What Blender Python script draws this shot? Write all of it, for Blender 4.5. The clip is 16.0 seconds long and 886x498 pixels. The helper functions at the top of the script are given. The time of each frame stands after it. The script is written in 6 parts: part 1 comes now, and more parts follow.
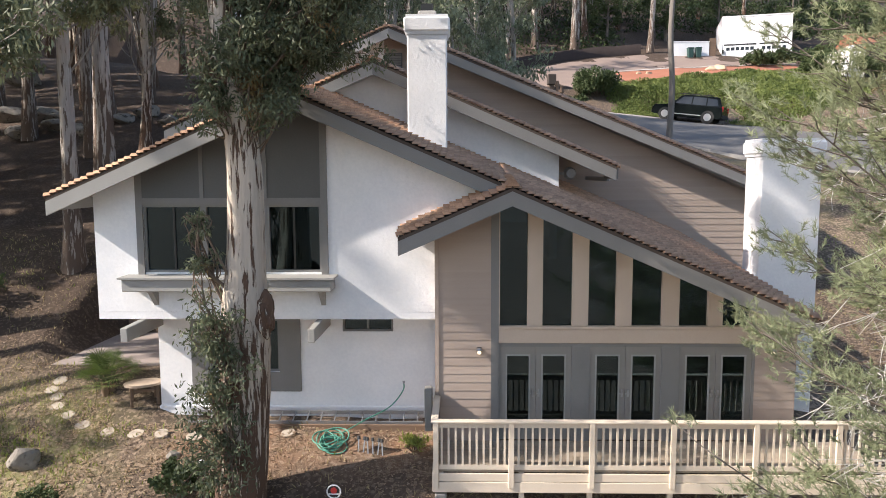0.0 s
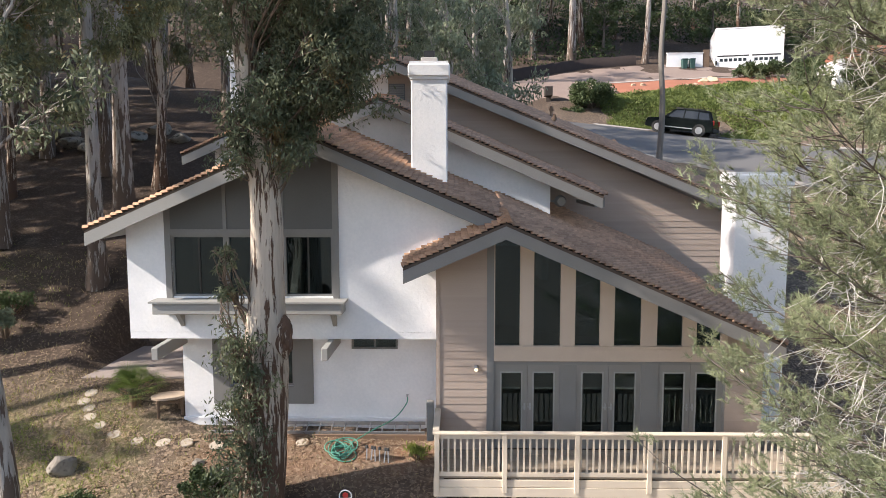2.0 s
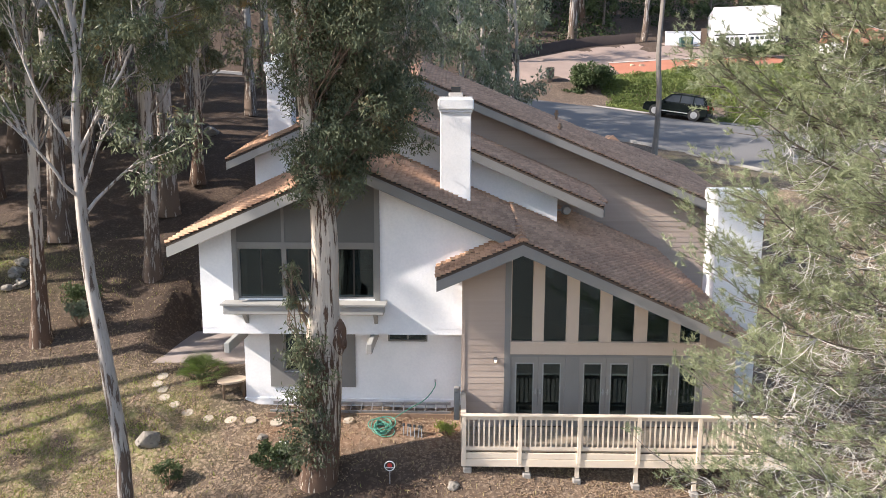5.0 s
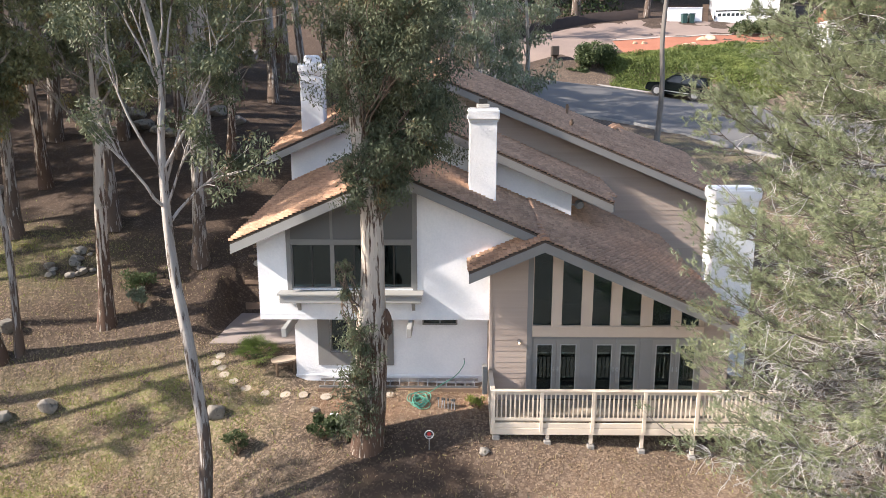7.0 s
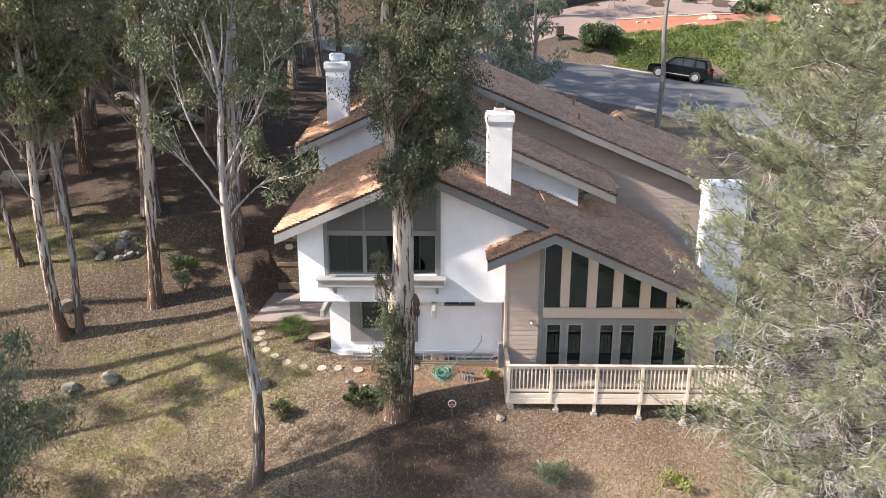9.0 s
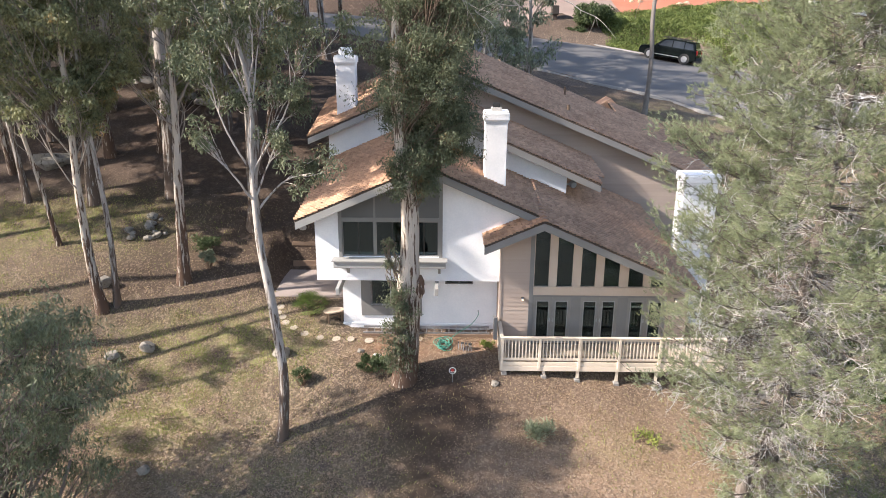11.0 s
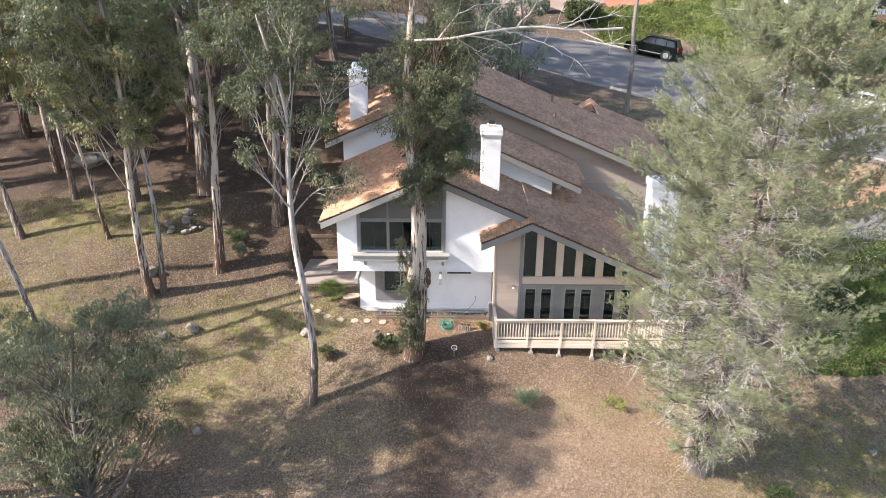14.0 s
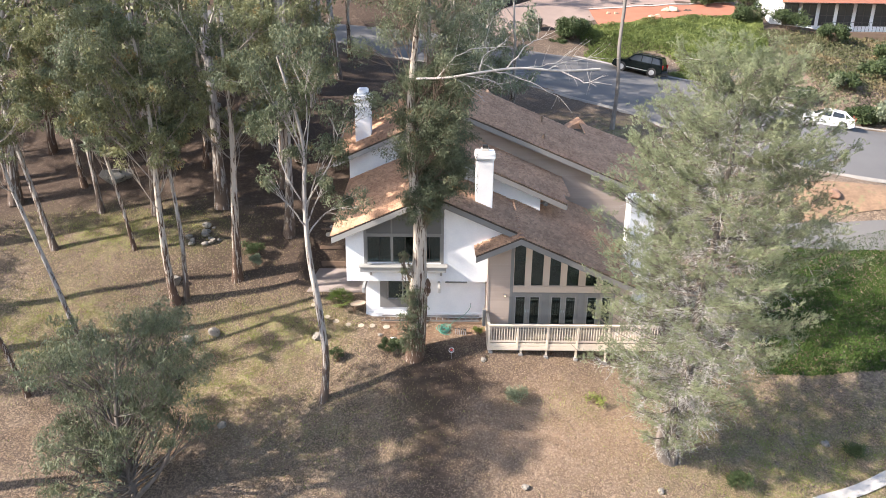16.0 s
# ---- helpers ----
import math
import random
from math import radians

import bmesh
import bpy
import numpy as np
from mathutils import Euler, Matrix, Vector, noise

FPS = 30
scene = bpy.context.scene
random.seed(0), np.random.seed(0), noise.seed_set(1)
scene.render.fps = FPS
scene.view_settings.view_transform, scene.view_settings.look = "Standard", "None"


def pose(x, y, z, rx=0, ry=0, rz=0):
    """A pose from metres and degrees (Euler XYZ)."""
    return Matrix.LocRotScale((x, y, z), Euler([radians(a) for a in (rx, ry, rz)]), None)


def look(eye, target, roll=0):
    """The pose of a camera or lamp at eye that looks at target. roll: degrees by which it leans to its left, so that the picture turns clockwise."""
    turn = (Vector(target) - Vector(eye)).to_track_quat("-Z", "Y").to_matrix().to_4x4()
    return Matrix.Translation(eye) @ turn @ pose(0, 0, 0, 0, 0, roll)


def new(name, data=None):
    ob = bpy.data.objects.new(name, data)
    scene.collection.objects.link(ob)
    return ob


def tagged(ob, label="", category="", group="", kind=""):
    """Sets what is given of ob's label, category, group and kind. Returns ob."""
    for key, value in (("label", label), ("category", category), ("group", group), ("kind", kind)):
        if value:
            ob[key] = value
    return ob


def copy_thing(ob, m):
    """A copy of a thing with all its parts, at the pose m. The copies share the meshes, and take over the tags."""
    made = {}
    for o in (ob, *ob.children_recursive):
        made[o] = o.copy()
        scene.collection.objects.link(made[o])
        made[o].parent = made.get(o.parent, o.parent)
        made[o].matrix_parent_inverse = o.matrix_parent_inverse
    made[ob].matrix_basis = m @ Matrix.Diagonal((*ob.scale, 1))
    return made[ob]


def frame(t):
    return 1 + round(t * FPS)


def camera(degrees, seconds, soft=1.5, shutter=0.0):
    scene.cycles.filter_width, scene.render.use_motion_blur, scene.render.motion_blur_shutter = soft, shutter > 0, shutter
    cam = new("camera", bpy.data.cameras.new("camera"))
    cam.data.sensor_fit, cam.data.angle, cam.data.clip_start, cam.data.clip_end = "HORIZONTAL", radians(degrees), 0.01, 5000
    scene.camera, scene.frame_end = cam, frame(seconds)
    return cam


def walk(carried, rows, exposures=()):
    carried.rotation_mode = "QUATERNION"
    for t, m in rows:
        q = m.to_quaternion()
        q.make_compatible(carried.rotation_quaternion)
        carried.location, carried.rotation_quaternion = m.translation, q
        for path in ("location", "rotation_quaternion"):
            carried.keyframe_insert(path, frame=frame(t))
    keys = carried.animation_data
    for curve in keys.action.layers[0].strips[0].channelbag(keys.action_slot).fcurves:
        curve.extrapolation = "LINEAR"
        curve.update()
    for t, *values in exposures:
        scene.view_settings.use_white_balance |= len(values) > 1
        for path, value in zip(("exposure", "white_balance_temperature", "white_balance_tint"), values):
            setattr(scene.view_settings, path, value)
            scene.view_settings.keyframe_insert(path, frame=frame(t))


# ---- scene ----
cam = camera(64.0, 16.0, soft=0.9)
PATH = [
    (0, (0.06, 2.938, 4.237), (0.013, 4.927, 4.027), -0.2),
    (0.5, (0.06, 2.594, 4.424), (0.014, 4.582, 4.215), -0.1),
    (1, (0.072, 2.254, 4.613), (0.027, 4.243, 4.404), -0.1),
    (1.5, (0.071, 1.898, 4.791), (0.028, 3.887, 4.583), -0.0),
    (2, (0.052, 1.496, 4.98), (0.009, 3.484, 4.773), -0.1),
    (2.5, (0.001, 1.085, 5.218), (-0.04, 3.074, 5.012), -0.1),
    (3, (-0.086, 0.626, 5.483), (-0.125, 2.613, 5.255), -0.0),
    (3.5, (-0.204, 0.156, 5.755), (-0.241, 2.138, 5.491), 0.0),
    (4, (-0.339, -0.302, 6.022), (-0.374, 1.678, 5.743), 0.1),
    (6.5, (-1.34, -2.964, 7.6), (-1.368, -1.003, 7.209), 0.1),
    (7, (-1.606, -3.59, 7.936), (-1.632, -1.633, 7.523), 0.0),
    (7.5, (-1.858, -4.179, 8.293), (-1.885, -2.228, 7.857), 0.0),
    (8, (-2.057, -4.743, 8.614), (-2.085, -2.797, 8.156), 0.0),
    (8.5, (-2.19, -5.32, 8.889), (-2.216, -3.379, 8.41), 0.0),
    (9, (-2.292, -5.927, 9.236), (-2.317, -3.992, 8.733), 0.1),
    (11.5, (-2.566, -9.326, 11.101), (-2.574, -7.424, 10.482), 0.4),
    (12, (-2.664, -10.048, 11.504), (-2.666, -8.154, 10.861), 0.4),
    (12.5, (-2.795, -10.786, 11.934), (-2.79, -8.901, 11.264), 0.6),
    (13, (-2.829, -11.492, 12.338), (-2.824, -9.609, 11.662), 0.5),
    (13.5, (-2.907, -12.164, 12.75), (-2.899, -10.281, 12.077), 0.6),
    (14, (-2.952, -12.876, 13.152), (-2.942, -10.992, 12.482), 0.6),
    (14.5, (-2.968, -13.634, 13.58), (-2.957, -11.749, 12.91), 0.6),
    (15, (-2.998, -14.413, 13.987), (-2.985, -12.528, 13.319), 0.7),
    (15.5, (-3.055, -15.189, 14.422), (-3.037, -13.304, 13.754), 0.7),
    (16, (-3.073, -15.995, 14.845), (-3.053, -14.11, 14.178), 0.7),
]
walk(cam, [(t, look(eye, target, roll)) for t, eye, target, roll in PATH], [(0, 0.85, 6750, 13), (3, 0.82, 6750, 13), (3.6, 0.98, 6700, 13), (9, 1.10, 6700, 14), (16, 1.33, 6700, 14)])

# ---- world, sun, exposure ----
SUN_WAY = Vector((1.0, 0.25, -0.72)).normalized()
SKY = bpy.data.worlds.new("sky")
scene.world = SKY
SKY.use_nodes = True
sky_tex = SKY.node_tree.nodes.new("ShaderNodeTexSky")
sky_tex.sky_type, sky_tex.sun_disc = "NISHITA", False
sky_tex.sun_elevation = math.asin(-SUN_WAY.z)
sky_tex.sun_rotation = math.atan2(-SUN_WAY.x, -SUN_WAY.y)
SKY.node_tree.links.new(sky_tex.outputs[0], SKY.node_tree.nodes["Background"].inputs[0])
SKY.node_tree.nodes["Background"].inputs[1].default_value = 0.15
sun = new("sun", bpy.data.lights.new("sun", "SUN"))
sun.data.energy, sun.data.angle, sun.data.color = 4.8, radians(0.6), (1.0, 0.93, 0.84)
sun.matrix_world = look((0, 0, 60), Vector((0, 0, 60)) + SUN_WAY)

# ---- materials ----
def mat(name, c1, c2, scale=4.0, rough=0.8, bump=0.0, fine=40.0, c3=None, metal=0.0, per_object=0.0, bump_dist=0.02, spread=0.5, stretch=(1, 1, 1), per_island=0.0):
    """Two-scale noise between two colours (and flecks of a third), with grain in the relief."""
    m = bpy.data.materials.new(name)
    m.use_nodes = True
    n, l = m.node_tree.nodes, m.node_tree.links
    b = n["Principled BSDF"]
    b.inputs["Roughness"].default_value, b.inputs["Metallic"].default_value = rough, metal
    co = n.new("ShaderNodeTexCoord")
    mp = n.new("ShaderNodeMapping")
    mp.inputs["Scale"].default_value = stretch
    l.new(co.outputs["Object"], mp.inputs[0])
    big, small = n.new("ShaderNodeTexNoise"), n.new("ShaderNodeTexNoise")
    for t, s in ((big, scale), (small, fine)):
        t.inputs["Scale"].default_value, t.inputs["Detail"].default_value = s, 5.0
        l.new(mp.outputs[0], t.inputs["Vector"])
    ramp = n.new("ShaderNodeMapRange")
    ramp.inputs[1].default_value, ramp.inputs[2].default_value = 0.5 - spread * 0.5, 0.5 + spread * 0.5
    add = n.new("ShaderNodeMath")
    add.operation = "MULTIPLY_ADD"
    l.new(small.outputs[0], add.inputs[0])
    add.inputs[1].default_value = 0.45
    half = n.new("ShaderNodeMath")
    half.operation = "MULTIPLY_ADD"
    l.new(big.outputs[0], half.inputs[0])
    half.inputs[1].default_value, half.inputs[2].default_value = 0.55, 0.0
    l.new(half.outputs[0], add.inputs[2])
    l.new(add.outputs[0], ramp.inputs[0])
    mix = n.new("ShaderNodeMix")
    mix.data_type = "RGBA"
    mix.inputs[6].default_value, mix.inputs[7].default_value = (*c1, 1), (*c2, 1)
    l.new(ramp.outputs[0], mix.inputs[0])
    out = mix.outputs[2]
    if c3:
        fl = n.new("ShaderNodeTexNoise")
        fl.inputs["Scale"].default_value, fl.inputs["Detail"].default_value = fine * 0.37, 6.0
        l.new(mp.outputs[0], fl.inputs["Vector"])
        fr = n.new("ShaderNodeMapRange")
        fr.inputs[1].default_value, fr.inputs[2].default_value = 0.56, 0.66
        l.new(fl.outputs[0], fr.inputs[0])
        m3 = n.new("ShaderNodeMix")
        m3.data_type = "RGBA"
        m3.inputs[7].default_value = (*c3, 1)
        l.new(out, m3.inputs[6])
        l.new(fr.outputs[0], m3.inputs[0])
        out = m3.outputs[2]
    if per_object or per_island:
        src = n.new("ShaderNodeObjectInfo") if per_object else n.new("ShaderNodeNewGeometry")
        rnd = src.outputs["Random"] if per_object else src.outputs["Random Per Island"]
        amount = per_object or per_island
        hsv = n.new("ShaderNodeHueSaturation")
        vr = n.new("ShaderNodeMapRange")
        vr.inputs[3].default_value, vr.inputs[4].default_value = 1 - amount, 1 + amount
        l.new(rnd, vr.inputs[0])
        l.new(vr.outputs[0], hsv.inputs["Value"])
        l.new(out, hsv.inputs["Color"])
        out = hsv.outputs[0]
    l.new(out, b.inputs["Base Color"])
    if bump:
        bp = n.new("ShaderNodeBump")
        bp.inputs["Strength"].default_value, bp.inputs["Distance"].default_value = bump, bump_dist
        l.new(add.outputs[0], bp.inputs["Height"])
        l.new(bp.outputs[0], b.inputs["Normal"])
    return m


def leaf_mat(name, c1, c2, c3=None, through_light=0.25, patch=0.9, tint=0.63):
    """Thin leaves: a diffuse face, some light let through, sprays of lighter, darker and (c3) rusty growth, a small change from leaf to leaf."""
    m = bpy.data.materials.new(name)
    m.use_nodes = True
    n, l = m.node_tree.nodes, m.node_tree.links
    b = n["Principled BSDF"]
    b.inputs["Roughness"].default_value, b.inputs["Specular IOR Level"].default_value = 0.55, 0.25
    geo, co = n.new("ShaderNodeNewGeometry"), n.new("ShaderNodeTexCoord")
    sprays = n.new("ShaderNodeTexNoise")
    sprays.inputs["Scale"].default_value, sprays.inputs["Detail"].default_value = patch, 3.0
    l.new(co.outputs["Object"], sprays.inputs["Vector"])
    wide, each = n.new("ShaderNodeMapRange"), n.new("ShaderNodeMath")
    wide.inputs[1].default_value, wide.inputs[2].default_value, wide.inputs[3].default_value, wide.inputs[4].default_value = 0.34, 0.66, 0.0, 0.62
    l.new(sprays.outputs[0], wide.inputs[0])
    each.operation, each.inputs[1].default_value = "MULTIPLY_ADD", 0.38
    l.new(geo.outputs["Random Per Island"], each.inputs[0])
    l.new(wide.outputs[0], each.inputs[2])
    mix = n.new("ShaderNodeMix")
    mix.data_type, mix.inputs[6].default_value, mix.inputs[7].default_value = "RGBA", (*c1, 1), (*c2, 1)
    l.new(each.outputs[0], mix.inputs[0])
    out = mix.outputs[2]
    if c3:
        rust, rr, rx = n.new("ShaderNodeTexNoise"), n.new("ShaderNodeMapRange"), n.new("ShaderNodeMix")
        rust.inputs["Scale"].default_value, rust.inputs["Detail"].default_value = patch * 0.8, 4.0
        off = n.new("ShaderNodeMapping")
        off.inputs["Location"].default_value = (31, 17, 5)
        l.new(co.outputs["Object"], off.inputs[0])
        l.new(off.outputs[0], rust.inputs["Vector"])
        rr.inputs[1].default_value, rr.inputs[2].default_value, rr.inputs[4].default_value = tint, tint + 0.07, 0.75
        l.new(rust.outputs[0], rr.inputs[0])
        rx.data_type, rx.inputs[7].default_value = "RGBA", (*c3, 1)
        l.new(rr.outputs[0], rx.inputs[0])
        l.new(out, rx.inputs[6])
        out = rx.outputs[2]
    l.new(out, b.inputs["Base Color"])
    tr = n.new("ShaderNodeBsdfTranslucent")
    l.new(out, tr.inputs[0])
    mx = n.new("ShaderNodeMixShader")
    mx.inputs[0].default_value = through_light
    l.new(b.outputs[0], mx.inputs[1])
    l.new(tr.outputs[0], mx.inputs[2])
    l.new(mx.outputs[0], n["Material Output"].inputs[0])
    return m


def glass_mat(name, tint, clear):
    """A window pane: mirrors by angle, lets the rest through with a tint."""
    m = bpy.data.materials.new(name)
    m.use_nodes = True
    n, l = m.node_tree.nodes, m.node_tree.links
    gl, tr, mx, fr = n.new("ShaderNodeBsdfGlossy"), n.new("ShaderNodeBsdfTransparent"), n.new("ShaderNodeMixShader"), n.new("ShaderNodeFresnel")
    gl.inputs["Roughness"].default_value = 0.01
    gl.inputs["Color"].default_value = (0.62, 0.86, 0.95, 1)
    tr.inputs[0].default_value = (*[c * clear for c in tint], 1)
    fr.inputs[0].default_value = 1.6
    up = n.new("ShaderNodeMath")
    up.operation, up.inputs[1].default_value = "MULTIPLY", 1.5
    l.new(fr.outputs[0], up.inputs[0])
    l.new(up.outputs[0], mx.inputs[0])
    l.new(tr.outputs[0], mx.inputs[1])
    l.new(gl.outputs[0], mx.inputs[2])
    l.new(mx.outputs[0], n["Material Output"].inputs[0])
    return m


STUCCO = mat("white_stucco", (0.80, 0.81, 0.83), (0.90, 0.90, 0.91), 1.5, 0.9, 0.5, 16, bump_dist=0.035, spread=0.35)
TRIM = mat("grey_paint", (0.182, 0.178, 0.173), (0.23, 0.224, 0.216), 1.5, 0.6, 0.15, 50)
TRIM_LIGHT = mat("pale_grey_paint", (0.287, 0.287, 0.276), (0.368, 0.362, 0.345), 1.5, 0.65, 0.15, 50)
PANEL = mat("dark_grey_panel", (0.106, 0.109, 0.106), (0.138, 0.138, 0.135), 1.0, 0.75, 0.1, 30)
SIDING = mat("brown_lap_siding", (0.366, 0.288, 0.24), (0.444, 0.36, 0.306), 1.2, 0.75, 0.2, 60, stretch=(0.25, 1, 6), per_object=0.06)
TAN = mat("tan_paint", (0.497, 0.4, 0.319), (0.583, 0.481, 0.389), 2.0, 0.7, 0.15, 50)
DECKPAINT = mat("cream_deck_paint", (0.636, 0.541, 0.432), (0.731, 0.636, 0.522), 2.0, 0.7, 0.2, 60)
PLANK = mat("weathered_deck_plank", (0.30, 0.24, 0.18), (0.42, 0.35, 0.27), 2.0, 0.8, 0.3, 60, stretch=(0.3, 4, 1), per_object=0.1)
TILE = mat("brown_roof_tile", (0.27, 0.148, 0.092), (0.56, 0.35, 0.228), 0.9, 0.85, 0.4, 22, per_object=0.2)
TILE_REST = mat("brown_roof_tile_rest", (0.27, 0.148, 0.092), (0.56, 0.35, 0.228), 0.9, 0.85, 0.4, 22, per_island=0.2)
UNDERLAY = mat("roof_underlay", (0.06, 0.045, 0.035), (0.09, 0.065, 0.05), 3, 0.9)
GLASS = glass_mat("window_glass", (0.5, 0.75, 0.85), 0.4)
ROOM = mat("room_wall", (0.20, 0.21, 0.21), (0.26, 0.27, 0.27), 1.0, 0.9)
ROOM_FLOOR = mat("room_floor", (0.14, 0.10, 0.07), (0.20, 0.14, 0.10), 2.0, 0.5, stretch=(0.3, 3, 1))
METAL = mat("galvanised_metal", (0.35, 0.35, 0.36), (0.45, 0.45, 0.46), 6, 0.45, 0.1, 60, metal=0.8)
DARKMETAL = mat("dark_metal", (0.03, 0.03, 0.03), (0.05, 0.05, 0.05), 6, 0.45, metal=0.4)
KERB = mat("kerb_concrete", (0.20, 0.19, 0.178), (0.30, 0.285, 0.265), 1.2, 0.85, 0.3, 40)
CONCRETE = mat("concrete", (0.36, 0.34, 0.32), (0.47, 0.45, 0.42), 1.2, 0.85, 0.3, 40)
STONE = mat("granite_boulder", (0.15, 0.135, 0.115), (0.33, 0.30, 0.26), 2.6, 0.95, 0.9, 12, c3=(0.07, 0.065, 0.05), bump_dist=0.05)
ASPHALT = mat("asphalt", (0.105, 0.102, 0.10), (0.15, 0.145, 0.14), 0.35, 0.85, 0.2, 60, stretch=(1, 1, 1))
PAVER = mat("pink_paving", (0.20, 0.15, 0.125), (0.31, 0.235, 0.20), 0.5, 0.85, 0.2, 12)
REDGRAVEL = mat("red_gravel", (0.27, 0.10, 0.06), (0.40, 0.165, 0.10), 0.8, 0.9, 0.4, 20)
def bark_mat(name, pale, warm, dark, amount):
    """Peeling bark: pale upright streaks, warm patches, dark flakes that stand proud."""
    m = mat(name, pale, warm, 1.1, 0.9, 0.5, 9, stretch=(2.5, 2.5, 0.3), bump_dist=0.03, spread=0.45)
    n, l = m.node_tree.nodes, m.node_tree.links
    b = n["Principled BSDF"]
    old = b.inputs["Base Color"].links[0].from_socket
    co, mp = n.new("ShaderNodeTexCoord"), n.new("ShaderNodeMapping")
    mp.inputs["Scale"].default_value = (13, 13, 1.3)
    l.new(co.outputs["Object"], mp.inputs[0])
    tx, r = n.new("ShaderNodeTexNoise"), n.new("ShaderNodeMapRange")
    tx.inputs["Scale"].default_value, tx.inputs["Detail"].default_value, tx.inputs["Roughness"].default_value = 0.9, 6.0, 0.62
    l.new(mp.outputs[0], tx.inputs["Vector"])
    r.inputs[1].default_value, r.inputs[2].default_value = amount, amount + 0.035
    sx = n.new("ShaderNodeSeparateXYZ")
    l.new(co.outputs["Object"], sx.inputs[0])
    foot, plus = n.new("ShaderNodeMapRange"), n.new("ShaderNodeMath")
    foot.inputs[1].default_value, foot.inputs[2].default_value, foot.inputs[3].default_value, foot.inputs[4].default_value = 0.5, 5.0, 0.15, -0.012
    l.new(sx.outputs[2], foot.inputs[0])
    l.new(tx.outputs[0], plus.inputs[0])
    l.new(foot.outputs[0], plus.inputs[1])
    l.new(plus.outputs[0], r.inputs[0])
    mx = n.new("ShaderNodeMix")
    mx.data_type, mx.inputs[7].default_value = "RGBA", (*dark, 1)
    l.new(r.outputs[0], mx.inputs[0])
    l.new(old, mx.inputs[6])
    l.new(mx.outputs[2], b.inputs["Base Color"])
    bp = n.new("ShaderNodeBump")
    bp.inputs["Strength"].default_value, bp.inputs["Distance"].default_value = 0.8, 0.04
    l.new(r.outputs[0], bp.inputs["Height"])
    l.new(b.inputs["Normal"].links[0].from_socket, bp.inputs["Normal"])
    l.new(bp.outputs[0], b.inputs["Normal"])
    return m


BARK = bark_mat("eucalyptus_bark", (0.36, 0.32, 0.28), (0.60, 0.51, 0.41), (0.10, 0.058, 0.038), 0.545)
BARK_GREY = bark_mat("grey_bark", (0.27, 0.25, 0.235), (0.50, 0.45, 0.40), (0.12, 0.085, 0.065), 0.555)
PINEBARK = mat("pine_bark", (0.085, 0.068, 0.056), (0.215, 0.185, 0.16), 3, 0.95, 0.7, 12, stretch=(2, 2, 0.5), bump_dist=0.04)
DEADWOOD = mat("dead_wood", (0.31, 0.29, 0.265), (0.48, 0.455, 0.42), 3, 0.9, 0.3, 20)
EUC = leaf_mat("eucalyptus_leaf", (0.036, 0.055, 0.03), (0.22, 0.24, 0.145), (0.30, 0.18, 0.07), 0.22, 1.6, 0.65)
EUC_SUN = leaf_mat("olive_eucalyptus_leaf", (0.065, 0.085, 0.042), (0.35, 0.35, 0.185), (0.42, 0.25, 0.09), 0.22, 0.8, 0.63)
EUC_GREY = leaf_mat("grey_eucalyptus_leaf", (0.095, 0.125, 0.08), (0.30, 0.33, 0.215), (0.25, 0.17, 0.08), 0.22, 1.0, 0.68)
NEEDLE = leaf_mat("pine_needle", (0.13, 0.155, 0.09), (0.41, 0.445, 0.265), None, 0.3, 0.9)
NEEDLE_DRY = mat("dry_pine_twig", (0.40, 0.38, 0.36), (0.60, 0.58, 0.55), 2.0, 0.9)
SHRUB = leaf_mat("shrub_leaf", (0.042, 0.064, 0.028), (0.11, 0.145, 0.062))
HEDGE = leaf_mat("hillside_cover_leaf", (0.055, 0.085, 0.022), (0.23, 0.27, 0.085), None, 0.2, 0.45)
SCRUB = leaf_mat("bank_scrub_leaf", (0.05, 0.06, 0.025), (0.17, 0.165, 0.085), (0.26, 0.20, 0.11), 0.15, 0.35, 0.55)
LAWN = leaf_mat("lawn_blade", (0.022, 0.05, 0.009), (0.085, 0.135, 0.032), None, 0.2, 0.5)
GRASSDRY = leaf_mat("dry_grass_blade", (0.24, 0.20, 0.095), (0.42, 0.35, 0.18))
GRASSGREEN = leaf_mat("green_grass_blade", (0.15, 0.19, 0.04), (0.31, 0.345, 0.09))
# undergrowth leaf with the hillside's tree shade put into its colour
DARKSHRUB = leaf_mat("shade_darkened_undergrowth_leaf", (0.018, 0.03, 0.011), (0.055, 0.08, 0.028), through_light=0.1)
LITTER = leaf_mat("fallen_leaf", (0.16, 0.10, 0.062), (0.46, 0.34, 0.235), (0.58, 0.48, 0.37), 0.1, 9.0, 0.63)


# ---- building helpers ----
def link(name, mesh, parent=None, label="", kind=""):
    ob = new(name, mesh)
    if parent is not None:
        ob.parent = parent
    return tagged(ob, label=label, kind=kind)


def part(name, bm, material, parent=None, label="", kind=""):
    """Links a bmesh as one mesh object under a thing or a part."""
    bmesh.ops.recalc_face_normals(bm, faces=bm.faces)
    me = bpy.data.meshes.new(name)
    bm.to_mesh(me)
    bm.free()
    me.materials.append(material)
    return link(name, me, parent, label, kind)


def thing(name, label, category, group="", at=(0, 0, 0), kind=""):
    ob = new(name)
    ob.location = at
    ob.empty_display_size = 0.2
    return tagged(ob, label=label, category=category, group=group, kind=kind)


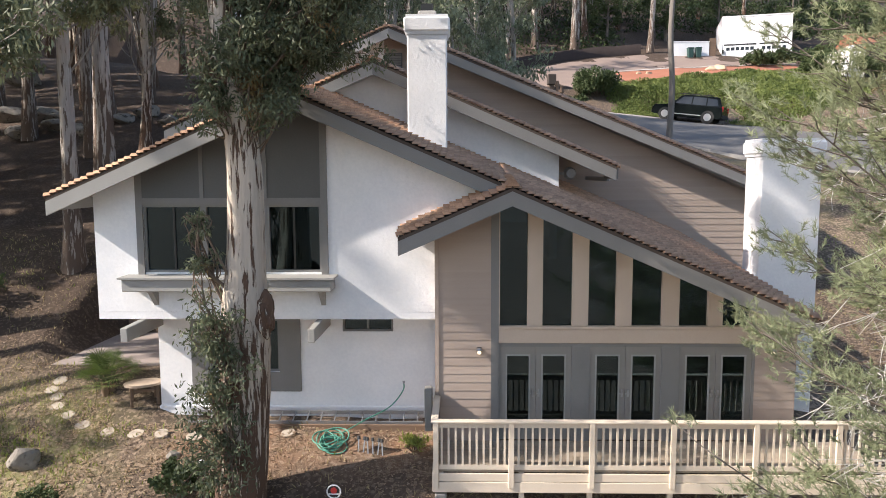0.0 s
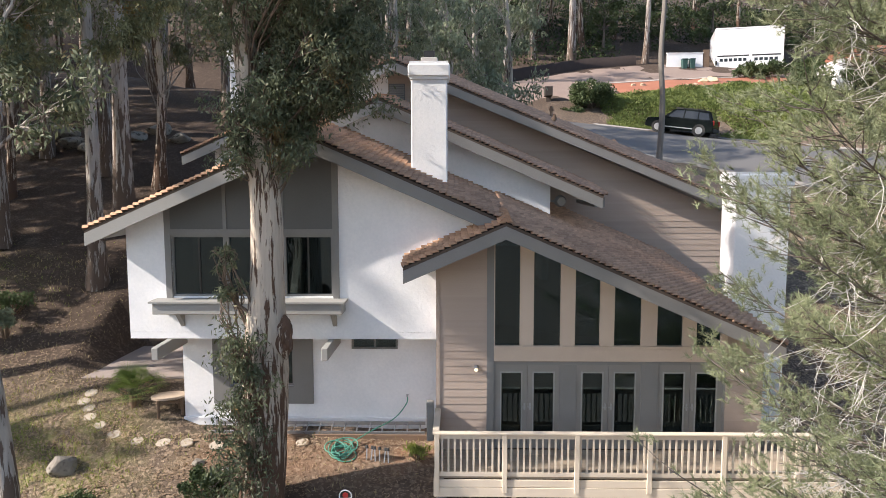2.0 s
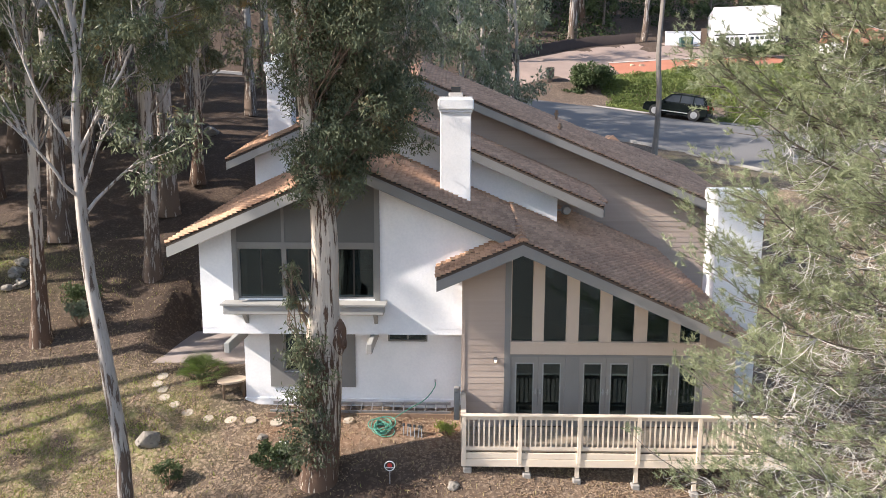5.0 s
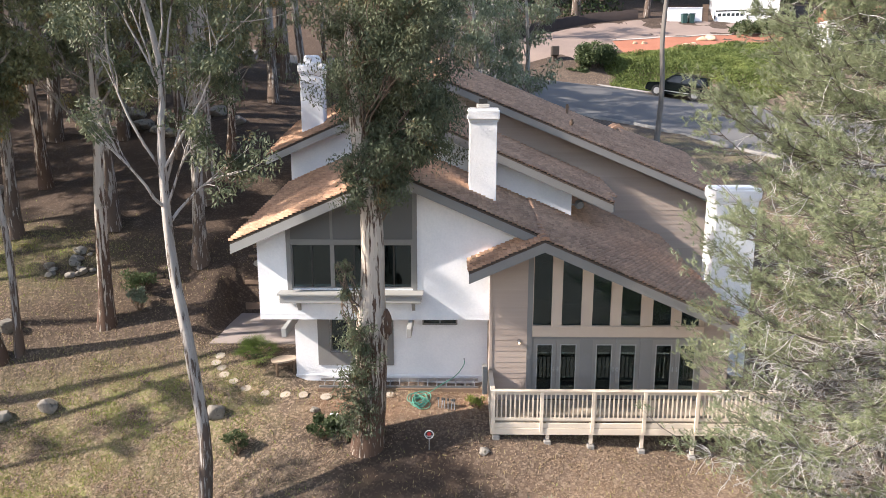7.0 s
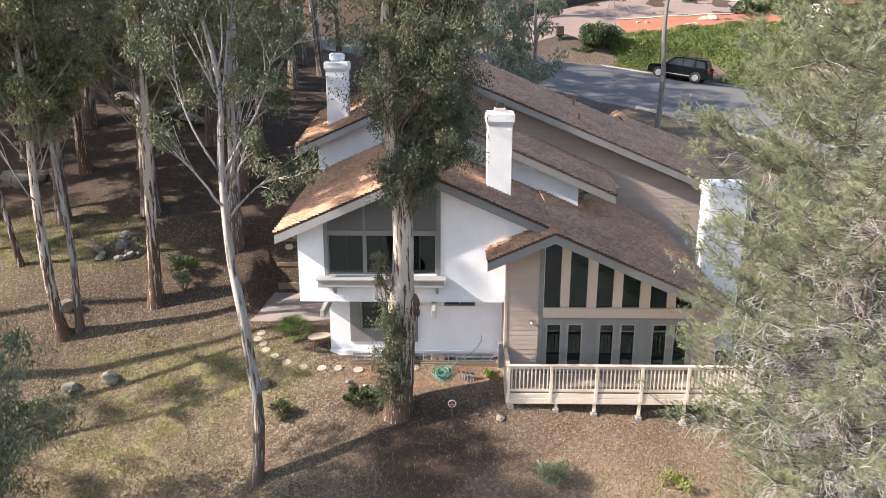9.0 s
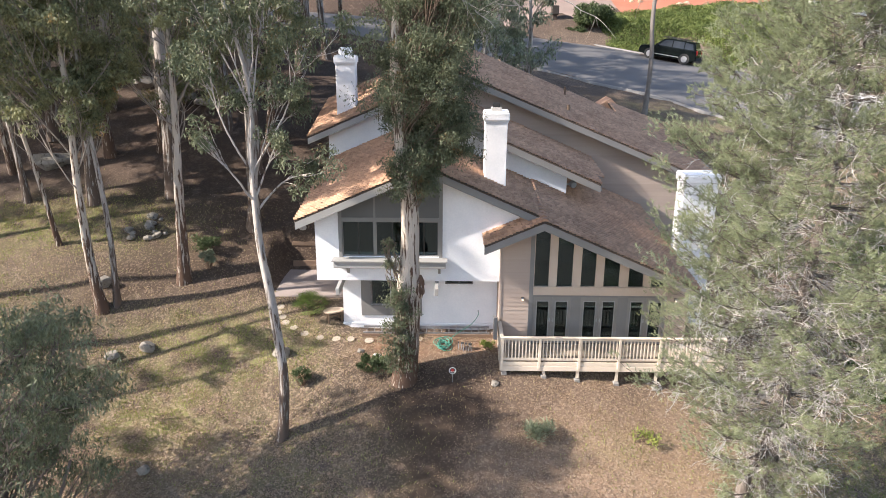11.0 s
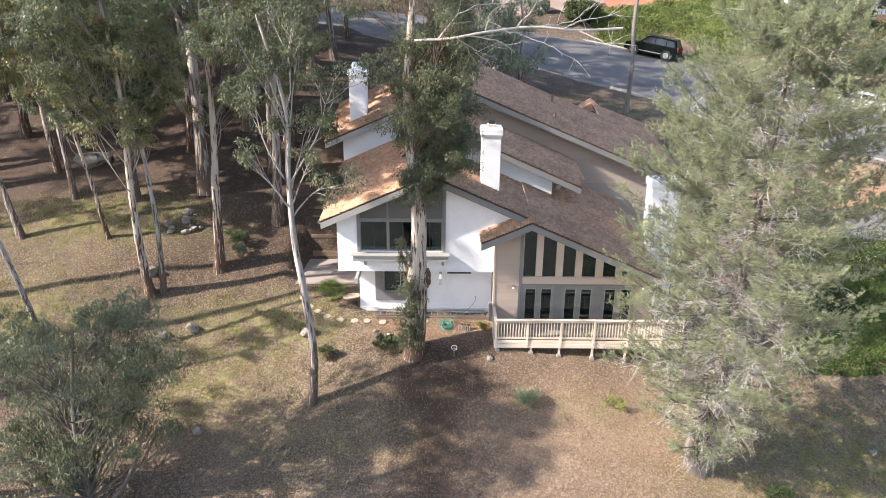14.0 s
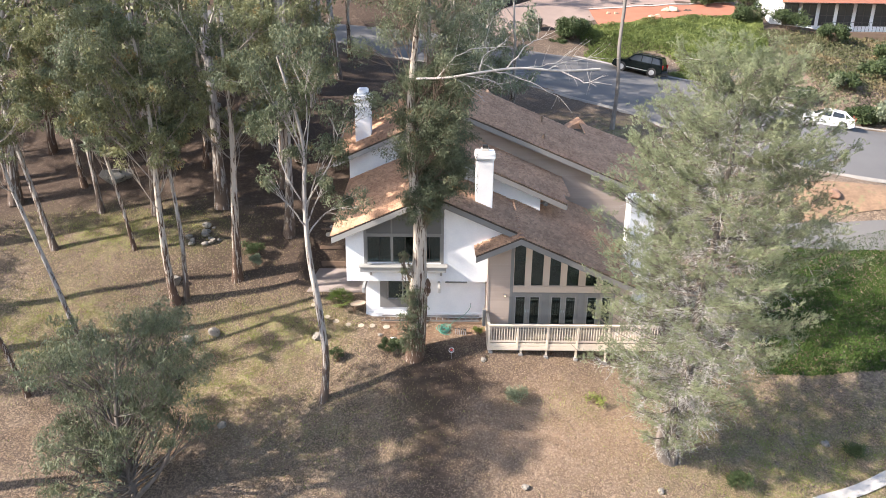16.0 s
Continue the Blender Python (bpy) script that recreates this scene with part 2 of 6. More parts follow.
def box(bm, x0, x1, y0, y1, z0, z1, bevel=0.0):
    vs = [bm.verts.new(p) for p in ((x0, y0, z0), (x1, y0, z0), (x1, y1, z0), (x0, y1, z0), (x0, y0, z1), (x1, y0, z1), (x1, y1, z1), (x0, y1, z1))]
    fs = [bm.faces.new([vs[i] for i in f]) for f in ((0, 3, 2, 1), (4, 5, 6, 7), (0, 1, 5, 4), (1, 2, 6, 5), (2, 3, 7, 6), (3, 0, 4, 7))]
    if bevel:
        es = {e for f in fs for e in f.edges}
        bmesh.ops.bevel(bm, geom=list(es), offset=bevel, segments=1, affect="EDGES")
    return bm


def prism(bm, outline, y0, y1):
    """A flat outline of (x, z) corners, pushed from y0 to y1."""
    a = [bm.verts.new((x, y0, z)) for x, z in outline]
    b = [bm.verts.new((x, y1, z)) for x, z in outline]
    n = len(a)
    bm.faces.new(a)
    bm.faces.new(b[::-1])
    for i in range(n):
        bm.faces.new((a[i], a[(i + 1) % n], b[(i + 1) % n], b[i]))
    return bm


def block(*a, **k):
    return box(bmesh.new(), *a, **k)


def gable_wall(bm, x0, x1, z0, top, y0, y1, holes=()):
    """A wall along x whose head follows top(x), with openings (x0, x1, z0, z1) left through it."""
    cuts = sorted({x0, x1, *[c for h in holes for c in h[:2]], *[k for k in top.knots if x0 < k < x1]})
    for a, b in zip(cuts, cuts[1:]):
        mid = (a + b) / 2
        spans, low = [], z0
        for h in sorted([h for h in holes if h[0] < mid < h[1]], key=lambda h: h[2]):
            spans.append((low, h[2]))
            low = h[3]
        for s0, s1 in spans:
            if s1 > s0 + 1e-4:
                prism(bm, ((a, s0), (b, s0), (b, s1), (a, s1)), y0, y1)
        prism(bm, ((a, low), (b, low), (b, top(b)), (a, top(a))), y0, y1)
    bmesh.ops.remove_doubles(bm, verts=bm.verts, dist=1e-4)
    return bm


class Slope:
    """A roofline of straight runs, as a height over x."""
    def __init__(self, knots, heights):
        self.knots, self.heights = knots, heights

    def __call__(self, x):
        return float(np.interp(x, self.knots, self.heights))


def mesh_from(name, verts, faces, material, parent=None, label="", kind="", smooth=False):
    """A mesh from an array of places and an array of equal-sided faces."""
    verts, faces = np.asarray(verts, np.float32), np.asarray(faces, np.int32)
    me = bpy.data.meshes.new(name)
    k = faces.shape[1]
    me.vertices.add(len(verts))
    me.vertices.foreach_set("co", verts.ravel())
    me.loops.add(faces.size)
    me.loops.foreach_set("vertex_index", faces.ravel())
    me.polygons.add(len(faces))
    me.polygons.foreach_set("loop_start", np.arange(0, faces.size, k, dtype=np.int32))
    me.update(calc_edges=True)
    me.validate()
    if smooth:
        me.shade_smooth()
    me.materials.append(material)
    return link(name, me, parent, label, kind)


# ---- ground ----
ANCHORS = np.array([
    (-4, 15, -2.2), (-9, 14.3, -3.4), (-9, 17.2, -1.55), (-6, 18, -1.15), (-1, 17.5, -1.25), (3, 15.7, -2.2), (7.4, 10.7, -4.2), (15, 12, -4.7),
    (0, 7, -5.0), (-12, 8, -5.4), (-16, 17.4, -2.0), (-14, 20.9, -0.1), (-11, 23.5, 1.0), (-18, 20.4, 0.2), (-15, 38, 7.3), (-23, 30, 3.6),
    (-32, 16, -1.5), (21, 16, -3.0), (21, 25, -0.9), (22, 34, 5.0), (33, 34, 4.3), (16, 54, 7.8), (11.3, 42, 5.25), (3, 52, 8.3), (26, 72, 14.0)])
FAR = np.array([(24, 65, 12.2), (2, 68, 12.6), (-20, 62, 14), (-45, 80, 22), (55, 60, 9), (0, 110, 30), (60, 120, 30), (-60, 20, 1), (0, -25, -9), (60, -10, -9), (-60, -20, -7), (-60, 130, 40)])
PTS = np.vstack((ANCHORS, FAR))
PADS = [(-10.2, -6.7, 20.15, 23.8, -0.53, 0.5), (-6.4, -0.7, 17.75, 18.6, -1.24, 0.7)]   # levelled ground: x0, x1, y0, y1, height, soft edge


def kernel(d2):
    return np.where(d2 > 1e-9, 0.5 * d2 * np.log(np.maximum(d2, 1e-9)), 0.0)


def bend_weights(pts, soft):
    n = len(pts)
    d2 = ((pts[:, None, :2] - pts[None, :, :2]) ** 2).sum(-1)
    m = np.zeros((n + 3, n + 3))
    m[:n, :n] = kernel(d2) + np.eye(n) * soft
    m[:n, n], m[:n, n + 1:] = 1, pts[:, :2]
    m[n, :n], m[n + 1:, :n] = 1, pts[:, :2].T
    return np.linalg.solve(m, np.concatenate((pts[:, 2], (0, 0, 0))))


WEIGHTS = bend_weights(PTS, 4.0)


def ground_at(x, y):
    """Height of the hillside over arrays of x and y: a bent sheet through the lie of the land, then an even rise."""
    x, y = np.asarray(x, float), np.asarray(y, float)
    cx, cy = np.clip(x, -60, 60), np.clip(y, -25, 125)
    d2 = (cx[..., None] - PTS[:, 0]) ** 2 + (cy[..., None] - PTS[:, 1]) ** 2
    n = len(PTS)
    z = kernel(d2) @ WEIGHTS[:n] + WEIGHTS[n] + WEIGHTS[n + 1] * cx + WEIGHTS[n + 2] * cy
    z = z + np.clip(y - 125, 0, 160) * 0.3
    for px0, px1, py0, py1, pz, soft in PADS:
        away = np.maximum(np.maximum(px0 - x, x - px1), np.maximum(py0 - y, y - py1))
        k = np.clip(away / soft, 0, 1)
        z = pz * (1 - k * k * (3 - 2 * k)) + z * k * k * (3 - 2 * k)
    z = z + 0.05 * np.sin(x * 1.3 + y * 0.7) * np.sin(y * 1.1 - x * 0.4)
    return z


def gz(x, y):
    return float(ground_at(x, y))

ROAD = np.array([(-30, 70, 13.5), (-4, 61.5, 10.9), (6, 57.2, 9.5), (13.1, 52.9, 8.2), (19.1, 48.5, 7.1), (26.8, 39.6, 5.4), (34, 36.4, 4.5), (48, 31, 3.0), (90, 24, 0.5)], float)
HALF = 6.5


def road_near(x, y):
    """Signed distance from the road's middle line (uphill side positive), and the line's height there."""
    x, y = np.asarray(x, float), np.asarray(y, float)
    best, high, side = np.full(x.shape, 1e9), np.zeros(x.shape), np.ones(x.shape)
    for a, b in zip(ROAD, ROAD[1:]):
        d = b - a
        k = np.clip(((x - a[0]) * d[0] + (y - a[1]) * d[1]) / (d[0] ** 2 + d[1] ** 2), 0, 1)
        r = np.hypot(x - a[0] - k * d[0], y - a[1] - k * d[1])
        s = np.where(d[0] * (y - a[1]) - d[1] * (x - a[0]) >= 0, 1.0, -1.0)
        high = np.where(r < best, a[2] + k * d[2], high)
        side = np.where(r < best, s, side)
        best = np.minimum(best, r)
    return best * side, high


CROSS = ((-HALF, -2.5, 1.5, 3.4, HALF), (-1.7, -0.9, -0.2, -0.03, 0.0))    # the street falls away from the hill
hill_at = ground_at


def ground_at(x, y):
    """The hillside with the road's bed cut into it."""
    z = hill_at(x, y)
    r, h = road_near(x, y)
    bed = h + np.interp(r, *CROSS) - 0.12
    k = np.clip((abs(r) - HALF - 0.6) / np.where(r < 0, 6.0, 4.0), 0, 1)
    k = k * k * (3 - 2 * k)
    return bed * (1 - k) + z * k


def spaced(lo, hi, step, far, growth=1.22):
    out, s = list(np.arange(lo, hi + step, step)), step
    left, right = [], []
    a, b = lo, out[-1]
    while b < far:
        s *= growth
        a, b = a - s, b + s
        left.append(a)
        right.append(b)
    return np.array(left[::-1] + out + right)


def cover(x, y):
    """Where ground is grassy, strewn with red-brown mulch, or dark with duff and painted shade."""
    def patch(cx, cy, rx, ry):
        return np.exp(-(((x - cx) / rx) ** 2 + ((y - cy) / ry) ** 2))
    grass = 1.1 * patch(-12.2, 17.7, 3.6, 1.5) + 1.0 * patch(-13.2, 14.6, 2.6, 1.5) + 0.8 * patch(-9.2, 17.2, 1.8, 1.1) + 1.0 * patch(-21.5, 24.0, 5.0, 1.9) + 1.1 * patch(-23, 17.0, 3.6, 2.6) + 0.35 * patch(-8.5, 12, 4, 2.5) + 0.4 * patch(3.5, 12.8, 1.6, 0.9) + 1.1 * patch(14, 10.5, 6, 4.5) + 0.4 * patch(17, 34, 6, 6) + 0.5 * patch(12, 40, 6, 3)
    mulch = 1.0 * patch(4, 12, 6.5, 3.2) + 0.8 * patch(-3, 17, 2.5, 0.8) + 0.5 * patch(-12, 12.5, 3, 2.5) + 0.3 * patch(24, 30, 4, 3)
    # the two patches by the great eucalyptus paint its dark band of shade
    duff_shade = 1 / (1 + np.exp(-(np.minimum((y - 19.9 + 0.05 * (x + 12)) / 0.9, (-6 - x) / 1.5)))) - 0.45 * patch(-22, 23, 7, 3.5) + 0.5 * patch(-19, 18.5, 5, 2.2) + 1 / (1 + np.exp(-(y - 66) / 3)) + 0.9 * patch(-2.5, 14.6, 3.5, 1.5) + 1.0 * patch(-3.2, 11.0, 1.9, 4.6) + 0.8 * patch(8, 43, 12, 7) + 1.2 * patch(-7, 63, 13, 9)
    return np.clip(grass, 0, 1), np.clip(mulch, 0, 1), np.clip(duff_shade, 0, 1)


def clay(x, y):
    """Bare red earth along the foot of the front wall."""
    return np.clip(1.3 * np.exp(-((x + 3.0) / 2.6) ** 4 - ((y - 17.15) / 0.55) ** 2), 0, 1)


xs, ys = spaced(-32, 34, 0.4, 2600), spaced(2, 34, 0.4, 2600)
gx, gy = np.meshgrid(xs, ys)
gverts = np.stack((gx, gy, ground_at(gx, gy)), -1).reshape(-1, 3)
nx, ny = len(xs), len(ys)
idx = np.arange(nx * ny).reshape(ny, nx)
gfaces = np.stack((idx[:-1, :-1], idx[:-1, 1:], idx[1:, 1:], idx[1:, :-1]), -1).reshape(-1, 4)
SOIL = mat("leaf_strewn_soil", (0.05, 0.036, 0.027), (0.19, 0.137, 0.098), 0.9, 0.95, 1.0, 38, c3=(0.27, 0.21, 0.155), bump_dist=0.06, spread=0.3)
ground = mesh_from("ground", gverts, gfaces, SOIL, smooth=True)
tagged(ground, "brown leaf-strewn hillside soil with grassy patches", "ground", kind="structure")
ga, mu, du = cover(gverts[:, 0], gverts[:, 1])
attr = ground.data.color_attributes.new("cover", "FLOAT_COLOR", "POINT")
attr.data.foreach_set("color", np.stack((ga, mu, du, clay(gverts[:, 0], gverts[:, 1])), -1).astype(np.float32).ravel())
n, l = SOIL.node_tree.nodes, SOIL.node_tree.links
b = n["Principled BSDF"]
old = b.inputs["Base Color"].links[0].from_socket
at = n.new("ShaderNodeAttribute")
at.attribute_name = "cover"
sep = n.new("ShaderNodeSeparateColor")
l.new(at.outputs["Color"], sep.inputs[0])
patchy = n.new("ShaderNodeTexNoise")
patchy.inputs["Scale"].default_value, patchy.inputs["Detail"].default_value = 1.7, 8.0
co = n.new("ShaderNodeTexCoord")
l.new(co.outputs["Object"], patchy.inputs["Vector"])
# channel 2 darkens the grove floor: duff brown with tree shade mixed into it
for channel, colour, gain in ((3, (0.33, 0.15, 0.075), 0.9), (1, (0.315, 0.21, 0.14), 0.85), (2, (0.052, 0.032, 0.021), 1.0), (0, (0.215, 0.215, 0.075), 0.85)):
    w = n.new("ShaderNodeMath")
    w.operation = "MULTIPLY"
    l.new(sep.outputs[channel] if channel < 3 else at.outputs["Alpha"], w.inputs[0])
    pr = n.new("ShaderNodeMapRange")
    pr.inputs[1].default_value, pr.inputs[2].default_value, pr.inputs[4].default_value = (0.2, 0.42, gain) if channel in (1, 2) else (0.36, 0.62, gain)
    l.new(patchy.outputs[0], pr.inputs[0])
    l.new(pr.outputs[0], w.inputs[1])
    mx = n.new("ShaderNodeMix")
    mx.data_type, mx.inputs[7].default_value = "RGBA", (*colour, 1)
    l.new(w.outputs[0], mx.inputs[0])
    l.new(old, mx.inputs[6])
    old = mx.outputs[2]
flecks = n.new("ShaderNodeTexVoronoi")
flecks.inputs["Scale"].default_value = 15.0
l.new(co.outputs["Object"], flecks.inputs["Vector"])
fs = n.new("ShaderNodeSeparateColor")
l.new(flecks.outputs["Color"], fs.inputs[0])
for channel, low, high, colour, gain in ((0, 0.74, 0.80, (0.34, 0.255, 0.18), 0.7), (1, 0.70, 0.80, (0.05, 0.035, 0.026), 0.35)):
    pr = n.new("ShaderNodeMapRange")
    pr.inputs[1].default_value, pr.inputs[2].default_value, pr.inputs[4].default_value = low, high, gain
    l.new(fs.outputs[channel], pr.inputs[0])
    gate = n.new("ShaderNodeMath")
    gate.operation = "MULTIPLY"
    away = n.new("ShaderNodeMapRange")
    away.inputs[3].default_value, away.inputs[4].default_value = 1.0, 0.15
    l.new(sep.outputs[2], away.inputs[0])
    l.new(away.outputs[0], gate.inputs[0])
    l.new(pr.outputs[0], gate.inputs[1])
    mx = n.new("ShaderNodeMix")
    mx.data_type, mx.inputs[7].default_value = "RGBA", (*colour, 1)
    l.new(gate.outputs[0], mx.inputs[0])
    l.new(old, mx.inputs[6])
    old = mx.outputs[2]
l.new(old, b.inputs["Base Color"])


def smooth_line(pts, steps):
    """A Catmull-Rom line through the corners."""
    pts = np.vstack((2 * pts[0] - pts[1], pts, 2 * pts[-1] - pts[-2]))
    out = []
    for i in range(1, len(pts) - 2):
        p0, p1, p2, p3 = pts[i - 1:i + 3]
        for k in np.linspace(0, 1, steps, endpoint=False):
            out.append(0.5 * (2 * p1 + (p2 - p0) * k + (2 * p0 - 5 * p1 + 4 * p2 - p3) * k * k + (3 * p1 - p0 - 3 * p2 + p3) * k ** 3))
    return np.array(out)


def ribbon(line, offsets, heights):
    """Places along a line, moved sideways (left is positive) and up."""
    d = np.gradient(line[:, :2], axis=0)
    d /= np.linalg.norm(d, axis=1)[:, None]
    side = np.stack((-d[:, 1], d[:, 0]), -1)
    return np.stack([np.column_stack((line[:, :2] + side * o, line[:, 2] + h)) for o, h in zip(offsets, heights)], 1)


def strip(name, line, offsets, heights, material, label, category):
    v = ribbon(line, offsets, heights)
    m, k = v.shape[:2]
    ix = np.arange(m * k).reshape(m, k)
    f = np.stack((ix[:-1, :-1], ix[1:, :-1], ix[1:, 1:], ix[:-1, 1:]), -1).reshape(-1, 4)
    return tagged(mesh_from(name, v.reshape(-1, 3), f, material), label, category, kind="structure")


road_line = smooth_line(ROAD, 14)
strip("road", road_line, *CROSS, ASPHALT, "grey asphalt street on the hillside", "road")
for s in (-1, 1):
    strip("kerb", road_line, [s * o for o in (HALF - 0.2, HALF, HALF + 0.02, HALF + 0.14, HALF + 0.16)], [q + (CROSS[1][0] if s < 0 else 0) for q in (0.03, 0.02, 0.14, 0.15, -0.1)], KERB, "pale concrete kerb and gutter beside the street", "kerb")

# ---- house ----
M = 0.435
AX, AZ = -3.35, 5.9
BX, BZ = 1.06, 3.98
CX, CZ = -2.1, 7.06
DX, DZ = -2.12, 8.76
roof_a = Slope([-8.2, AX, 8.0], [AZ - M * (AX + 8.2), AZ, AZ - M * (8 - AX)])
roof_b = Slope([-1.12, BX, 8.0], [BZ - M * (BX + 1.12), BZ, BZ - M * (8 - BX)])
roof_c = Slope([-4.8, CX, 4.4], [CZ - M * (CX + 4.8), CZ, CZ - M * (4.4 - CX)])
roof_d = Slope([-9.2, DX, 10.2], [DZ - M * (DX + 9.2), DZ, DZ - M * (10.2 - DX)])
DROP = 0.16


def under(s, d=DROP):
    return Slope(s.knots, [h - d for h in s.heights])


house = thing("house", "white stucco and brown-sided two-storey house with brown tiled gables", "house", at=(0, 18, -1.2))
house.location = (0, 0, 0)

WX0, WX1 = -7.6, -0.45
UP_HOLE = (-6.56, -2.82, 2.2, 3.62)
PANEL_X = (-6.69, -2.68)
wall = part("wall", gable_wall(bmesh.new(), WX0, WX1, 1.36, under(roof_a), 17.6, 17.85, [UP_HOLE]), STUCCO, house, "white textured stucco wall of the upper storey")
part("wall", block(WX0, WX0 + 0.25, 17.852, 25.8, 1.36, under(roof_a)(WX0)), STUCCO, house, "white stucco side wall")
part("soffit", block(WX0, WX1, 17.605, 19.0, 1.2, 1.358), STUCCO, house, "white underside of the overhanging upper storey")
LOW_HOLES = [(-5.6, -4.0, -0.2, 1.02), (-2.57, -1.43, 0.73, 1.12)]
flat = Slope([-7, 1], [1.25, 1.25])
part("wall", gable_wall(bmesh.new(), -6.75, -0.45, -1.02, flat, 18.52, 18.77, LOW_HOLES), STUCCO, house, "white stucco wall of the ground floor")
part("wall", block(-6.75, -6.5, 18.772, 25.8, -1.02, 1.2), STUCCO, house, "white stucco side wall of the ground floor")
part("plinth", block(-6.78, -0.45, 18.47, 18.9, -2.0, -0.98, bevel=0.02), STUCCO, house, "white painted foundation plinth")
part("plinth", block(-6.78, -6.4, 18.9, 25.8, -2.0, -1.0), STUCCO, house)

bm = bmesh.new()
for x0, x1 in ((WX1, 0.3), (0.3, BX - 0.1)):
    prism(bm, ((x0, roof_b(x0) - 0.1), (x1, roof_b(x1) - 0.1), (x1, max(roof_b(x1) - 0.09, roof_a(x1) - DROP)), (x0, roof_a(x0) - DROP)), 17.6, 17.85)
bmesh.ops.remove_doubles(bm, verts=bm.verts, dist=1e-4)
part("wall", bm, STUCCO, house, "white stucco between the two roofs")

# dark panel over the upper window, with its trim
bm = bmesh.new()
gable_wall(bm, PANEL_X[0] + 0.14, PANEL_X[1] - 0.14, 3.76, under(roof_a, 0.2), 17.57, 17.598)
part("panel", bm, PANEL, house, "dark grey panel under the gable")
for a, b2, z0, z1 in ((PANEL_X[0], PANEL_X[0] + 0.14, 2.14, None), (PANEL_X[1] - 0.14, PANEL_X[1], 2.14, None)):
    bm = bmesh.new()
    gable_wall(bm, a, b2, z0, under(roof_a, 0.2), 17.55, 17.6)
    part("trim", bm, TRIM, house)
part("trim", block(PANEL_X[0] + 0.142, PANEL_X[1] - 0.142, 17.55, 17.6, 3.62, 3.76), TRIM, house)
for x in (-5.29, -3.97):
    part("batten", block(x - 0.04, x + 0.04, 17.545, 17.568, 3.762, under(roof_a, 0.22)(x)), TRIM, house)


def window(parent, x0, x1, z0, z1, y, cols, frame_mat=TRIM, sash=0.05, label="dark aluminium sliding window", wide=()):
    """A window: a frame round the opening, upright sashes, a pane between each two."""
    w = part("window", bmesh.new(), frame_mat, parent, label)
    bm = bmesh.new()
    box(bm, x0, x1, y + 0.03, y + 0.13, z0, z0 + 0.05)
    box(bm, x0, x1, y + 0.03, y + 0.13, z1 - 0.05, z1)
    box(bm, x0, x0 + 0.05, y + 0.03, y + 0.13, z0 + 0.05, z1 - 0.05)
    box(bm, x1 - 0.05, x1, y + 0.03, y + 0.13, z0 + 0.05, z1 - 0.05)
    part("window_frame", bm, frame_mat, w)
    edges = [x0 + 0.05, *cols, x1 - 0.05]
    for c in cols:
        h = 0.065 if c in wide else sash / 2
        part("mullion", block(c - h, c + h, y + (0.01 if c in wide else 0.05), y + 0.12, z0 + 0.05, z1 - 0.05), frame_mat if c in wide or not wide else DARKMETAL, w)
    for a, b2 in zip(edges, edges[1:]):
        p = part("pane", block(a, b2, y + 0.08, y + 0.086, z0 + 0.05, z1 - 0.05), GLASS, w, "dark reflecting glass")
        p.visible_shadow = False
    return w


window(house, *UP_HOLE, 17.6, (-5.93, -5.29, -4.62, -3.97, -3.4), sash=0.04, wide=(-5.29, -3.97))
window(house, *LOW_HOLES[0], 18.52, (-4.8,))
window(house, *LOW_HOLES[1], 18.52, (-2.0,))
for x0, x1, z0, z1 in ((-6.0, -5.6, -0.64, 1.2), (-4.0, -3.52, -0.64, 1.2)):
    part("trim", block(x0, x1, 18.47, 18.52, z0, z1), TRIM, house, "dark grey window surround")
part("trim", block(-5.6, -4.0, 18.47, 18.52, -0.64, -0.2), TRIM, house)
part("trim", block(-5.6, -4.0, 18.47, 18.52, 1.02, 1.2), TRIM, house)

# ledge under the upper window, and the beams under the overhang
ledge = part("window_ledge", block(-6.86, -2.55, 17.12, 17.598, 1.86, 2.12, bevel=0.015), TRIM_LIGHT, house, "pale grey painted window ledge")
part("cap", block(-6.92, -2.49, 17.06, 17.598, 2.121, 2.16), TRIM_LIGHT, ledge)
for x in (-6.4, -2.85):
    bm = bmesh.new()
    prism(bm, ((17.25, 1.86), (17.598, 1.86), (17.598, 1.5)), x, x + 0.1)
    for v in bm.verts:
        v.co = Vector((v.co.y, v.co.x, v.co.z))
    part("bracket", bm, TRIM_LIGHT, ledge)
for x in (-6.68, -2.9):
    bm = block(x - 0.07, x + 0.07, 16.75, 18.5, 0.88, 1.2, bevel=0.012)
    for v in bm.verts:
        if v.co.y < 17:
            v.co.z -= 0.02 if v.co.z > 1.1 else -0.02
    part("beam", bm, TRIM_LIGHT, house, "grey painted outrigger beam with a pale end")

# glass gable
GY = 17.3
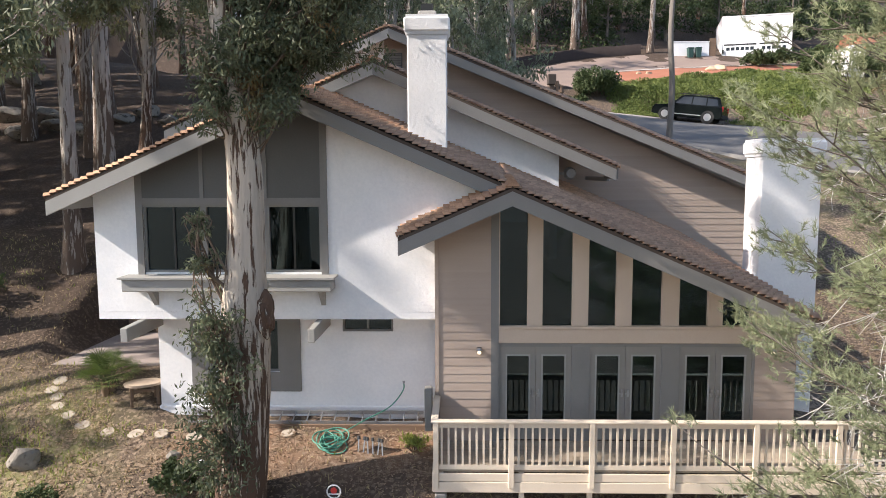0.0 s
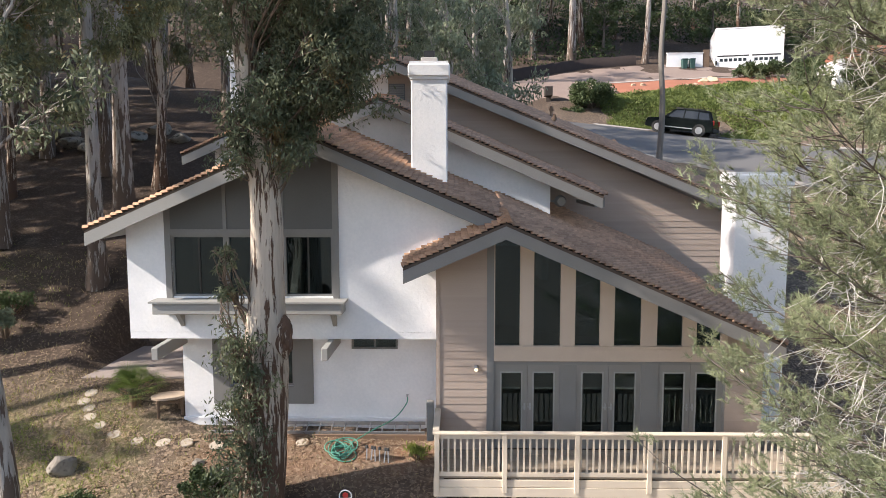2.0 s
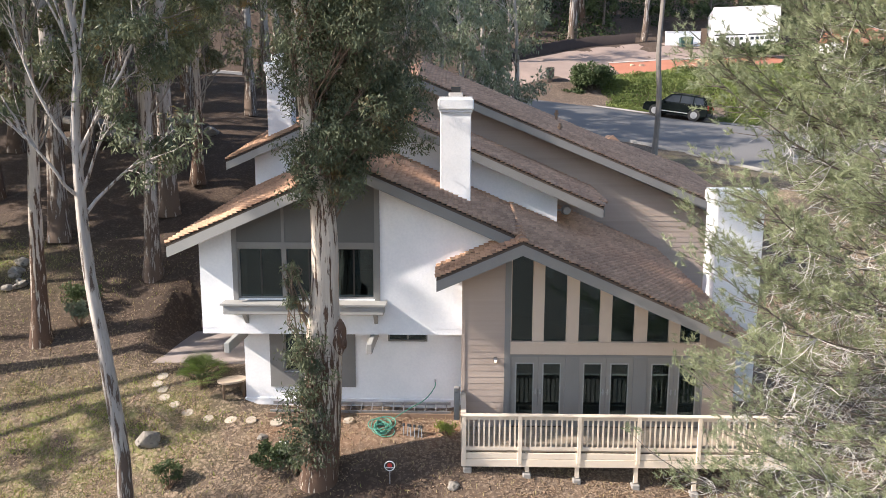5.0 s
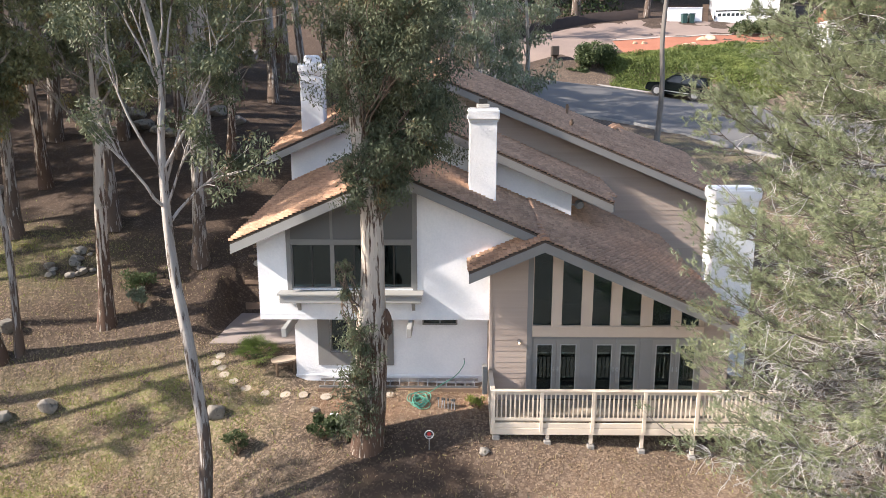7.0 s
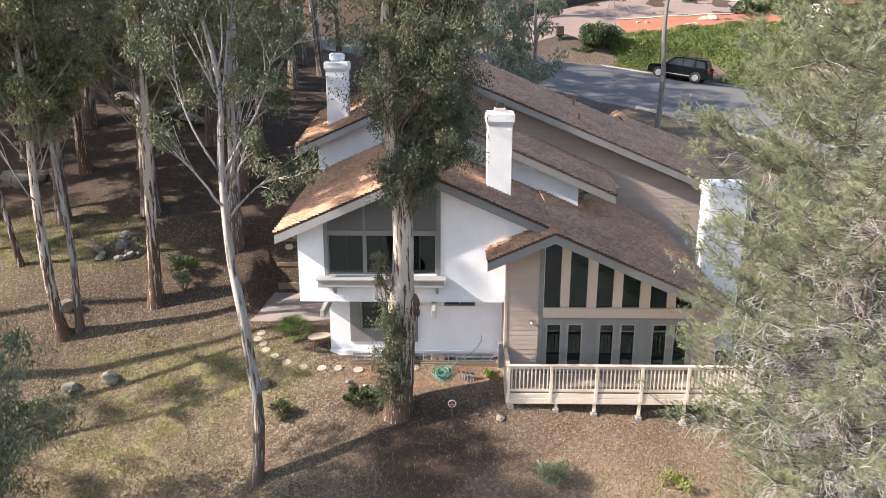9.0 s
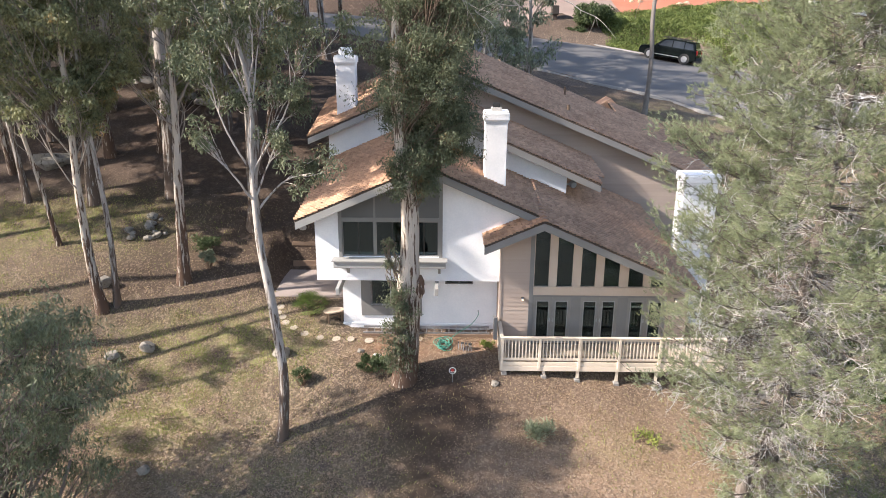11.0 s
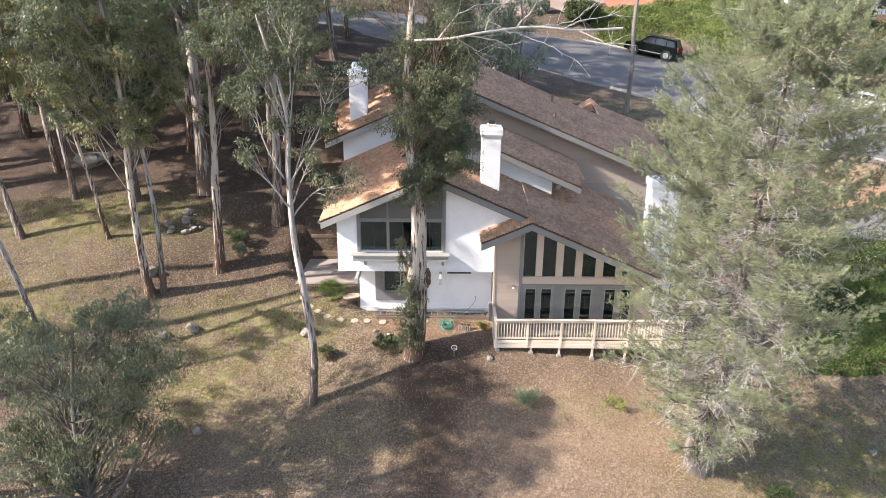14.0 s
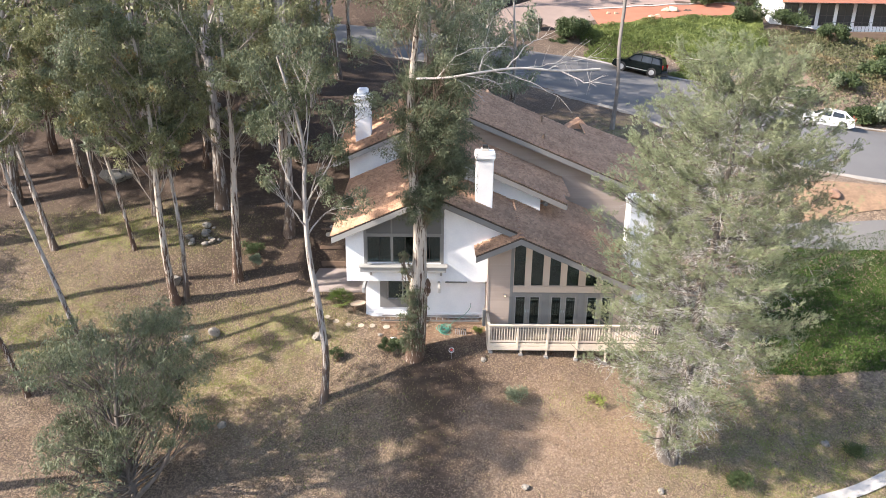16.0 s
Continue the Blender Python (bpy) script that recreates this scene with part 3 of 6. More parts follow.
def lap_wall(parent, x0, x1, z0, top, y, step=0.178, tilt=0.011):
    """Lap boards, each one a tilted plank cut to the roofline."""
    z = z0
    hi = max(top(x0), top(x1), *[top(k) for k in top.knots if x0 < k < x1] or [z0])
    while z < hi:
        zt = z + step + 0.015
        # the stretch of x where the roofline is above the board
        xs2 = np.linspace(x0, x1, 160)
        ok = xs2[[top(v) > z + 0.02 for v in xs2]]
        if len(ok):
            a, c = ok.min(), ok.max()
            outline = [(a, z), (c, z)]
            tops = [(c, min(zt, top(c)))] + [(v, min(zt, top(v))) for v in xs2[::-1] if a < v < c and (top(v) < zt + 0.2)][::6] + [(a, min(zt, top(a)))]
            bm = bmesh.new()
            prism(bm, outline + tops, y, y + 0.02)
            for v in bm.verts:
                v.co.y -= tilt * (1 - min(1, (v.co.z - z) / step))
            part("plank", bm, SIDING, parent)
        z += step


front = part("wall", gable_wall(bmesh.new(), -0.447, 0.70, -1.9, under(roof_b), GY, GY + 0.2), SIDING, house, "brown lap-sided wall beside the tall windows")
lap_wall(front, -0.42, 0.70, -1.3, under(roof_b, 0.2), GY - 0.025)
part("wall", block(-0.45, -0.25, GY + 0.202, 18.6, -1.9, under(roof_b)(-0.45)), SIDING, house, "brown side of the glass gable")
part("corner_board", block(-0.45, -0.37, GY - 0.055, GY - 0.002, -1.35, 2.95), SIDING, house)
bm = bmesh.new()
gable_wall(bm, 0.70, 0.86, -1.3, under(roof_b, 0.2), GY - 0.06, GY + 0.1)
part("corner_board", bm, TRIM, house, "dark grey upright trim")
part("wall", gable_wall(bmesh.new(), 6.1, 6.95, -1.9, under(roof_b), GY, GY + 0.2), SIDING, house, "brown lap-sided wall at the end of the deck")
lap_wall(house.children[-1], 6.1, 6.93, -1.3, under(roof_b, 0.2), GY - 0.025)
part("beam", block(0.862, 6.1, GY - 0.07, GY + 0.1, 0.78, 1.08, bevel=0.01), TAN, house, "tan painted beam between doors and high windows")
part("sill", block(0.862, 6.1, GY - 0.1, GY + 0.1, 1.082, 1.14), TAN, house)
PANES = [(0.88, 1.44), (1.75, 2.35), (2.68, 3.24), (3.56, 4.17), (4.52, 5.10), (5.40, 5.96)]
glazing = part("window", bmesh.new(), TAN, house, "tall trapezoid windows between tan posts")
posts = [(0.862, 0.88)] + [(a[1], c[0]) for a, c in zip(PANES, PANES[1:])] + [(5.96, 6.1)]
for a, c in posts:
    bm = bmesh.new()
    gable_wall(bm, a, c, 1.142, under(roof_b, 0.2), GY - 0.06, GY + 0.1)
    part("post", bm, TAN, glazing)
for a, c in PANES:
    bm = bmesh.new()
    gable_wall(bm, a, c, 1.142, under(roof_b, 0.2), GY + 0.03, GY + 0.036)
    part("pane", bm, GLASS, glazing, "tall dark reflecting pane").visible_shadow = False

# French doors
part("header", block(0.862, 6.1, GY - 0.03, GY + 0.1, 0.70, 0.778), TRIM, house)
PAIRS = [(0.9, 2.36), (2.74, 4.2), (4.58, 6.04)]
fills = [(0.862, 0.9), (2.36, 2.74), (4.2, 4.58), (6.04, 6.1)]
for a, c in fills:
    part("post", block(a, c, GY - 0.03, GY + 0.1, -1.3, 0.698), TRIM, house, "grey painted post between the doors")
door_grey = mat("door_paint", (0.218, 0.207, 0.193), (0.27, 0.259, 0.241), 2, 0.5, 0.1, 60)


def french_door(x0, x1, hinge_left):
    d = part("door", bmesh.new(), door_grey, house, "grey glazed French door")
    g0, g1, gz0, gz1 = x0 + 0.14, x1 - 0.14, -1.0, 0.5
    bm = bmesh.new()
    box(bm, x0, g0, GY, GY + 0.045, -1.28, 0.695)
    box(bm, g1, x1, GY, GY + 0.045, -1.28, 0.695)
    box(bm, g0, g1, GY, GY + 0.045, -1.28, gz0)
    box(bm, g0, g1, GY, GY + 0.045, gz1, 0.695)
    part("door_leaf", bm, door_grey, d)
    bm = bmesh.new()
    for q in ((g0 - 0.03, g0, gz0 - 0.03, gz1 + 0.03), (g1, g1 + 0.03, gz0 - 0.03, gz1 + 0.03), (g0, g1, gz0 - 0.03, gz0), (g0, g1, gz1, gz1 + 0.03)):
        box(bm, q[0], q[1], GY - 0.014, GY - 0.001, q[2], q[3])
    part("glazing_bead", bm, TRIM_LIGHT, d)
    p = part("pane", block(g0, g1, GY + 0.02, GY + 0.026, gz0, gz1), GLASS, d, "dark reflecting glass")
    p.visible_shadow = False
    hx = x1 - 0.06 if hinge_left else x0 + 0.06
    bm = block(hx - 0.02, hx + 0.02, GY - 0.02, GY - 0.002, -0.36, -0.2, bevel=0.005)
    box(bm, hx - 0.06, hx + 0.02, GY - 0.06, GY - 0.045, -0.29, -0.27)
    part("handle", bm, METAL, d, "brushed metal lever handle")


for a, c in PAIRS:
    m2 = (a + c) / 2
    french_door(a, m2 - 0.004, True)
    french_door(m2 + 0.004, c, False)

# closed rooms behind the openings
def room(x0, x1, y0, y1, z0, z1):
    part("inner_wall", gable_wall(bmesh.new(), x0, x1, z0, z1, y1, y1 + 0.1), ROOM, house, "plain inner wall of a dim room")
    part("inner_wall", block(x0 - 0.1, x0, y0, y1 + 0.1, z0, z1(x0)), ROOM, house)
    part("inner_wall", block(x1, x1 + 0.1, y0, y1 + 0.1, z0, z1(x1 + 0.1)), ROOM, house)
    part("inner_floor", block(x0 - 0.1, x1 + 0.1, y0, y1 + 0.1, z0 - 0.1, z0 - 0.001), ROOM_FLOOR, house, "dark wooden floor")


room(-7.2, -0.7, 17.86, 20.6, 1.45, under(roof_a, 0.3))
room(-6.4, -0.7, 18.78, 22.0, -0.9, Slope([-8, 8], [1.15, 1.15]))
room(-0.15, 6.7, 17.52, 23.0, -1.25, under(roof_b, 0.3))

# barge boards, soffits
def barge(s, x0, x1, y, depth=0.28, thick=0.07, drop=0.07):
    """A sloping board under the roof's edge, from x0 to x1."""
    h = [(x0, s(x0)), (x1, s(x1))]
    return prism(bmesh.new(), [(x, z - drop) for x, z in h] + [(x, z - drop - depth) for x, z in h[::-1]], y, y + thick)


def tiles(parent, s, x0, x1, y0, y1, single, width=0.26, run=0.14, lift=None):
    """Courses of curved tiles down a slope; the first ones as single parts, the rest joined."""
    down = 1 if s(x1) < s(x0) else -1
    z0, z1 = s(x0), s(x1)
    length = math.hypot(x1 - x0, z1 - z0)
    ux, uz = (x1 - x0) / length, (z1 - z0) / length
    if down < 0:
        x0, z0, ux, uz = x1, z1, -ux, -uz
    nxv, nzv = (-uz, ux) if ux > 0 else (uz, -ux)
    rows = int(round(length / run))
    run = length / rows
    prof = [(0.0, 0.0), (0.15, 0.04), (0.34, 0.056), (0.53, 0.04), (0.7, 0.0), (1.0, 0.0)]
    rng = np.random.default_rng(int(abs(x0 * 100) + abs(y0 * 10)))
    verts, faces = [], []
    cols = int((y1 - y0) / width)
    wid = (y1 - y0) / cols
    base = None
    singles = []
    for r in range(rows):
        for c in range(cols):
            jit = rng.normal(0, 0.005, 2)
            pts = []
            for end in (0, 1):
                along = r * run + end * (run + 0.012) + jit[0]
                tilt = 0.006 + 0.048 * end + jit[1]
                for f, hgt in prof:
                    px, pz = x0 + ux * along + nxv * (hgt + tilt), z0 + uz * along + nzv * (hgt + tilt)
                    py = y0 + (c + f) * wid
                    if lift:
                        pz += lift(py)
                    pts.append((px, py, pz))
            for f, hgt in prof:      # the butt end, turned down
                along = r * run + run + 0.012 + jit[0]
                px, pz = x0 + ux * along - nxv * 0.004, z0 + uz * along - nzv * 0.004
                py = y0 + (c + f) * wid
                if lift:
                    pz += lift(py)
                pts.append((px, py, pz))
            k = len(prof)
            fs = [(i, i + 1, k + i + 1, k + i) for i in range(k - 1)] + [(k + i, k + i + 1, 2 * k + i + 1, 2 * k + i) for i in range(k - 1)]
            if single(r, c, rows, cols) and len(singles) < 300:
                singles.append((pts, fs))
            else:
                o = len(verts)
                verts.extend(pts)
                faces.extend([tuple(o + q for q in f) for f in fs])
    if verts:
        mesh_from("tile_field", verts, faces, TILE_REST, parent, "", "stuff")
    for pts, fs in singles:
        mesh_from("tile", pts, fs, TILE, parent)


def deck_slab(s, x0, x1, y0, y1, lift=None):
    """The boarded roof under the tiles."""
    l0, l1 = (lift(y0), lift(y1)) if lift else (0, 0)
    bm = bmesh.new()
    vs = []
    for y, q in ((y0, l0), (y1, l1)):
        for x, d in ((x0, -0.005), (x1, -0.005), (x1, -0.09), (x0, -0.09)):
            vs.append(bm.verts.new((x, y, s(x) + d + q)))
    for f in ((0, 1, 2, 3), (4, 7, 6, 5), (0, 4, 5, 1), (1, 5, 6, 2), (2, 6, 7, 3), (3, 7, 4, 0)):
        bm.faces.new([vs[i] for i in f])
    return bm


def ridge_caps(parent, x, z, y0, y1, lift=None, z1=None):
    y = y0
    while y < y1:
        k = (y - y0) / (y1 - y0)
        zz = z + (z1 - z) * k if z1 is not None else z
        bm = bmesh.new()
        ring = [(-0.14, 0.0), (-0.09, 0.065), (0, 0.09), (0.09, 0.065), (0.14, 0.0)]
        a = [bm.verts.new((x + dx, y, zz + dz + 0.03)) for dx, dz in ring]
        c = [bm.verts.new((x + dx * 0.9, y + 0.4, zz + dz + 0.015)) for dx, dz in ring]
        for i in range(4):
            bm.faces.new((a[i], a[i + 1], c[i + 1], c[i]))
        bm.faces.new(a)
        part("ridge_tile", bm, TILE, parent)
        y += 0.36


# roof over the white wing, whose east slope runs on over the glass gable
AY = 16.9
lift_a = lambda y: (y - 16.9) * 0.10
lift_b = lambda y: (y - 16.35) * 0.10
lift_c = lambda y: (y - 20.85) * 0.10
main_roof = part("roof", deck_slab(roof_a, -8.2, AX, AY + 0.02, 25.2, lift_a), UNDERLAY, house, "brown concrete-tiled gable roof")
tiles(main_roof, roof_a, AX, -8.2, AY, 25.2, lambda r, c, rows, cols: c < 12, lift=lift_a)
east = part("roof", deck_slab(roof_a, AX, BX, AY + 0.02, 25.8, lift_a), UNDERLAY, house, "brown concrete-tiled slope facing east")
tiles(east, roof_a, AX, BX, AY, 25.8, lambda r, c, rows, cols: c < 18, lift=lift_a)
ridge_caps(main_roof, AX, AZ, AY, 25.2, z1=AZ + lift_a(25.2))
BY = 16.35
gable_roof = part("roof", deck_slab(roof_b, BX, 7.0, BY + 0.02, 25.8, lift_b), UNDERLAY, house, "brown concrete-tiled roof over the glass gable")
tiles(gable_roof, roof_b, BX, 7.0, BY, 25.8, lambda r, c, rows, cols: c < 16, lift=lift_b)
west = part("roof", deck_slab(roof_b, -1.12, BX, BY + 0.02, 18.4, lift_b), UNDERLAY, house, "short tiled slope beside the white wall")
tiles(west, roof_b, BX, -1.12, BY, 17.6, lambda r, c, rows, cols: True, lift=lift_b)
ridge_caps(gable_roof, BX, BZ, BY, 18.0, z1=BZ + lift_b(18.0))
# the sunlit west board gets the paler grey, so light is put into its colour
for s, x0, x1, y in ((roof_a, -8.2, AX, AY), (roof_a, AX, BX - 0.1, AY), (roof_b, -1.12, BX, BY), (roof_b, BX, 7.0, BY)):
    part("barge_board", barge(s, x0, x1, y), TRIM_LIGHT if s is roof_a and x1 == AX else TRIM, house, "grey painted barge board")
for s, x0, x1, y0, y1 in ((roof_a, -8.15, AX, AY + 0.071, 17.6), (roof_a, AX, BX - 0.1, AY + 0.071, 17.6), (roof_b, -1.1, BX, BY + 0.071, GY), (roof_b, BX, 6.95, BY + 0.071, GY)):
    part("eave_soffit", barge(s, x0, x1, y0, 0.03, y1 - y0, 0.10), TRIM, house)
part("fascia", block(-8.22, -8.16, AY + 0.08, 25.2, roof_a(-8.2) - 0.26, roof_a(-8.2) - 0.03), TRIM_LIGHT, house)

# middle roof
CY = 20.85
mid = part("roof", deck_slab(roof_c, -4.8, CX, CY + 0.02, 25.8, lift_c), UNDERLAY, house, "brown concrete-tiled middle gable roof")
tiles(mid, roof_c, CX, -4.8, CY, 25.8, lambda r, c, rows, cols: c < 3, lift=lift_c)
mid_e = part("roof", deck_slab(roof_c, CX, 4.0, CY + 0.02, 25.8, lift_c), UNDERLAY, house, "brown concrete-tiled middle slope")
tiles(mid_e, roof_c, CX, 3.98, CY, 22.4, lambda r, c, rows, cols: True, lift=lift_c)
tiles(mid_e, roof_c, CX, 4.4, 22.4, 25.8, lambda r, c, rows, cols: c < 4, lift=lift_c)
ridge_caps(mid, CX, CZ, CY, 25.6, z1=CZ + lift_c(25.6))
# again paler on the west, darker on the east, for the sun's side
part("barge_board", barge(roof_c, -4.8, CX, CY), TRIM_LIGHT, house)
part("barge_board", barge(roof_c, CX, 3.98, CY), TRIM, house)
part("eave_soffit", barge(roof_c, -4.8, CX, CY + 0.071, 0.03, 0.5, 0.1), TRIM, house)
part("eave_soffit", barge(roof_c, CX, 3.98, CY + 0.071, 0.03, 0.5, 0.1), TRIM, house)
part("fascia", block(3.98, 4.04, CY + 0.075, 22.4, roof_c(4.0) - 0.3, roof_c(4.0) - 0.03), TRIM, house)
bm = bmesh.new()
gable_wall(bm, -4.6, 2.62, 3.0, under(roof_c), 21.4, 21.6)
part("wall", bm, STUCCO, house, "white stucco gable wall above the tiles")
part("wall", block(2.42, 2.618, 21.602, 25.8, 2.0, under(roof_c)(2.62)), STUCCO, house)

# rear gable
DY, DBACK, RISE = 25.2, 32.0, 1.16
lift_d = lambda y: (y - DY) / (DBACK - DY) * RISE
rear = part("roof", deck_slab(roof_d, DX, 10.9, DY + 0.02, DBACK, lift_d), UNDERLAY, house, "brown concrete-tiled rear roof")
tiles(rear, roof_d, DX, 10.9, DY, DBACK, lambda r, c, rows, cols: c < 6, lift=lift_d)
upper = part("roof", deck_slab(roof_d, 7.2, 10.9, DBACK, 35.4, lift_d), UNDERLAY, house, "tiled corner of the rear roof")
tiles(upper, roof_d, 7.2, 10.9, DBACK, 35.4, lambda r, c, rows, cols: False, lift=lift_d)
rear_w = part("roof", deck_slab(roof_d, -9.2, DX, DY + 0.02, DBACK, lift_d), UNDERLAY, house, "brown concrete-tiled rear west slope")
tiles(rear_w, roof_d, DX, -9.2, DY, DBACK, lambda r, c, rows, cols: c < 3, lift=lift_d)
# sun side painted paler here too
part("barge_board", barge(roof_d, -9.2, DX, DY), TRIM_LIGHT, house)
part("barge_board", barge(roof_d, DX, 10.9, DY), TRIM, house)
part("eave_soffit", barge(roof_d, -9.1, DX, DY + 0.071, 0.03, 0.6, 0.1), TRIM, house)
part("eave_soffit", barge(roof_d, DX, 9.8, DY + 0.071, 0.06, 0.64, 0.1), TRIM, house)
bm = bmesh.new()
gable_wall(bm, -8.3, DX - 0.2, 1.0, under(roof_d), 25.85, 26.1)
part("wall", bm, STUCCO, house, "white stucco wall under the rear gable")
bm = bmesh.new()
gable_wall(bm, DX - 0.2, 9.6, -1.0, under(roof_d), 25.9, 26.1)
lap = part("wall", bm, SIDING, house, "brown lap-sided rear gable wall")
lap_wall(lap, DX - 0.2, 9.6, 0.6, under(roof_d, 0.2), 25.87, 0.2, 0.012)
part("wall", block(9.4, 9.6, 26.1, 33, -1, under(roof_d)(9.6)), SIDING, house)
part("wall", block(-8.3, -8.1, 26.1, 33, 0, under(roof_d)(-8.3)), STUCCO, house)
bm = bmesh.new()
box(bm, -2.3, -1.75, 25.8, 25.84, 7.35, 8.05)
vent = part("gable_vent", bm, PANEL, house, "grey louvred gable vent")
for i in range(9):
    part("slat", block(-2.27, -1.78, 25.775, 25.8, 7.37 + i * 0.075, 7.42 + i * 0.075), TRIM, vent)

# ---- chimneys ----
def chimney(x0, x1, y0, y1, z0, z1, flue=True, label="white stucco chimney with a stepped crown"):
    c = part("chimney", block(x0, x1, y0, y1, z0, z1 - 0.42, bevel=0.02), STUCCO, house, label)
    part("neck", block(x0 - 0.03, x1 + 0.03, y0 - 0.03, y1 + 0.03, z1 - 0.42, z1 - 0.36), STUCCO, c)
    part("crown", block(x0 - 0.07, x1 + 0.07, y0 - 0.07, y1 + 0.07, z1 - 0.36, z1 - 0.06, bevel=0.03), STUCCO, c, "white chimney crown")
    part("cap", block(x0 - 0.03, x1 + 0.03, y0 - 0.03, y1 + 0.03, z1 - 0.06, z1), STUCCO, c)
    if flue:
        mx, my = (x0 + x1) / 2, (y0 + y1) / 2
        part("flue", block(mx - 0.2, mx + 0.2, my - 0.2, my + 0.2, z1, z1 + 0.12, bevel=0.02), CONCRETE, c, "clay flue lip")
        part("spark_arrester", block(mx - 0.13, mx + 0.13, my - 0.13, my + 0.13, z1 + 0.12, z1 + 0.28), DARKMETAL, c)
    return c


c1 = chimney(-1.08, -0.22, 18.72, 19.45, 4.4, 7.68)
part("flashing", block(-1.16, -0.98, 18.6, 18.715, 4.93, 5.12), METAL, c1, "grey metal flashing")
chimney(7.2, 8.6, 19.95, 20.9, -2.5, 5.05, False, "wide white stucco chimney at the end of the house")
c2 = chimney(-8.0, -7.05, 26.8, 27.6, 5.0, 9.4, False)
part("flue", block(-7.85, -7.2, 26.95, 27.45, 9.4, 9.75, bevel=0.08), STUCCO, c2)

# ---- deck ----
deck = thing("deck", "cream painted timber deck with a baluster railing", "deck", at=(0, 0, 0))
DX0, DX1, DY0 = -0.42, 8.0, 15.77
RT = -0.33
for i in range(10):
    y = DY0 + 0.02 + i * 0.15
    part("plank", block(DX0, DX1, y, y + 0.14, -1.34, -1.3), PLANK, deck)
part("fascia", block(DX0 - 0.03, DX1, DY0 - 0.045, DY0 - 0.001, -1.72, -1.52, bevel=0.006), DECKPAINT, deck, "cream painted rim joist")
part("fascia", block(DX0 - 0.03, DX1, DY0 - 0.035, DY0 - 0.001, -1.51, -1.35, bevel=0.006), DECKPAINT, deck)
part("fascia", block(DX0 - 0.045, DX0 - 0.001, DY0, GY - 0.06, -1.72, -1.35), DECKPAINT, deck)
part("top_rail", block(DX0 - 0.06, DX1, DY0 - 0.08, DY0 + 0.07, RT - 0.04, RT, bevel=0.008), DECKPAINT, deck)
part("upper_rail", block(DX0, DX1, DY0 - 0.02, DY0 + 0.02, RT - 0.14, RT - 0.045), DECKPAINT, deck)
part("lower_rail", block(DX0, DX1, DY0 - 0.02, DY0 + 0.02, -1.28, -1.19), DECKPAINT, deck)
part("top_rail", block(DX0 - 0.06, DX0 + 0.08, DY0 + 0.071, GY - 0.06, RT - 0.04, RT, bevel=0.008), DECKPAINT, deck)
part("lower_rail", block(DX0 - 0.02, DX0 + 0.02, DY0 + 0.03, GY - 0.06, -1.28, -1.19), DECKPAINT, deck)
post_x = [DX0 + 0.03, 1.02, 2.52, 4.02, 5.54, 7.05]
for x in post_x:
    part("rail_post", block(x - 0.05, x + 0.05, DY0 - 0.075, DY0 - 0.021, -1.62, RT - 0.041, bevel=0.005), DECKPAINT, deck)
part("rail_post", block(DX0 - 0.05, DX0 + 0.05, GY - 0.17, GY - 0.061, -1.34, RT + 0.02), DECKPAINT, deck)
bal = block(-0.019, 0.019, -0.019, 0.019, -1.2, RT - 0.1)
first = part("baluster", bal, DECKPAINT, deck)
first.location = (DX0 + 0.14, DY0, 0)
x = DX0 + 0.27
while x < DX1:
    if min(abs(x - p) for p in post_x) > 0.06:
        o = link("baluster", first.data, deck)
        o.location = (x, DY0, 0)
    x += 0.131
for i in range(9):
    o = link("baluster", first.data, deck)
    o.location = (DX0, DY0 + 0.16 + i * 0.14, 0)
for x in (-0.3, 1.22, 2.5, 4.0, 5.5, 7.0):
    z = gz(x, DY0 + 0.1)
    part("leg", block(x - 0.05, x + 0.05, DY0 + 0.005, DY0 + 0.1, z + 0.1, -1.35), DECKPAINT, deck)
    bm = block(x - 0.11, x + 0.11, DY0 - 0.06, DY0 + 0.16, z - 0.15, z + 0.08, bevel=0.03)
    part("footing", bm, KERB, deck, "concrete pier block")

# ---- trees ----
def tube(line, radii, sides=10, wobble=0.08, rng=None):
    """A tapered, uneven limb round a line of places."""
    line, radii = np.asarray(line, float), np.asarray(radii, float)
    rng = rng or np.random.default_rng(1)
    d = np.gradient(line, axis=0)
    d /= np.linalg.norm(d, axis=1)[:, None]
    ref = np.array((1.0, 0.2, 0.1))
    s = np.cross(d, ref)
    s /= np.linalg.norm(s, axis=1)[:, None]
    u = np.cross(s, d)
    ang = np.linspace(0, 2 * np.pi, sides, endpoint=False)
    lobes = 1 + wobble * (np.sin(ang * 3 + rng.uniform(0, 6)) + 0.6 * np.sin(ang * 5 + rng.uniform(0, 6)))[None, :] * np.ones((len(line), 1))
    lobes += rng.normal(0, wobble * 0.4, lobes.shape)
    r = radii[:, None] * lobes
    v = line[:, None, :] + r[..., None] * (np.cos(ang)[None, :, None] * s[:, None, :] + np.sin(ang)[None, :, None] * u[:, None, :])
    m = len(line)
    ix = np.arange(m * sides).reshape(m, sides)
    nxt = np.roll(ix, -1, axis=1)
    f = np.stack((ix[:-1], nxt[:-1], nxt[1:], ix[1:]), -1).reshape(-1, 4)
    return v.reshape(-1, 3), f


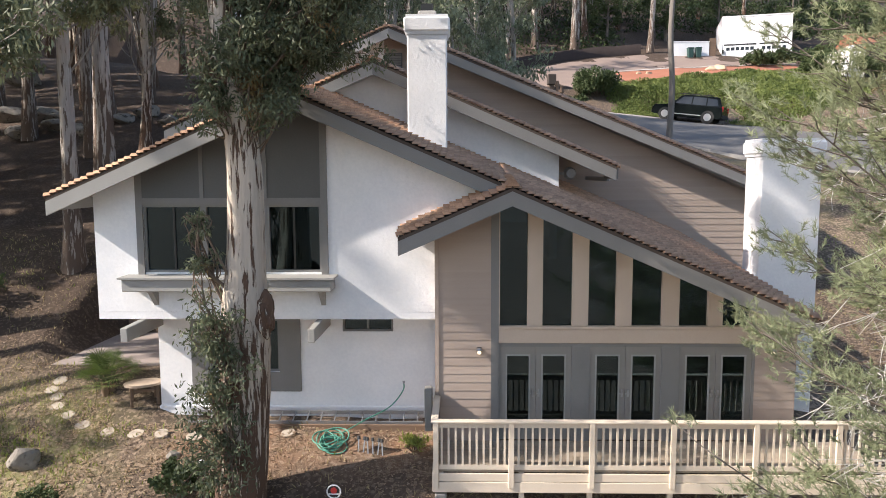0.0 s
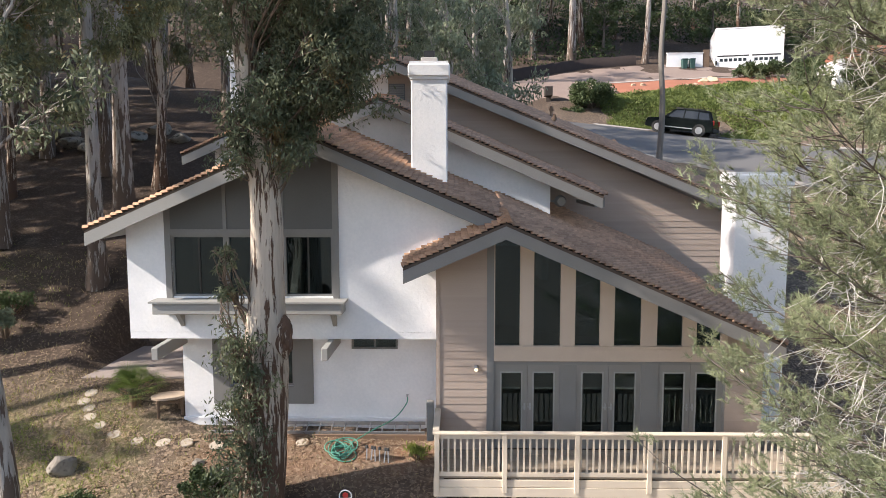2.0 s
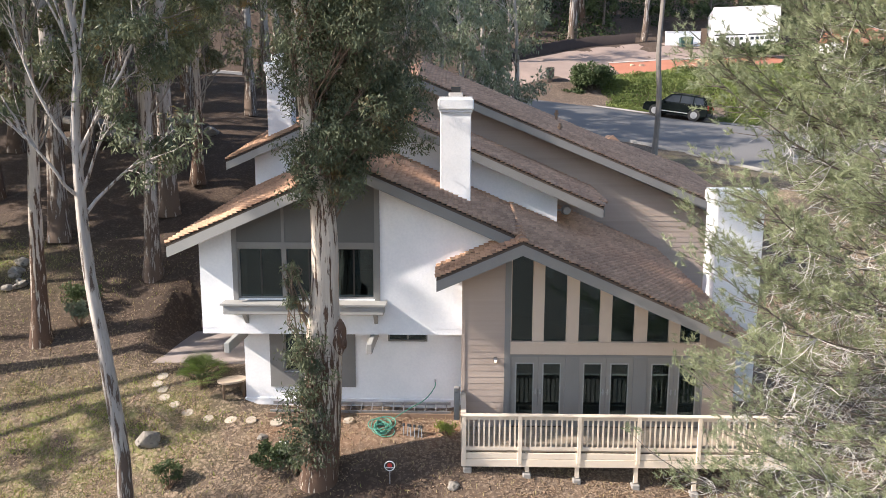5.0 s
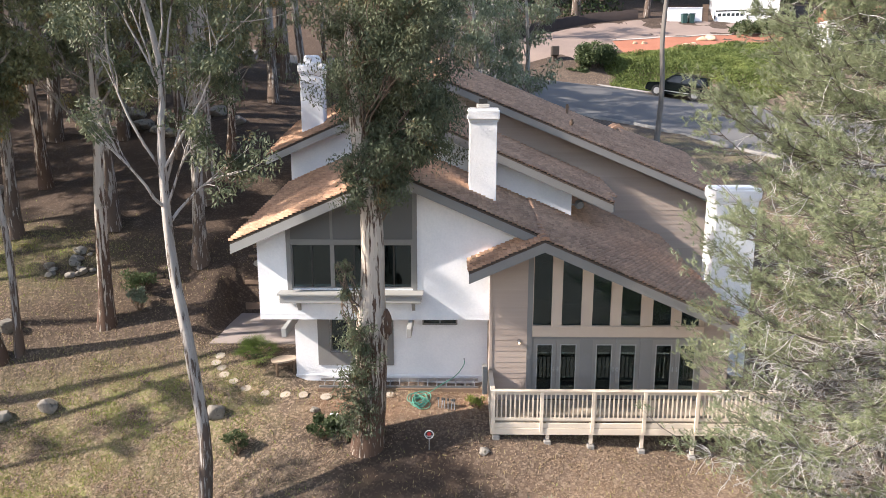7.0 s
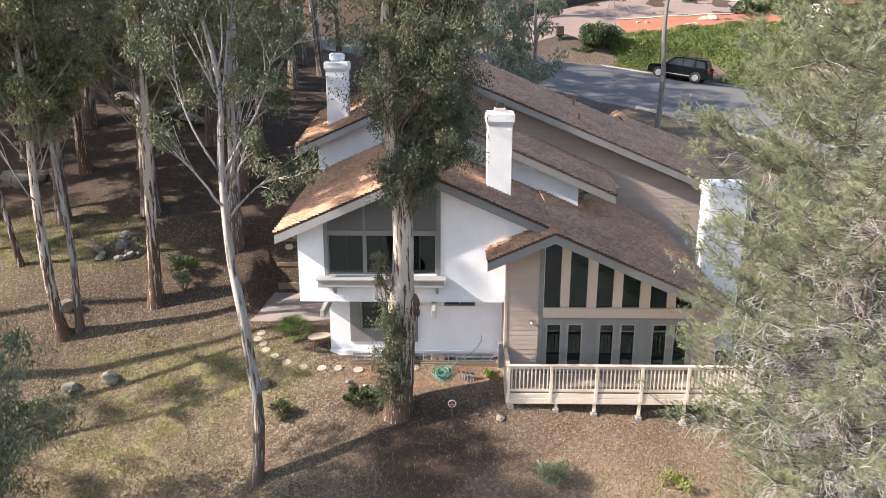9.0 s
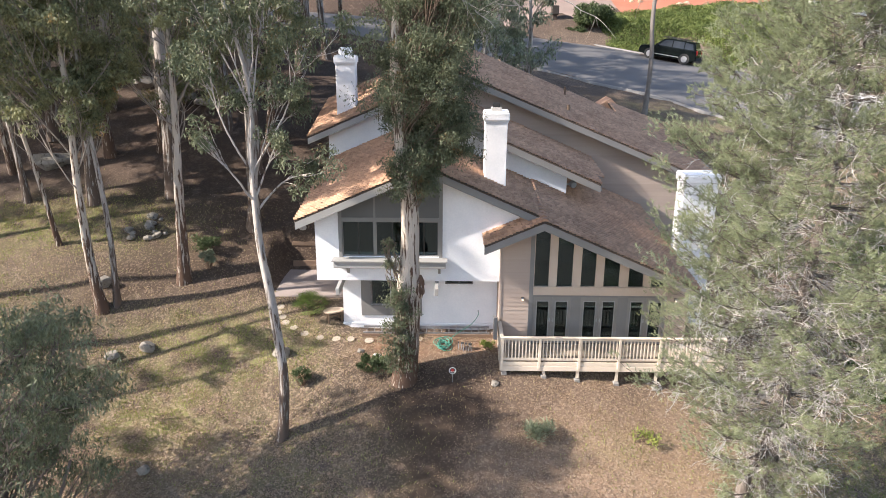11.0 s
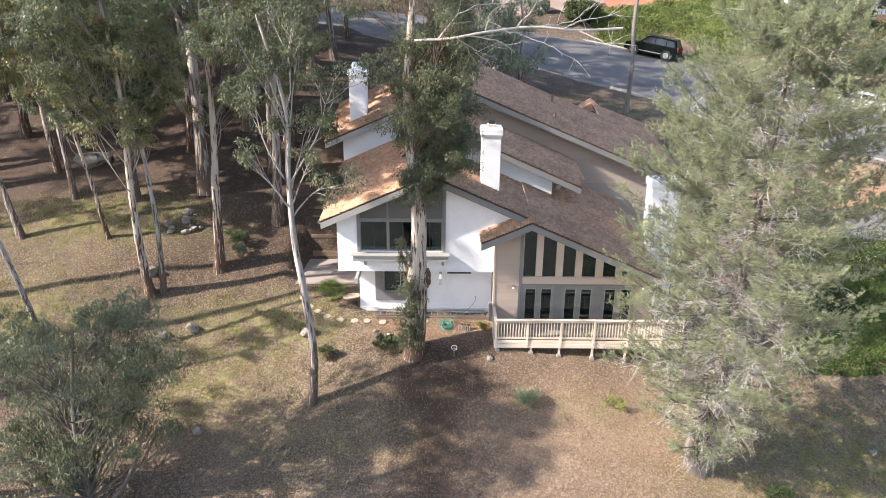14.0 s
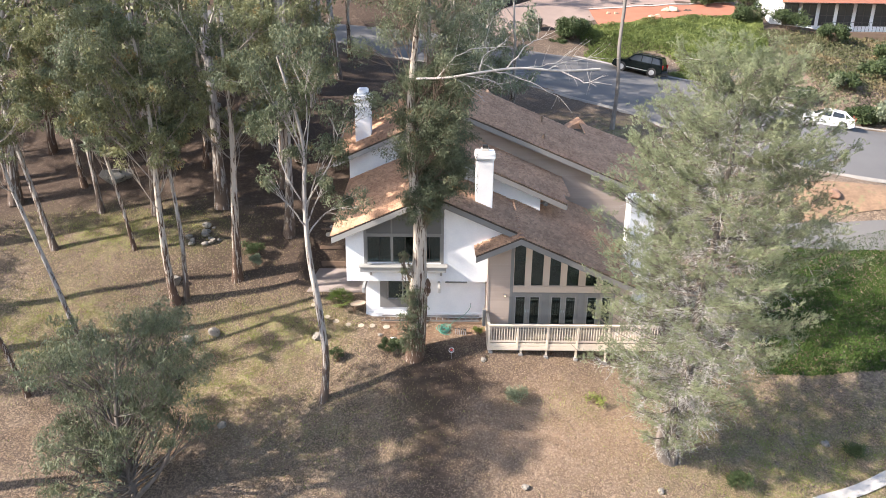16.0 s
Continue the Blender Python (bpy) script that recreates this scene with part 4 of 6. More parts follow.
class Pile:
    """Gathers arrays of places and faces into one mesh."""
    def __init__(self):
        self.v, self.f, self.n = [], [], 0

    def add(self, v, f):
        self.v.append(v)
        self.f.append(np.asarray(f) + self.n)
        self.n += len(v)

    def link(self, name, material, parent=None, label="", kind="", smooth=False):
        return mesh_from(name, np.concatenate(self.v), np.concatenate(self.f), material, parent, label, kind, smooth)


def leaves(centres, length, width, rng, droop=0.6, fold=0.0):
    """One small pointed quad a leaf, in all directions but hanging by droop."""
    n = len(centres)
    d = rng.normal(0, 1, (n, 3))
    d[:, 2] -= droop * 1.6
    d /= np.linalg.norm(d, axis=1)[:, None]
    s = np.cross(d, rng.normal(0, 1, (n, 3)))
    s /= np.maximum(np.linalg.norm(s, axis=1), 1e-6)[:, None]
    ln = (length * rng.uniform(0.6, 1.3, n))[:, None]
    wd = (width * rng.uniform(0.7, 1.3, n))[:, None]
    v = np.stack((centres, centres + d * ln * 0.45 + s * wd, centres + d * ln, centres + d * ln * 0.45 - s * wd), 1)
    return v.reshape(-1, 3), np.arange(4 * n).reshape(n, 4)


def clump(rng, centre, radius, n, flat=0.8):
    """Places in an uneven cloud, denser towards its skin."""
    d = rng.normal(0, 1, (n, 3))
    d /= np.linalg.norm(d, axis=1)[:, None]
    r = radius * rng.uniform(0.25, 1, n) ** 0.6
    return np.asarray(centre) + d * r[:, None] * np.array((1, 1, flat))


def limb(p, q, bend, steps, rng):
    k = np.linspace(0, 1, steps)[:, None]
    off = rng.normal(0, bend, 3)
    line = np.asarray(p) * (1 - k) + np.asarray(q) * k + np.sin(k * np.pi) * off
    line[1:-1] += rng.normal(0, bend * 0.12, (steps - 2, 3))
    return line


def tree(name, label, trunk_line, r0, r1, branches, bark, leaf, seed, per_clump=500, leaf_len=0.16, leaf_w=0.022, droop=0.7, twigs=5, clump_r=0.7, sides=12, category="tree", wobble=0.09, group="", limb_r=0.34, profile=None, limb_mat=None):
    """A tree: one trunk, limbs to each named tip, twigs with hanging leaf clumps round every tip."""
    rng = np.random.default_rng(seed)
    base = np.asarray(trunk_line[0], float)
    line = smooth_line(np.asarray(trunk_line, float), 6)
    line = np.vstack((line, trunk_line[-1])) - base
    k = np.linspace(0, 1, len(line))
    rad = r0 + (r1 - r0) * k
    if profile:
        rad = np.interp(line[:, 2], profile[0], profile[1])
    rad[:3] *= np.array((1.14, 1.06, 1.02) if profile else (1.4, 1.18, 1.05))
    t = thing(name, label, category, group, at=base)
    v, f = tube(line, rad, sides, wobble, rng)
    mesh_from("trunk", v, f, bark, t, smooth=True)
    pile, crown = Pile(), Pile()
    for tip, start, size, n in branches:
        a = line[int(np.clip(start, 0, 1) * (len(line) - 1))]
        ra = rad[int(np.clip(start, 0, 1) * (len(line) - 1))]
        tip = np.asarray(tip, float) - base
        bl = limb(a, tip, 0.08 * np.linalg.norm(tip - a), 7, rng)
        pile.add(*tube(bl, np.linspace(min(ra * limb_r, 0.11), 0.012, 7), 6, 0.05, rng))
        for j in range(twigs):
            c = tip + rng.normal(0, size * 0.55, 3) * np.array((1, 1, 0.75))
            tl = limb(bl[int(rng.integers(3, 6))], c, 0.1, 5, rng)
            pile.add(*tube(tl, np.linspace(0.016, 0.005, 5), 4, 0.0, rng))
            crown.add(*leaves(clump(rng, c, clump_r * size * rng.uniform(0.5, 1.0), max(8, int(n / twigs * rng.uniform(0.6, 1.4)))), leaf_len, leaf_w, rng, droop))
    if pile.n:
        pile.link("branchwork", limb_mat or bark, t, kind="stuff", smooth=True)
        crown.link("crown", leaf, t)
    return t

def crown_tips(rng, axis, z0, z1, radius, count, size, n, lean=(0, 0)):
    """Tips spread round an upright line, wider or narrower with height."""
    out = []
    for i in range(count):
        z = z0 + (z1 - z0) * (i + rng.uniform(0, 1)) / count
        k = (z - z0) / (z1 - z0)
        a = rng.uniform(0, 2 * math.pi)
        r = radius(k) * math.sqrt(rng.uniform(0.08, 1))
        out.append(((axis[0] + lean[0] * k + r * math.cos(a), axis[1] + lean[1] * k + r * math.sin(a), z), None, size * rng.uniform(0.7, 1.25), n))
    return out


def with_starts(tips, base_z, top_z, below=1.6):
    return [(t, max(0.12, min(0.98, (t[2] - below - base_z) / (top_z - base_z))), s, n) for t, _, s, n in tips]


rng = np.random.default_rng(11)
LIMB = mat("brown_twig_bark", (0.10, 0.07, 0.05), (0.20, 0.15, 0.115), 3, 0.9)
LIMB_GREY = mat("grey_twig_bark", (0.17, 0.145, 0.12), (0.32, 0.28, 0.24), 3, 0.9)
# the great eucalyptus before the house
tips = with_starts(crown_tips(rng, (-3.2, 16.0), 5.95, 12.5, lambda k: 0.5 + 1.15 * math.sin(k * 2.7), 86, 0.72, 1100), -2.3, 17, 0.7)
tips += with_starts(crown_tips(rng, (-3.8, 15.65), 12.5, 17.5, lambda k: 2.6, 30, 0.9, 900), -2.3, 17, 0.9)
tips += with_starts(crown_tips(rng, (-3.85, 15.4), 5.0, 6.6, lambda k: 0.55, 11, 0.42, 520), -2.3, 17, 0.4)
tips += with_starts(crown_tips(rng, (-4.3, 15.1), -1.4, 2.0, lambda k: 0.34, 20, 0.36, 220), -2.3, 17, 0.3)
tips += with_starts(crown_tips(rng, (-4.62, 15.35), 2.5, 3.7, lambda k: 0.1, 5, 0.22, 150), -2.3, 17, 0.25)
great = tree("eucalyptus_tree", "tall eucalyptus with peeling pale and brown bark before the house", [(-4.1, 15.6, -2.5), (-3.97, 15.65, -0.8), (-3.9, 15.75, 1.4), (-3.82, 15.75, 4.3), (-4.03, 15.7, 6.2), (-4.25, 15.7, 8.7), (-4.22, 15.7, 10.7), (-3.98, 15.7, 13.4), (-3.5, 15.7, 16.5)],
     0.45, 0.12, tips, BARK, EUC, 3, leaf_len=0.12, leaf_w=0.017, sides=26, wobble=0.035, limb_r=0.1, limb_mat=LIMB, clump_r=0.85, twigs=7, profile=((0, 1.5, 3.6, 4.4, 5.2, 7, 9, 13, 20), (0.50, 0.455, 0.46, 0.42, 0.345, 0.31, 0.24, 0.17, 0.06)))
bm = bmesh.new()
bmesh.ops.create_icosphere(bm, subdivisions=3, radius=1.0)
for q in bm.verts:
    w = 1 + 0.12 * math.sin(q.co.x * 5 + q.co.z * 7) + 0.1 * math.sin(q.co.y * 9 - q.co.z * 4)
    q.co = Vector((q.co.x * 0.17 * w, q.co.y * 0.2 * w, q.co.z * 0.42 * w))
burl = part("burl", bm, BARK, great, "rough broken knot on the trunk")
burl.location = (0.62, -0.05, 4.2)
# slender pale one to the west of it
tips = [((-7.5, 14.2, 8.6), 0.62, 0.85, 1650), ((-7.0, 14.5, 10.2), 0.66, 0.95, 1950), ((-9.9, 14.0, 10.0), 0.66, 0.9, 1800), ((-10.7, 14.6, 11.7), 0.8, 1.0, 2100), ((-8.6, 14.2, 12.8), 0.85, 1.1, 2400),
        ((-6.9, 13.9, 6.2), 0.56, 0.7, 1200), ((-10.2, 13.8, 7.4), 0.6, 0.6, 900), ((-9.3, 14.9, 8.6), 0.7, 0.6, 900), ((-7.9, 14.0, 7.2), 0.6, 0.6, 800), ((-9.6, 14.2, 11.0), 0.78, 0.9, 1500), ((-8.2, 14.6, 11.6), 0.8, 0.9, 1500)]
tree("eucalyptus_tree", "slender pale-barked eucalyptus with a forked top", [(-8.42, 13.8, -3.7), (-8.22, 13.85, -1.2), (-8.45, 13.9, 1.5), (-8.77, 14.0, 3.9), (-8.86, 14.1, 6.6), (-8.84, 14.3, 9), (-9.7, 14.3, 12.5)], 0.2, 0.05, tips, BARK_GREY, EUC, 5, limb_r=0.4, twigs=9)
for k, (line, r0, z0, z1, rad) in enumerate((
        ([(-17.04, 19.16, -0.95), (-17.25, 19.1, 1.5), (-17.3, 19.1, 5), (-17.2, 19.1, 9.1), (-17.6, 19.1, 14)], 0.24, 7.5, 15, 2.9),
        ([(-16.55, 19.44, -0.85), (-16.45, 19.4, 3), (-16.7, 19.4, 7), (-16.9, 19.6, 11)], 0.13, 7, 12, 1.5),
        ([(-14.15, 20.95, -0.25), (-14.0, 20.9, 3.5), (-13.75, 20.85, 8.3), (-13.9, 20.9, 13)], 0.27, 8, 14.5, 3.0),
        ([(-11.85, 24.4, 1.3), (-11.6, 24.0, 5), (-11.35, 23.6, 11.5), (-11.2, 23.6, 15)], 0.3, 9, 16, 2.4),
        ([(-20.3, 22.4, 0.9), (-20.7, 22.3, 4), (-21.4, 22.3, 8), (-21.6, 22.3, 12)], 0.12, 7.5, 12.5, 1.6),
        ([(-25.0, 22.7, 0.8), (-25.6, 22.7, 4), (-26.4, 22.7, 9), (-26.4, 22.7, 13)], 0.18, 7.5, 13.5, 2.2),
        ([(-22.2, 13.3, -3.2), (-23, 13.3, 0), (-24.2, 13.3, 4), (-24.8, 13.3, 9)], 0.12, 6, 10, 1.6),
        ([(-20.2, 15.4, -2.5), (-21.3, 15.5, 2), (-22.6, 15.6, 7), (-23, 15.6, 11)], 0.13, 7, 12, 1.7),
        ([(-18.4, 30.4, 3.9), (-18.2, 30.4, 8), (-18.4, 30.4, 14)], 0.2, 9, 15, 2.2),
        ([(-23.6, 26, 2.0), (-23.9, 26, 6), (-24.6, 26, 12)], 0.17, 8, 13.5, 2.0),
        ([(-12.4, 31, 4.4), (-12.2, 31, 9), (-12.5, 31, 16)], 0.26, 10, 17, 2.4))):
    thin = k in (6, 7)
    tips = with_starts(crown_tips(rng, (line[-1][0], line[-1][1]), z0, z1, lambda q, rad=rad: rad * (0.6 + 0.5 * math.sin(q * 3)), 7 if thin else (26 if k in (0, 2) else 19), 0.6 if thin else 0.9, 260 if thin else 850), line[0][2], line[-1][2])
    tree("eucalyptus_tree", "tall straight eucalyptus with pale peeling bark on the slope", line, r0, 0.05, tips, BARK_GREY if k % 2 else BARK, EUC_SUN if k not in (4, 8) else EUC_GREY, 20 + k, leaf_len=0.19, leaf_w=0.03, clump_r=0.62, twigs=6, limb_r=0.22, limb_mat=LIMB_GREY, group="eucalyptus grove")

# unseen tall ones with high crowns beyond the bushy tree, added for their shade
for k, (x, y, low) in enumerate(((-25.4, 7.8, 9.5), (-25.0, 5.0, 9.0), (-27.0, 15.2, 17.3), (-29.6, 17.4, 18.0))):
    z = gz(x, y)
    tips = with_starts(crown_tips(rng, (x, y), low, low + 6, lambda q, k=k: 2.3 if k < 2 else 3.3, 22 if k < 2 else 30, 1.1, 200), z, low + 5.5)
    tree("eucalyptus_tree", "unseen tall eucalyptus added to shade the slope and west roof", [(x, y, z - 0.2), (x + 0.2, y, z + 9), (x, y + 0.2, low + 5.5)], 0.25, 0.06, tips, BARK_GREY, EUC_GREY, 80 + k, leaf_len=0.3, leaf_w=0.07, group="eucalyptus grove", sides=8)

# the grove behind: a few kinds, repeated
kinds = []
for k in range(4):
    h = (13, 16, 12, 18)[k]
    line = [(0, 0, -0.3), (0.2 - 0.1 * k, 0.1, h * 0.3), (0.1, 0.3 - 0.1 * k, h * 0.6), (-0.2 + 0.2 * k, 0.2, h)]
    tips = with_starts(crown_tips(rng, (line[-1][0], 0), h * 0.45, h * 1.05, lambda q: 2.7 * (0.55 + 0.55 * math.sin(q * 3)), 15, 1.0, 250), 0, h)
    t = tree("eucalyptus_tree", "eucalyptus in the dense grove behind the house", line, 0.24, 0.06, tips, BARK_GREY if k % 2 else BARK, EUC_SUN if k != 2 else EUC_GREY, 60 + k, twigs=4, leaf_len=0.27, leaf_w=0.055, group="eucalyptus grove", sides=8, clump_r=0.85)
    kinds.append(t)
spots = []
tries = 0
while len(spots) < 110 and tries < 4000:
    tries += 1
    if len(spots) < 60:
        x, y = rng.uniform(-46, -8), rng.uniform(25.5, 60)
    elif len(spots) < 90:
        x, y = rng.uniform(-26, 22), rng.uniform(80, 98)
    elif len(spots) < 104:
        x, y = rng.uniform(-10, 60), rng.uniform(92, 130)
    else:
        # out of view to the west, added only to shade the grove floor
        x, y = rng.uniform(-60, -36), rng.uniform(9, 27)
    if abs(float(road_near(x, y)[0])) < HALF + 3 or (x > -12 and y < 42):
        continue
    if 21 < x < 62 and y < 92:
        continue
    if all((x - a) ** 2 + (y - c) ** 2 > 9 for a, c in spots):
        spots.append((x, y))
for i, (x, y) in enumerate(spots):
    s = rng.uniform(0.85, 1.25) * (1.3 if y > 74 else 1)
    m = pose(x, y, gz(x, y) - 0.1, rng.normal(0, 2), rng.normal(0, 2), rng.uniform(0, 360)) @ Matrix.Diagonal((s, s, s, 1))
    if i < 4:
        kinds[i].matrix_basis = m
    else:
        copy_thing(kinds[i % 4], m)

# the pine beside the deck
prng = np.random.default_rng(5)
pine = thing("pine_tree", "large grey-green pine with feathery needles and bare inner twigs", "tree", at=(7.38, 10.5, -4.3))
pb = np.array((7.38, 10.5, -4.3))
pline = smooth_line(np.array([(0, 0, -0.3), (0.15, 0, 2.5), (0.35, 0.1, 6), (0.7, 0.2, 11), (1.05, 0.2, 17.2)]), 8)
v, f = tube(pline, np.linspace(0.36, 0.05, len(pline)), 12, 0.07, prng)
mesh_from("trunk", v, f, PINEBARK, pine, smooth=True)
v, f = tube(smooth_line(np.array([(0.1, -0.15, -0.4), (-0.45, -0.1, 0.5), (-0.5, 0.0, 1.5), (-0.1, 0.0, 2.8)]), 5), np.interp(np.arange(15), (0, 7, 14), (0.34, 0.26, 0.08)), 10, 0.1, prng)
mesh_from("stump", v, f, PINEBARK, pine, "bent second stem", smooth=True)
limbs, needles, dry = Pile(), Pile(), Pile()


def tufts(o, d, per, rng, length=0.09, width=0.0043):
    """Brushes of needles: at each place o, thin blades that open round the shoot's way d."""
    count = len(o)
    k = rng.uniform(0, 1, (count, per, 1))
    p = o[:, None, :] + d[:, None, :] * k * 0.13
    q = d[:, None, :] * 0.85 + rng.normal(0, 0.55, (count, per, 3))
    q /= np.linalg.norm(q, axis=2)[..., None]
    w = np.cross(q, rng.normal(0, 1, (count, per, 3)))
    w /= np.maximum(np.linalg.norm(w, axis=2), 1e-6)[..., None]
    tipp = p + q * length * rng.uniform(0.7, 1.3, (count, per, 1))
    v = np.stack((p - w * width, p + w * width, tipp), 2).reshape(-1, 3)
    return v, np.arange(len(v)).reshape(-1, 3)


def unit(v):
    return v / max(1e-6, np.linalg.norm(v))


UP = np.array((0.0, 0.0, 1.0))
TIERS = 24
for tier in range(TIERS):
    k = (tier + 0.35) / TIERS
    span = prng.uniform(0.86, 1.12)
    boughs = 13 if k < 0.8 else 11
    turn0 = prng.uniform(0, 6.28)
    for i in range(boughs):
        h = 1.1 + (k + prng.normal(0, 0.014)) * 15.6
        a = turn0 + i * 2 * math.pi / boughs + prng.normal(0, 0.22)
        reach = np.interp(k, (0, 0.1, 0.26, 0.45, 0.65, 0.85, 1), (0.8, 2.2, 3.9, 4.6, 4.2, 2.9, 1.0)) * span * prng.uniform(0.68, 1.1)
        reach *= 1.0 + np.interp(k, (0, 0.25, 0.4, 0.6, 0.8), (-0.3, -0.2, 0.08, -0.08, -0.14)) * math.cos(a) - 0.08 * math.sin(a)
        o = pline[np.argmin(abs(pline[:, 2] - h))]
        way = np.array((math.cos(a), math.sin(a), 0.0))
        rise = np.interp(k, (0, 0.3, 0.7, 1), (0.05, 0.02, 0.25, 1.0)) + prng.normal(0, 0.07)
        q = np.linspace(0, 1, 9)[:, None]
        bl = o + way * reach * q + UP * reach * (rise * q + 0.16 * q ** 3 - 0.10 * np.sin(q * 3.14)) + np.cross(way, UP) * np.sin(q * 3) * prng.normal(0, 0.12) * reach
        limbs.add(*tube(bl, np.linspace(0.036 * (1.15 - k), 0.006, 9), 5, 0, prng))
        for j in range(int((7 + reach * 4.3) * np.interp(k, (0, 0.25, 0.5, 0.75, 1), (0.5, 0.7, 1.1, 1.6, 2.2)))):
            f = prng.uniform(0.2, 1.0) ** 0.75
            s0 = bl[min(8, int(f * 8))] * (1 - (f * 8) % 1) + bl[min(8, int(f * 8) + 1)] * ((f * 8) % 1)
            side = np.cross(way, UP) * prng.choice((-1, 1))
            sd = unit(way * prng.uniform(0.3, 1.0) + side * prng.uniform(0.1, 1.1) + UP * prng.uniform(-0.1, 0.55))
            ln = prng.uniform(0.35, 0.95) * (1.25 - 0.5 * f) * min(1.0, reach / 2.5)
            e = s0 + sd * ln + UP * 0.12 * ln
            limbs.add(*tube(np.array([s0, (s0 + e) / 2 - UP * 0.03, e]), (0.011, 0.007, 0.004), 3, 0, prng))
            m = 6
            g = prng.uniform(0.5, 1.0, (m, 1))
            c = s0 * (1 - g) + e * g + prng.normal(0, 0.085, (m, 3))
            d = sd * 0.6 + UP * 0.45 + prng.normal(0, 0.4, (m, 3))
            d /= np.linalg.norm(d, axis=1)[:, None]
            needles.add(*tufts(c, d, 31, prng))
        for j in range(int((5 + reach * 3.2) * np.interp(k, (0, 0.12, 0.3, 0.6, 1), (0.7, 1.3, 1.5, 0.8, 0.4)))):
            f = prng.uniform(0.12, 0.82)
            s0 = bl[int(f * 8)]
            sd = unit(way * prng.uniform(0.0, 0.9) + np.cross(way, UP) * prng.normal(0, 0.8) + UP * prng.uniform(-0.8, 0.25))
            e = s0 + sd * prng.uniform(0.35, 1.0)
            tl = limb(s0, e, 0.09, 5, prng)
            dry.add(*tube(tl, np.linspace(0.0085, 0.003, 5), 3, 0, prng))
            for r in range(2):
                b0 = tl[int(prng.integers(1, 4))]
                dry.add(*tube(limb(b0, b0 + unit(sd + prng.normal(0, 0.7, 3)) * prng.uniform(0.15, 0.45), 0.04, 4, prng), np.linspace(0.005, 0.0022, 4), 3, 0, prng))
limbs.link("branchwork", PINEBARK, pine, "grey bare limbs", "stuff")
needles.link("crown", NEEDLE, pine, "feathery grey-green needles")
dry.link("dead_twig_mass", NEEDLE_DRY, pine, "dry grey inner twigs", "stuff")

# bushy tree on the low ground: several leaning stems, long drooping sprays
tips = with_starts(crown_tips(rng, (-15.8, 9.6), -3.0, 2.7, lambda k: 3.3 * (0.62 + 0.42 * math.sin(k * 3)), 84, 0.8, 430), -5, 2.6, 0.9)
tips += with_starts(crown_tips(rng, (-16.8, 7.4), -4.4, -1.6, lambda k: 1.9, 22, 0.65, 320), -5, 2.6, 0.6)
bushy = tree("bushy_tree", "wide bushy grey-green tree with drooping sprays of leaves", [(-15.6, 8.6, -5.3), (-15.8, 8.8, -3.9), (-16.1, 9.2, -1.5), (-15.8, 9.5, 1.8)], 0.19, 0.05, tips, PINEBARK, leaf_mat("bushy_leaf", (0.055, 0.072, 0.04), (0.25, 0.275, 0.17), None, 0.2, 0.9), 9, leaf_len=0.17, leaf_w=0.02, droop=1.1, twigs=6, category="tree")
for line in ([(0.1, 0.0, 0.3), (1.2, 0.4, 1.6), (2.2, 0.9, 4.2)], [(0.0, 0.1, 0.4), (-1.6, 0.0, 1.7), (-3.0, 0.3, 3.6)], [(-0.1, 0.0, 0.2), (-1.0, -0.7, 1.0), (-2.2, -1.2, 2.0)]):
    v, f = tube(smooth_line(np.array(line), 6), np.linspace(0.13, 0.04, 12), 8, 0.08, rng)
    mesh_from("stem", v, f, PINEBARK, bushy, smooth=True)

# ---- lawn, hillside planting ----
def scatter(n, x0, x1, y0, y1, keep, rng):
    x, y = rng.uniform(x0, x1, n), rng.uniform(y0, y1, n)
    ok = keep(x, y)
    x, y = x[ok], y[ok]
    return np.stack((x, y, ground_at(x, y)), -1)


def stuff(name, centres, length, width, material, label, category, rng, droop):
    v, f = leaves(centres, length, width, rng, droop)
    return tagged(mesh_from(name, v, f, material), label, category, kind="stuff")


srng = np.random.default_rng(17)
stuff("lawn", scatter(110000, 13.6, 36, 16.3, 27, lambda x, y: (y - 16.3 > 0) & (x > 13.6 + 0.35 * (y - 16.3)), srng) , 0.13, 0.035, LAWN, "dense dark green lawn on a bank", "lawn", srng, -1.2)

# ---- the yard ----
def rock(at, size, seed, squash=0.75, label="rough grey granite boulder", material=None, name="boulder", group=""):
    """A boulder: a ball broken by noise into uneven flats."""
    r2 = np.random.default_rng(seed)
    bm = bmesh.new()
    bmesh.ops.create_icosphere(bm, subdivisions=3, radius=1.0)
    off = Vector(r2.uniform(-50, 50, 3))
    cuts = [Vector(r2.normal(0, 1, 3)).normalized() for _ in range(11)]
    for v in bm.verts:
        d = v.co.normalized()
        k = 1 + 0.28 * noise.noise(d * 1.3 + off) + 0.10 * noise.noise(d * 4 + off)
        p = d * k
        for c in cuts:
            h = p.dot(c) - 0.68
            if h > 0:
                p -= c * h * 0.95
        v.co = Vector((p.x * size, p.y * size * r2.uniform(0.999, 1.0), p.z * size * squash))
    o = part(name, bm, material or STONE)
    o.location = (at[0], at[1], gz(at[0], at[1]) + size * squash * 0.35 if len(at) < 3 else at[2])
    o.rotation_euler = (0, 0, r2.uniform(0, 6.28))
    return tagged(o, label, "rock", group)


rock((-9.07, 17.0), 0.36, 1, 0.85, "pale rough boulder in the grass beside the stepping stones")
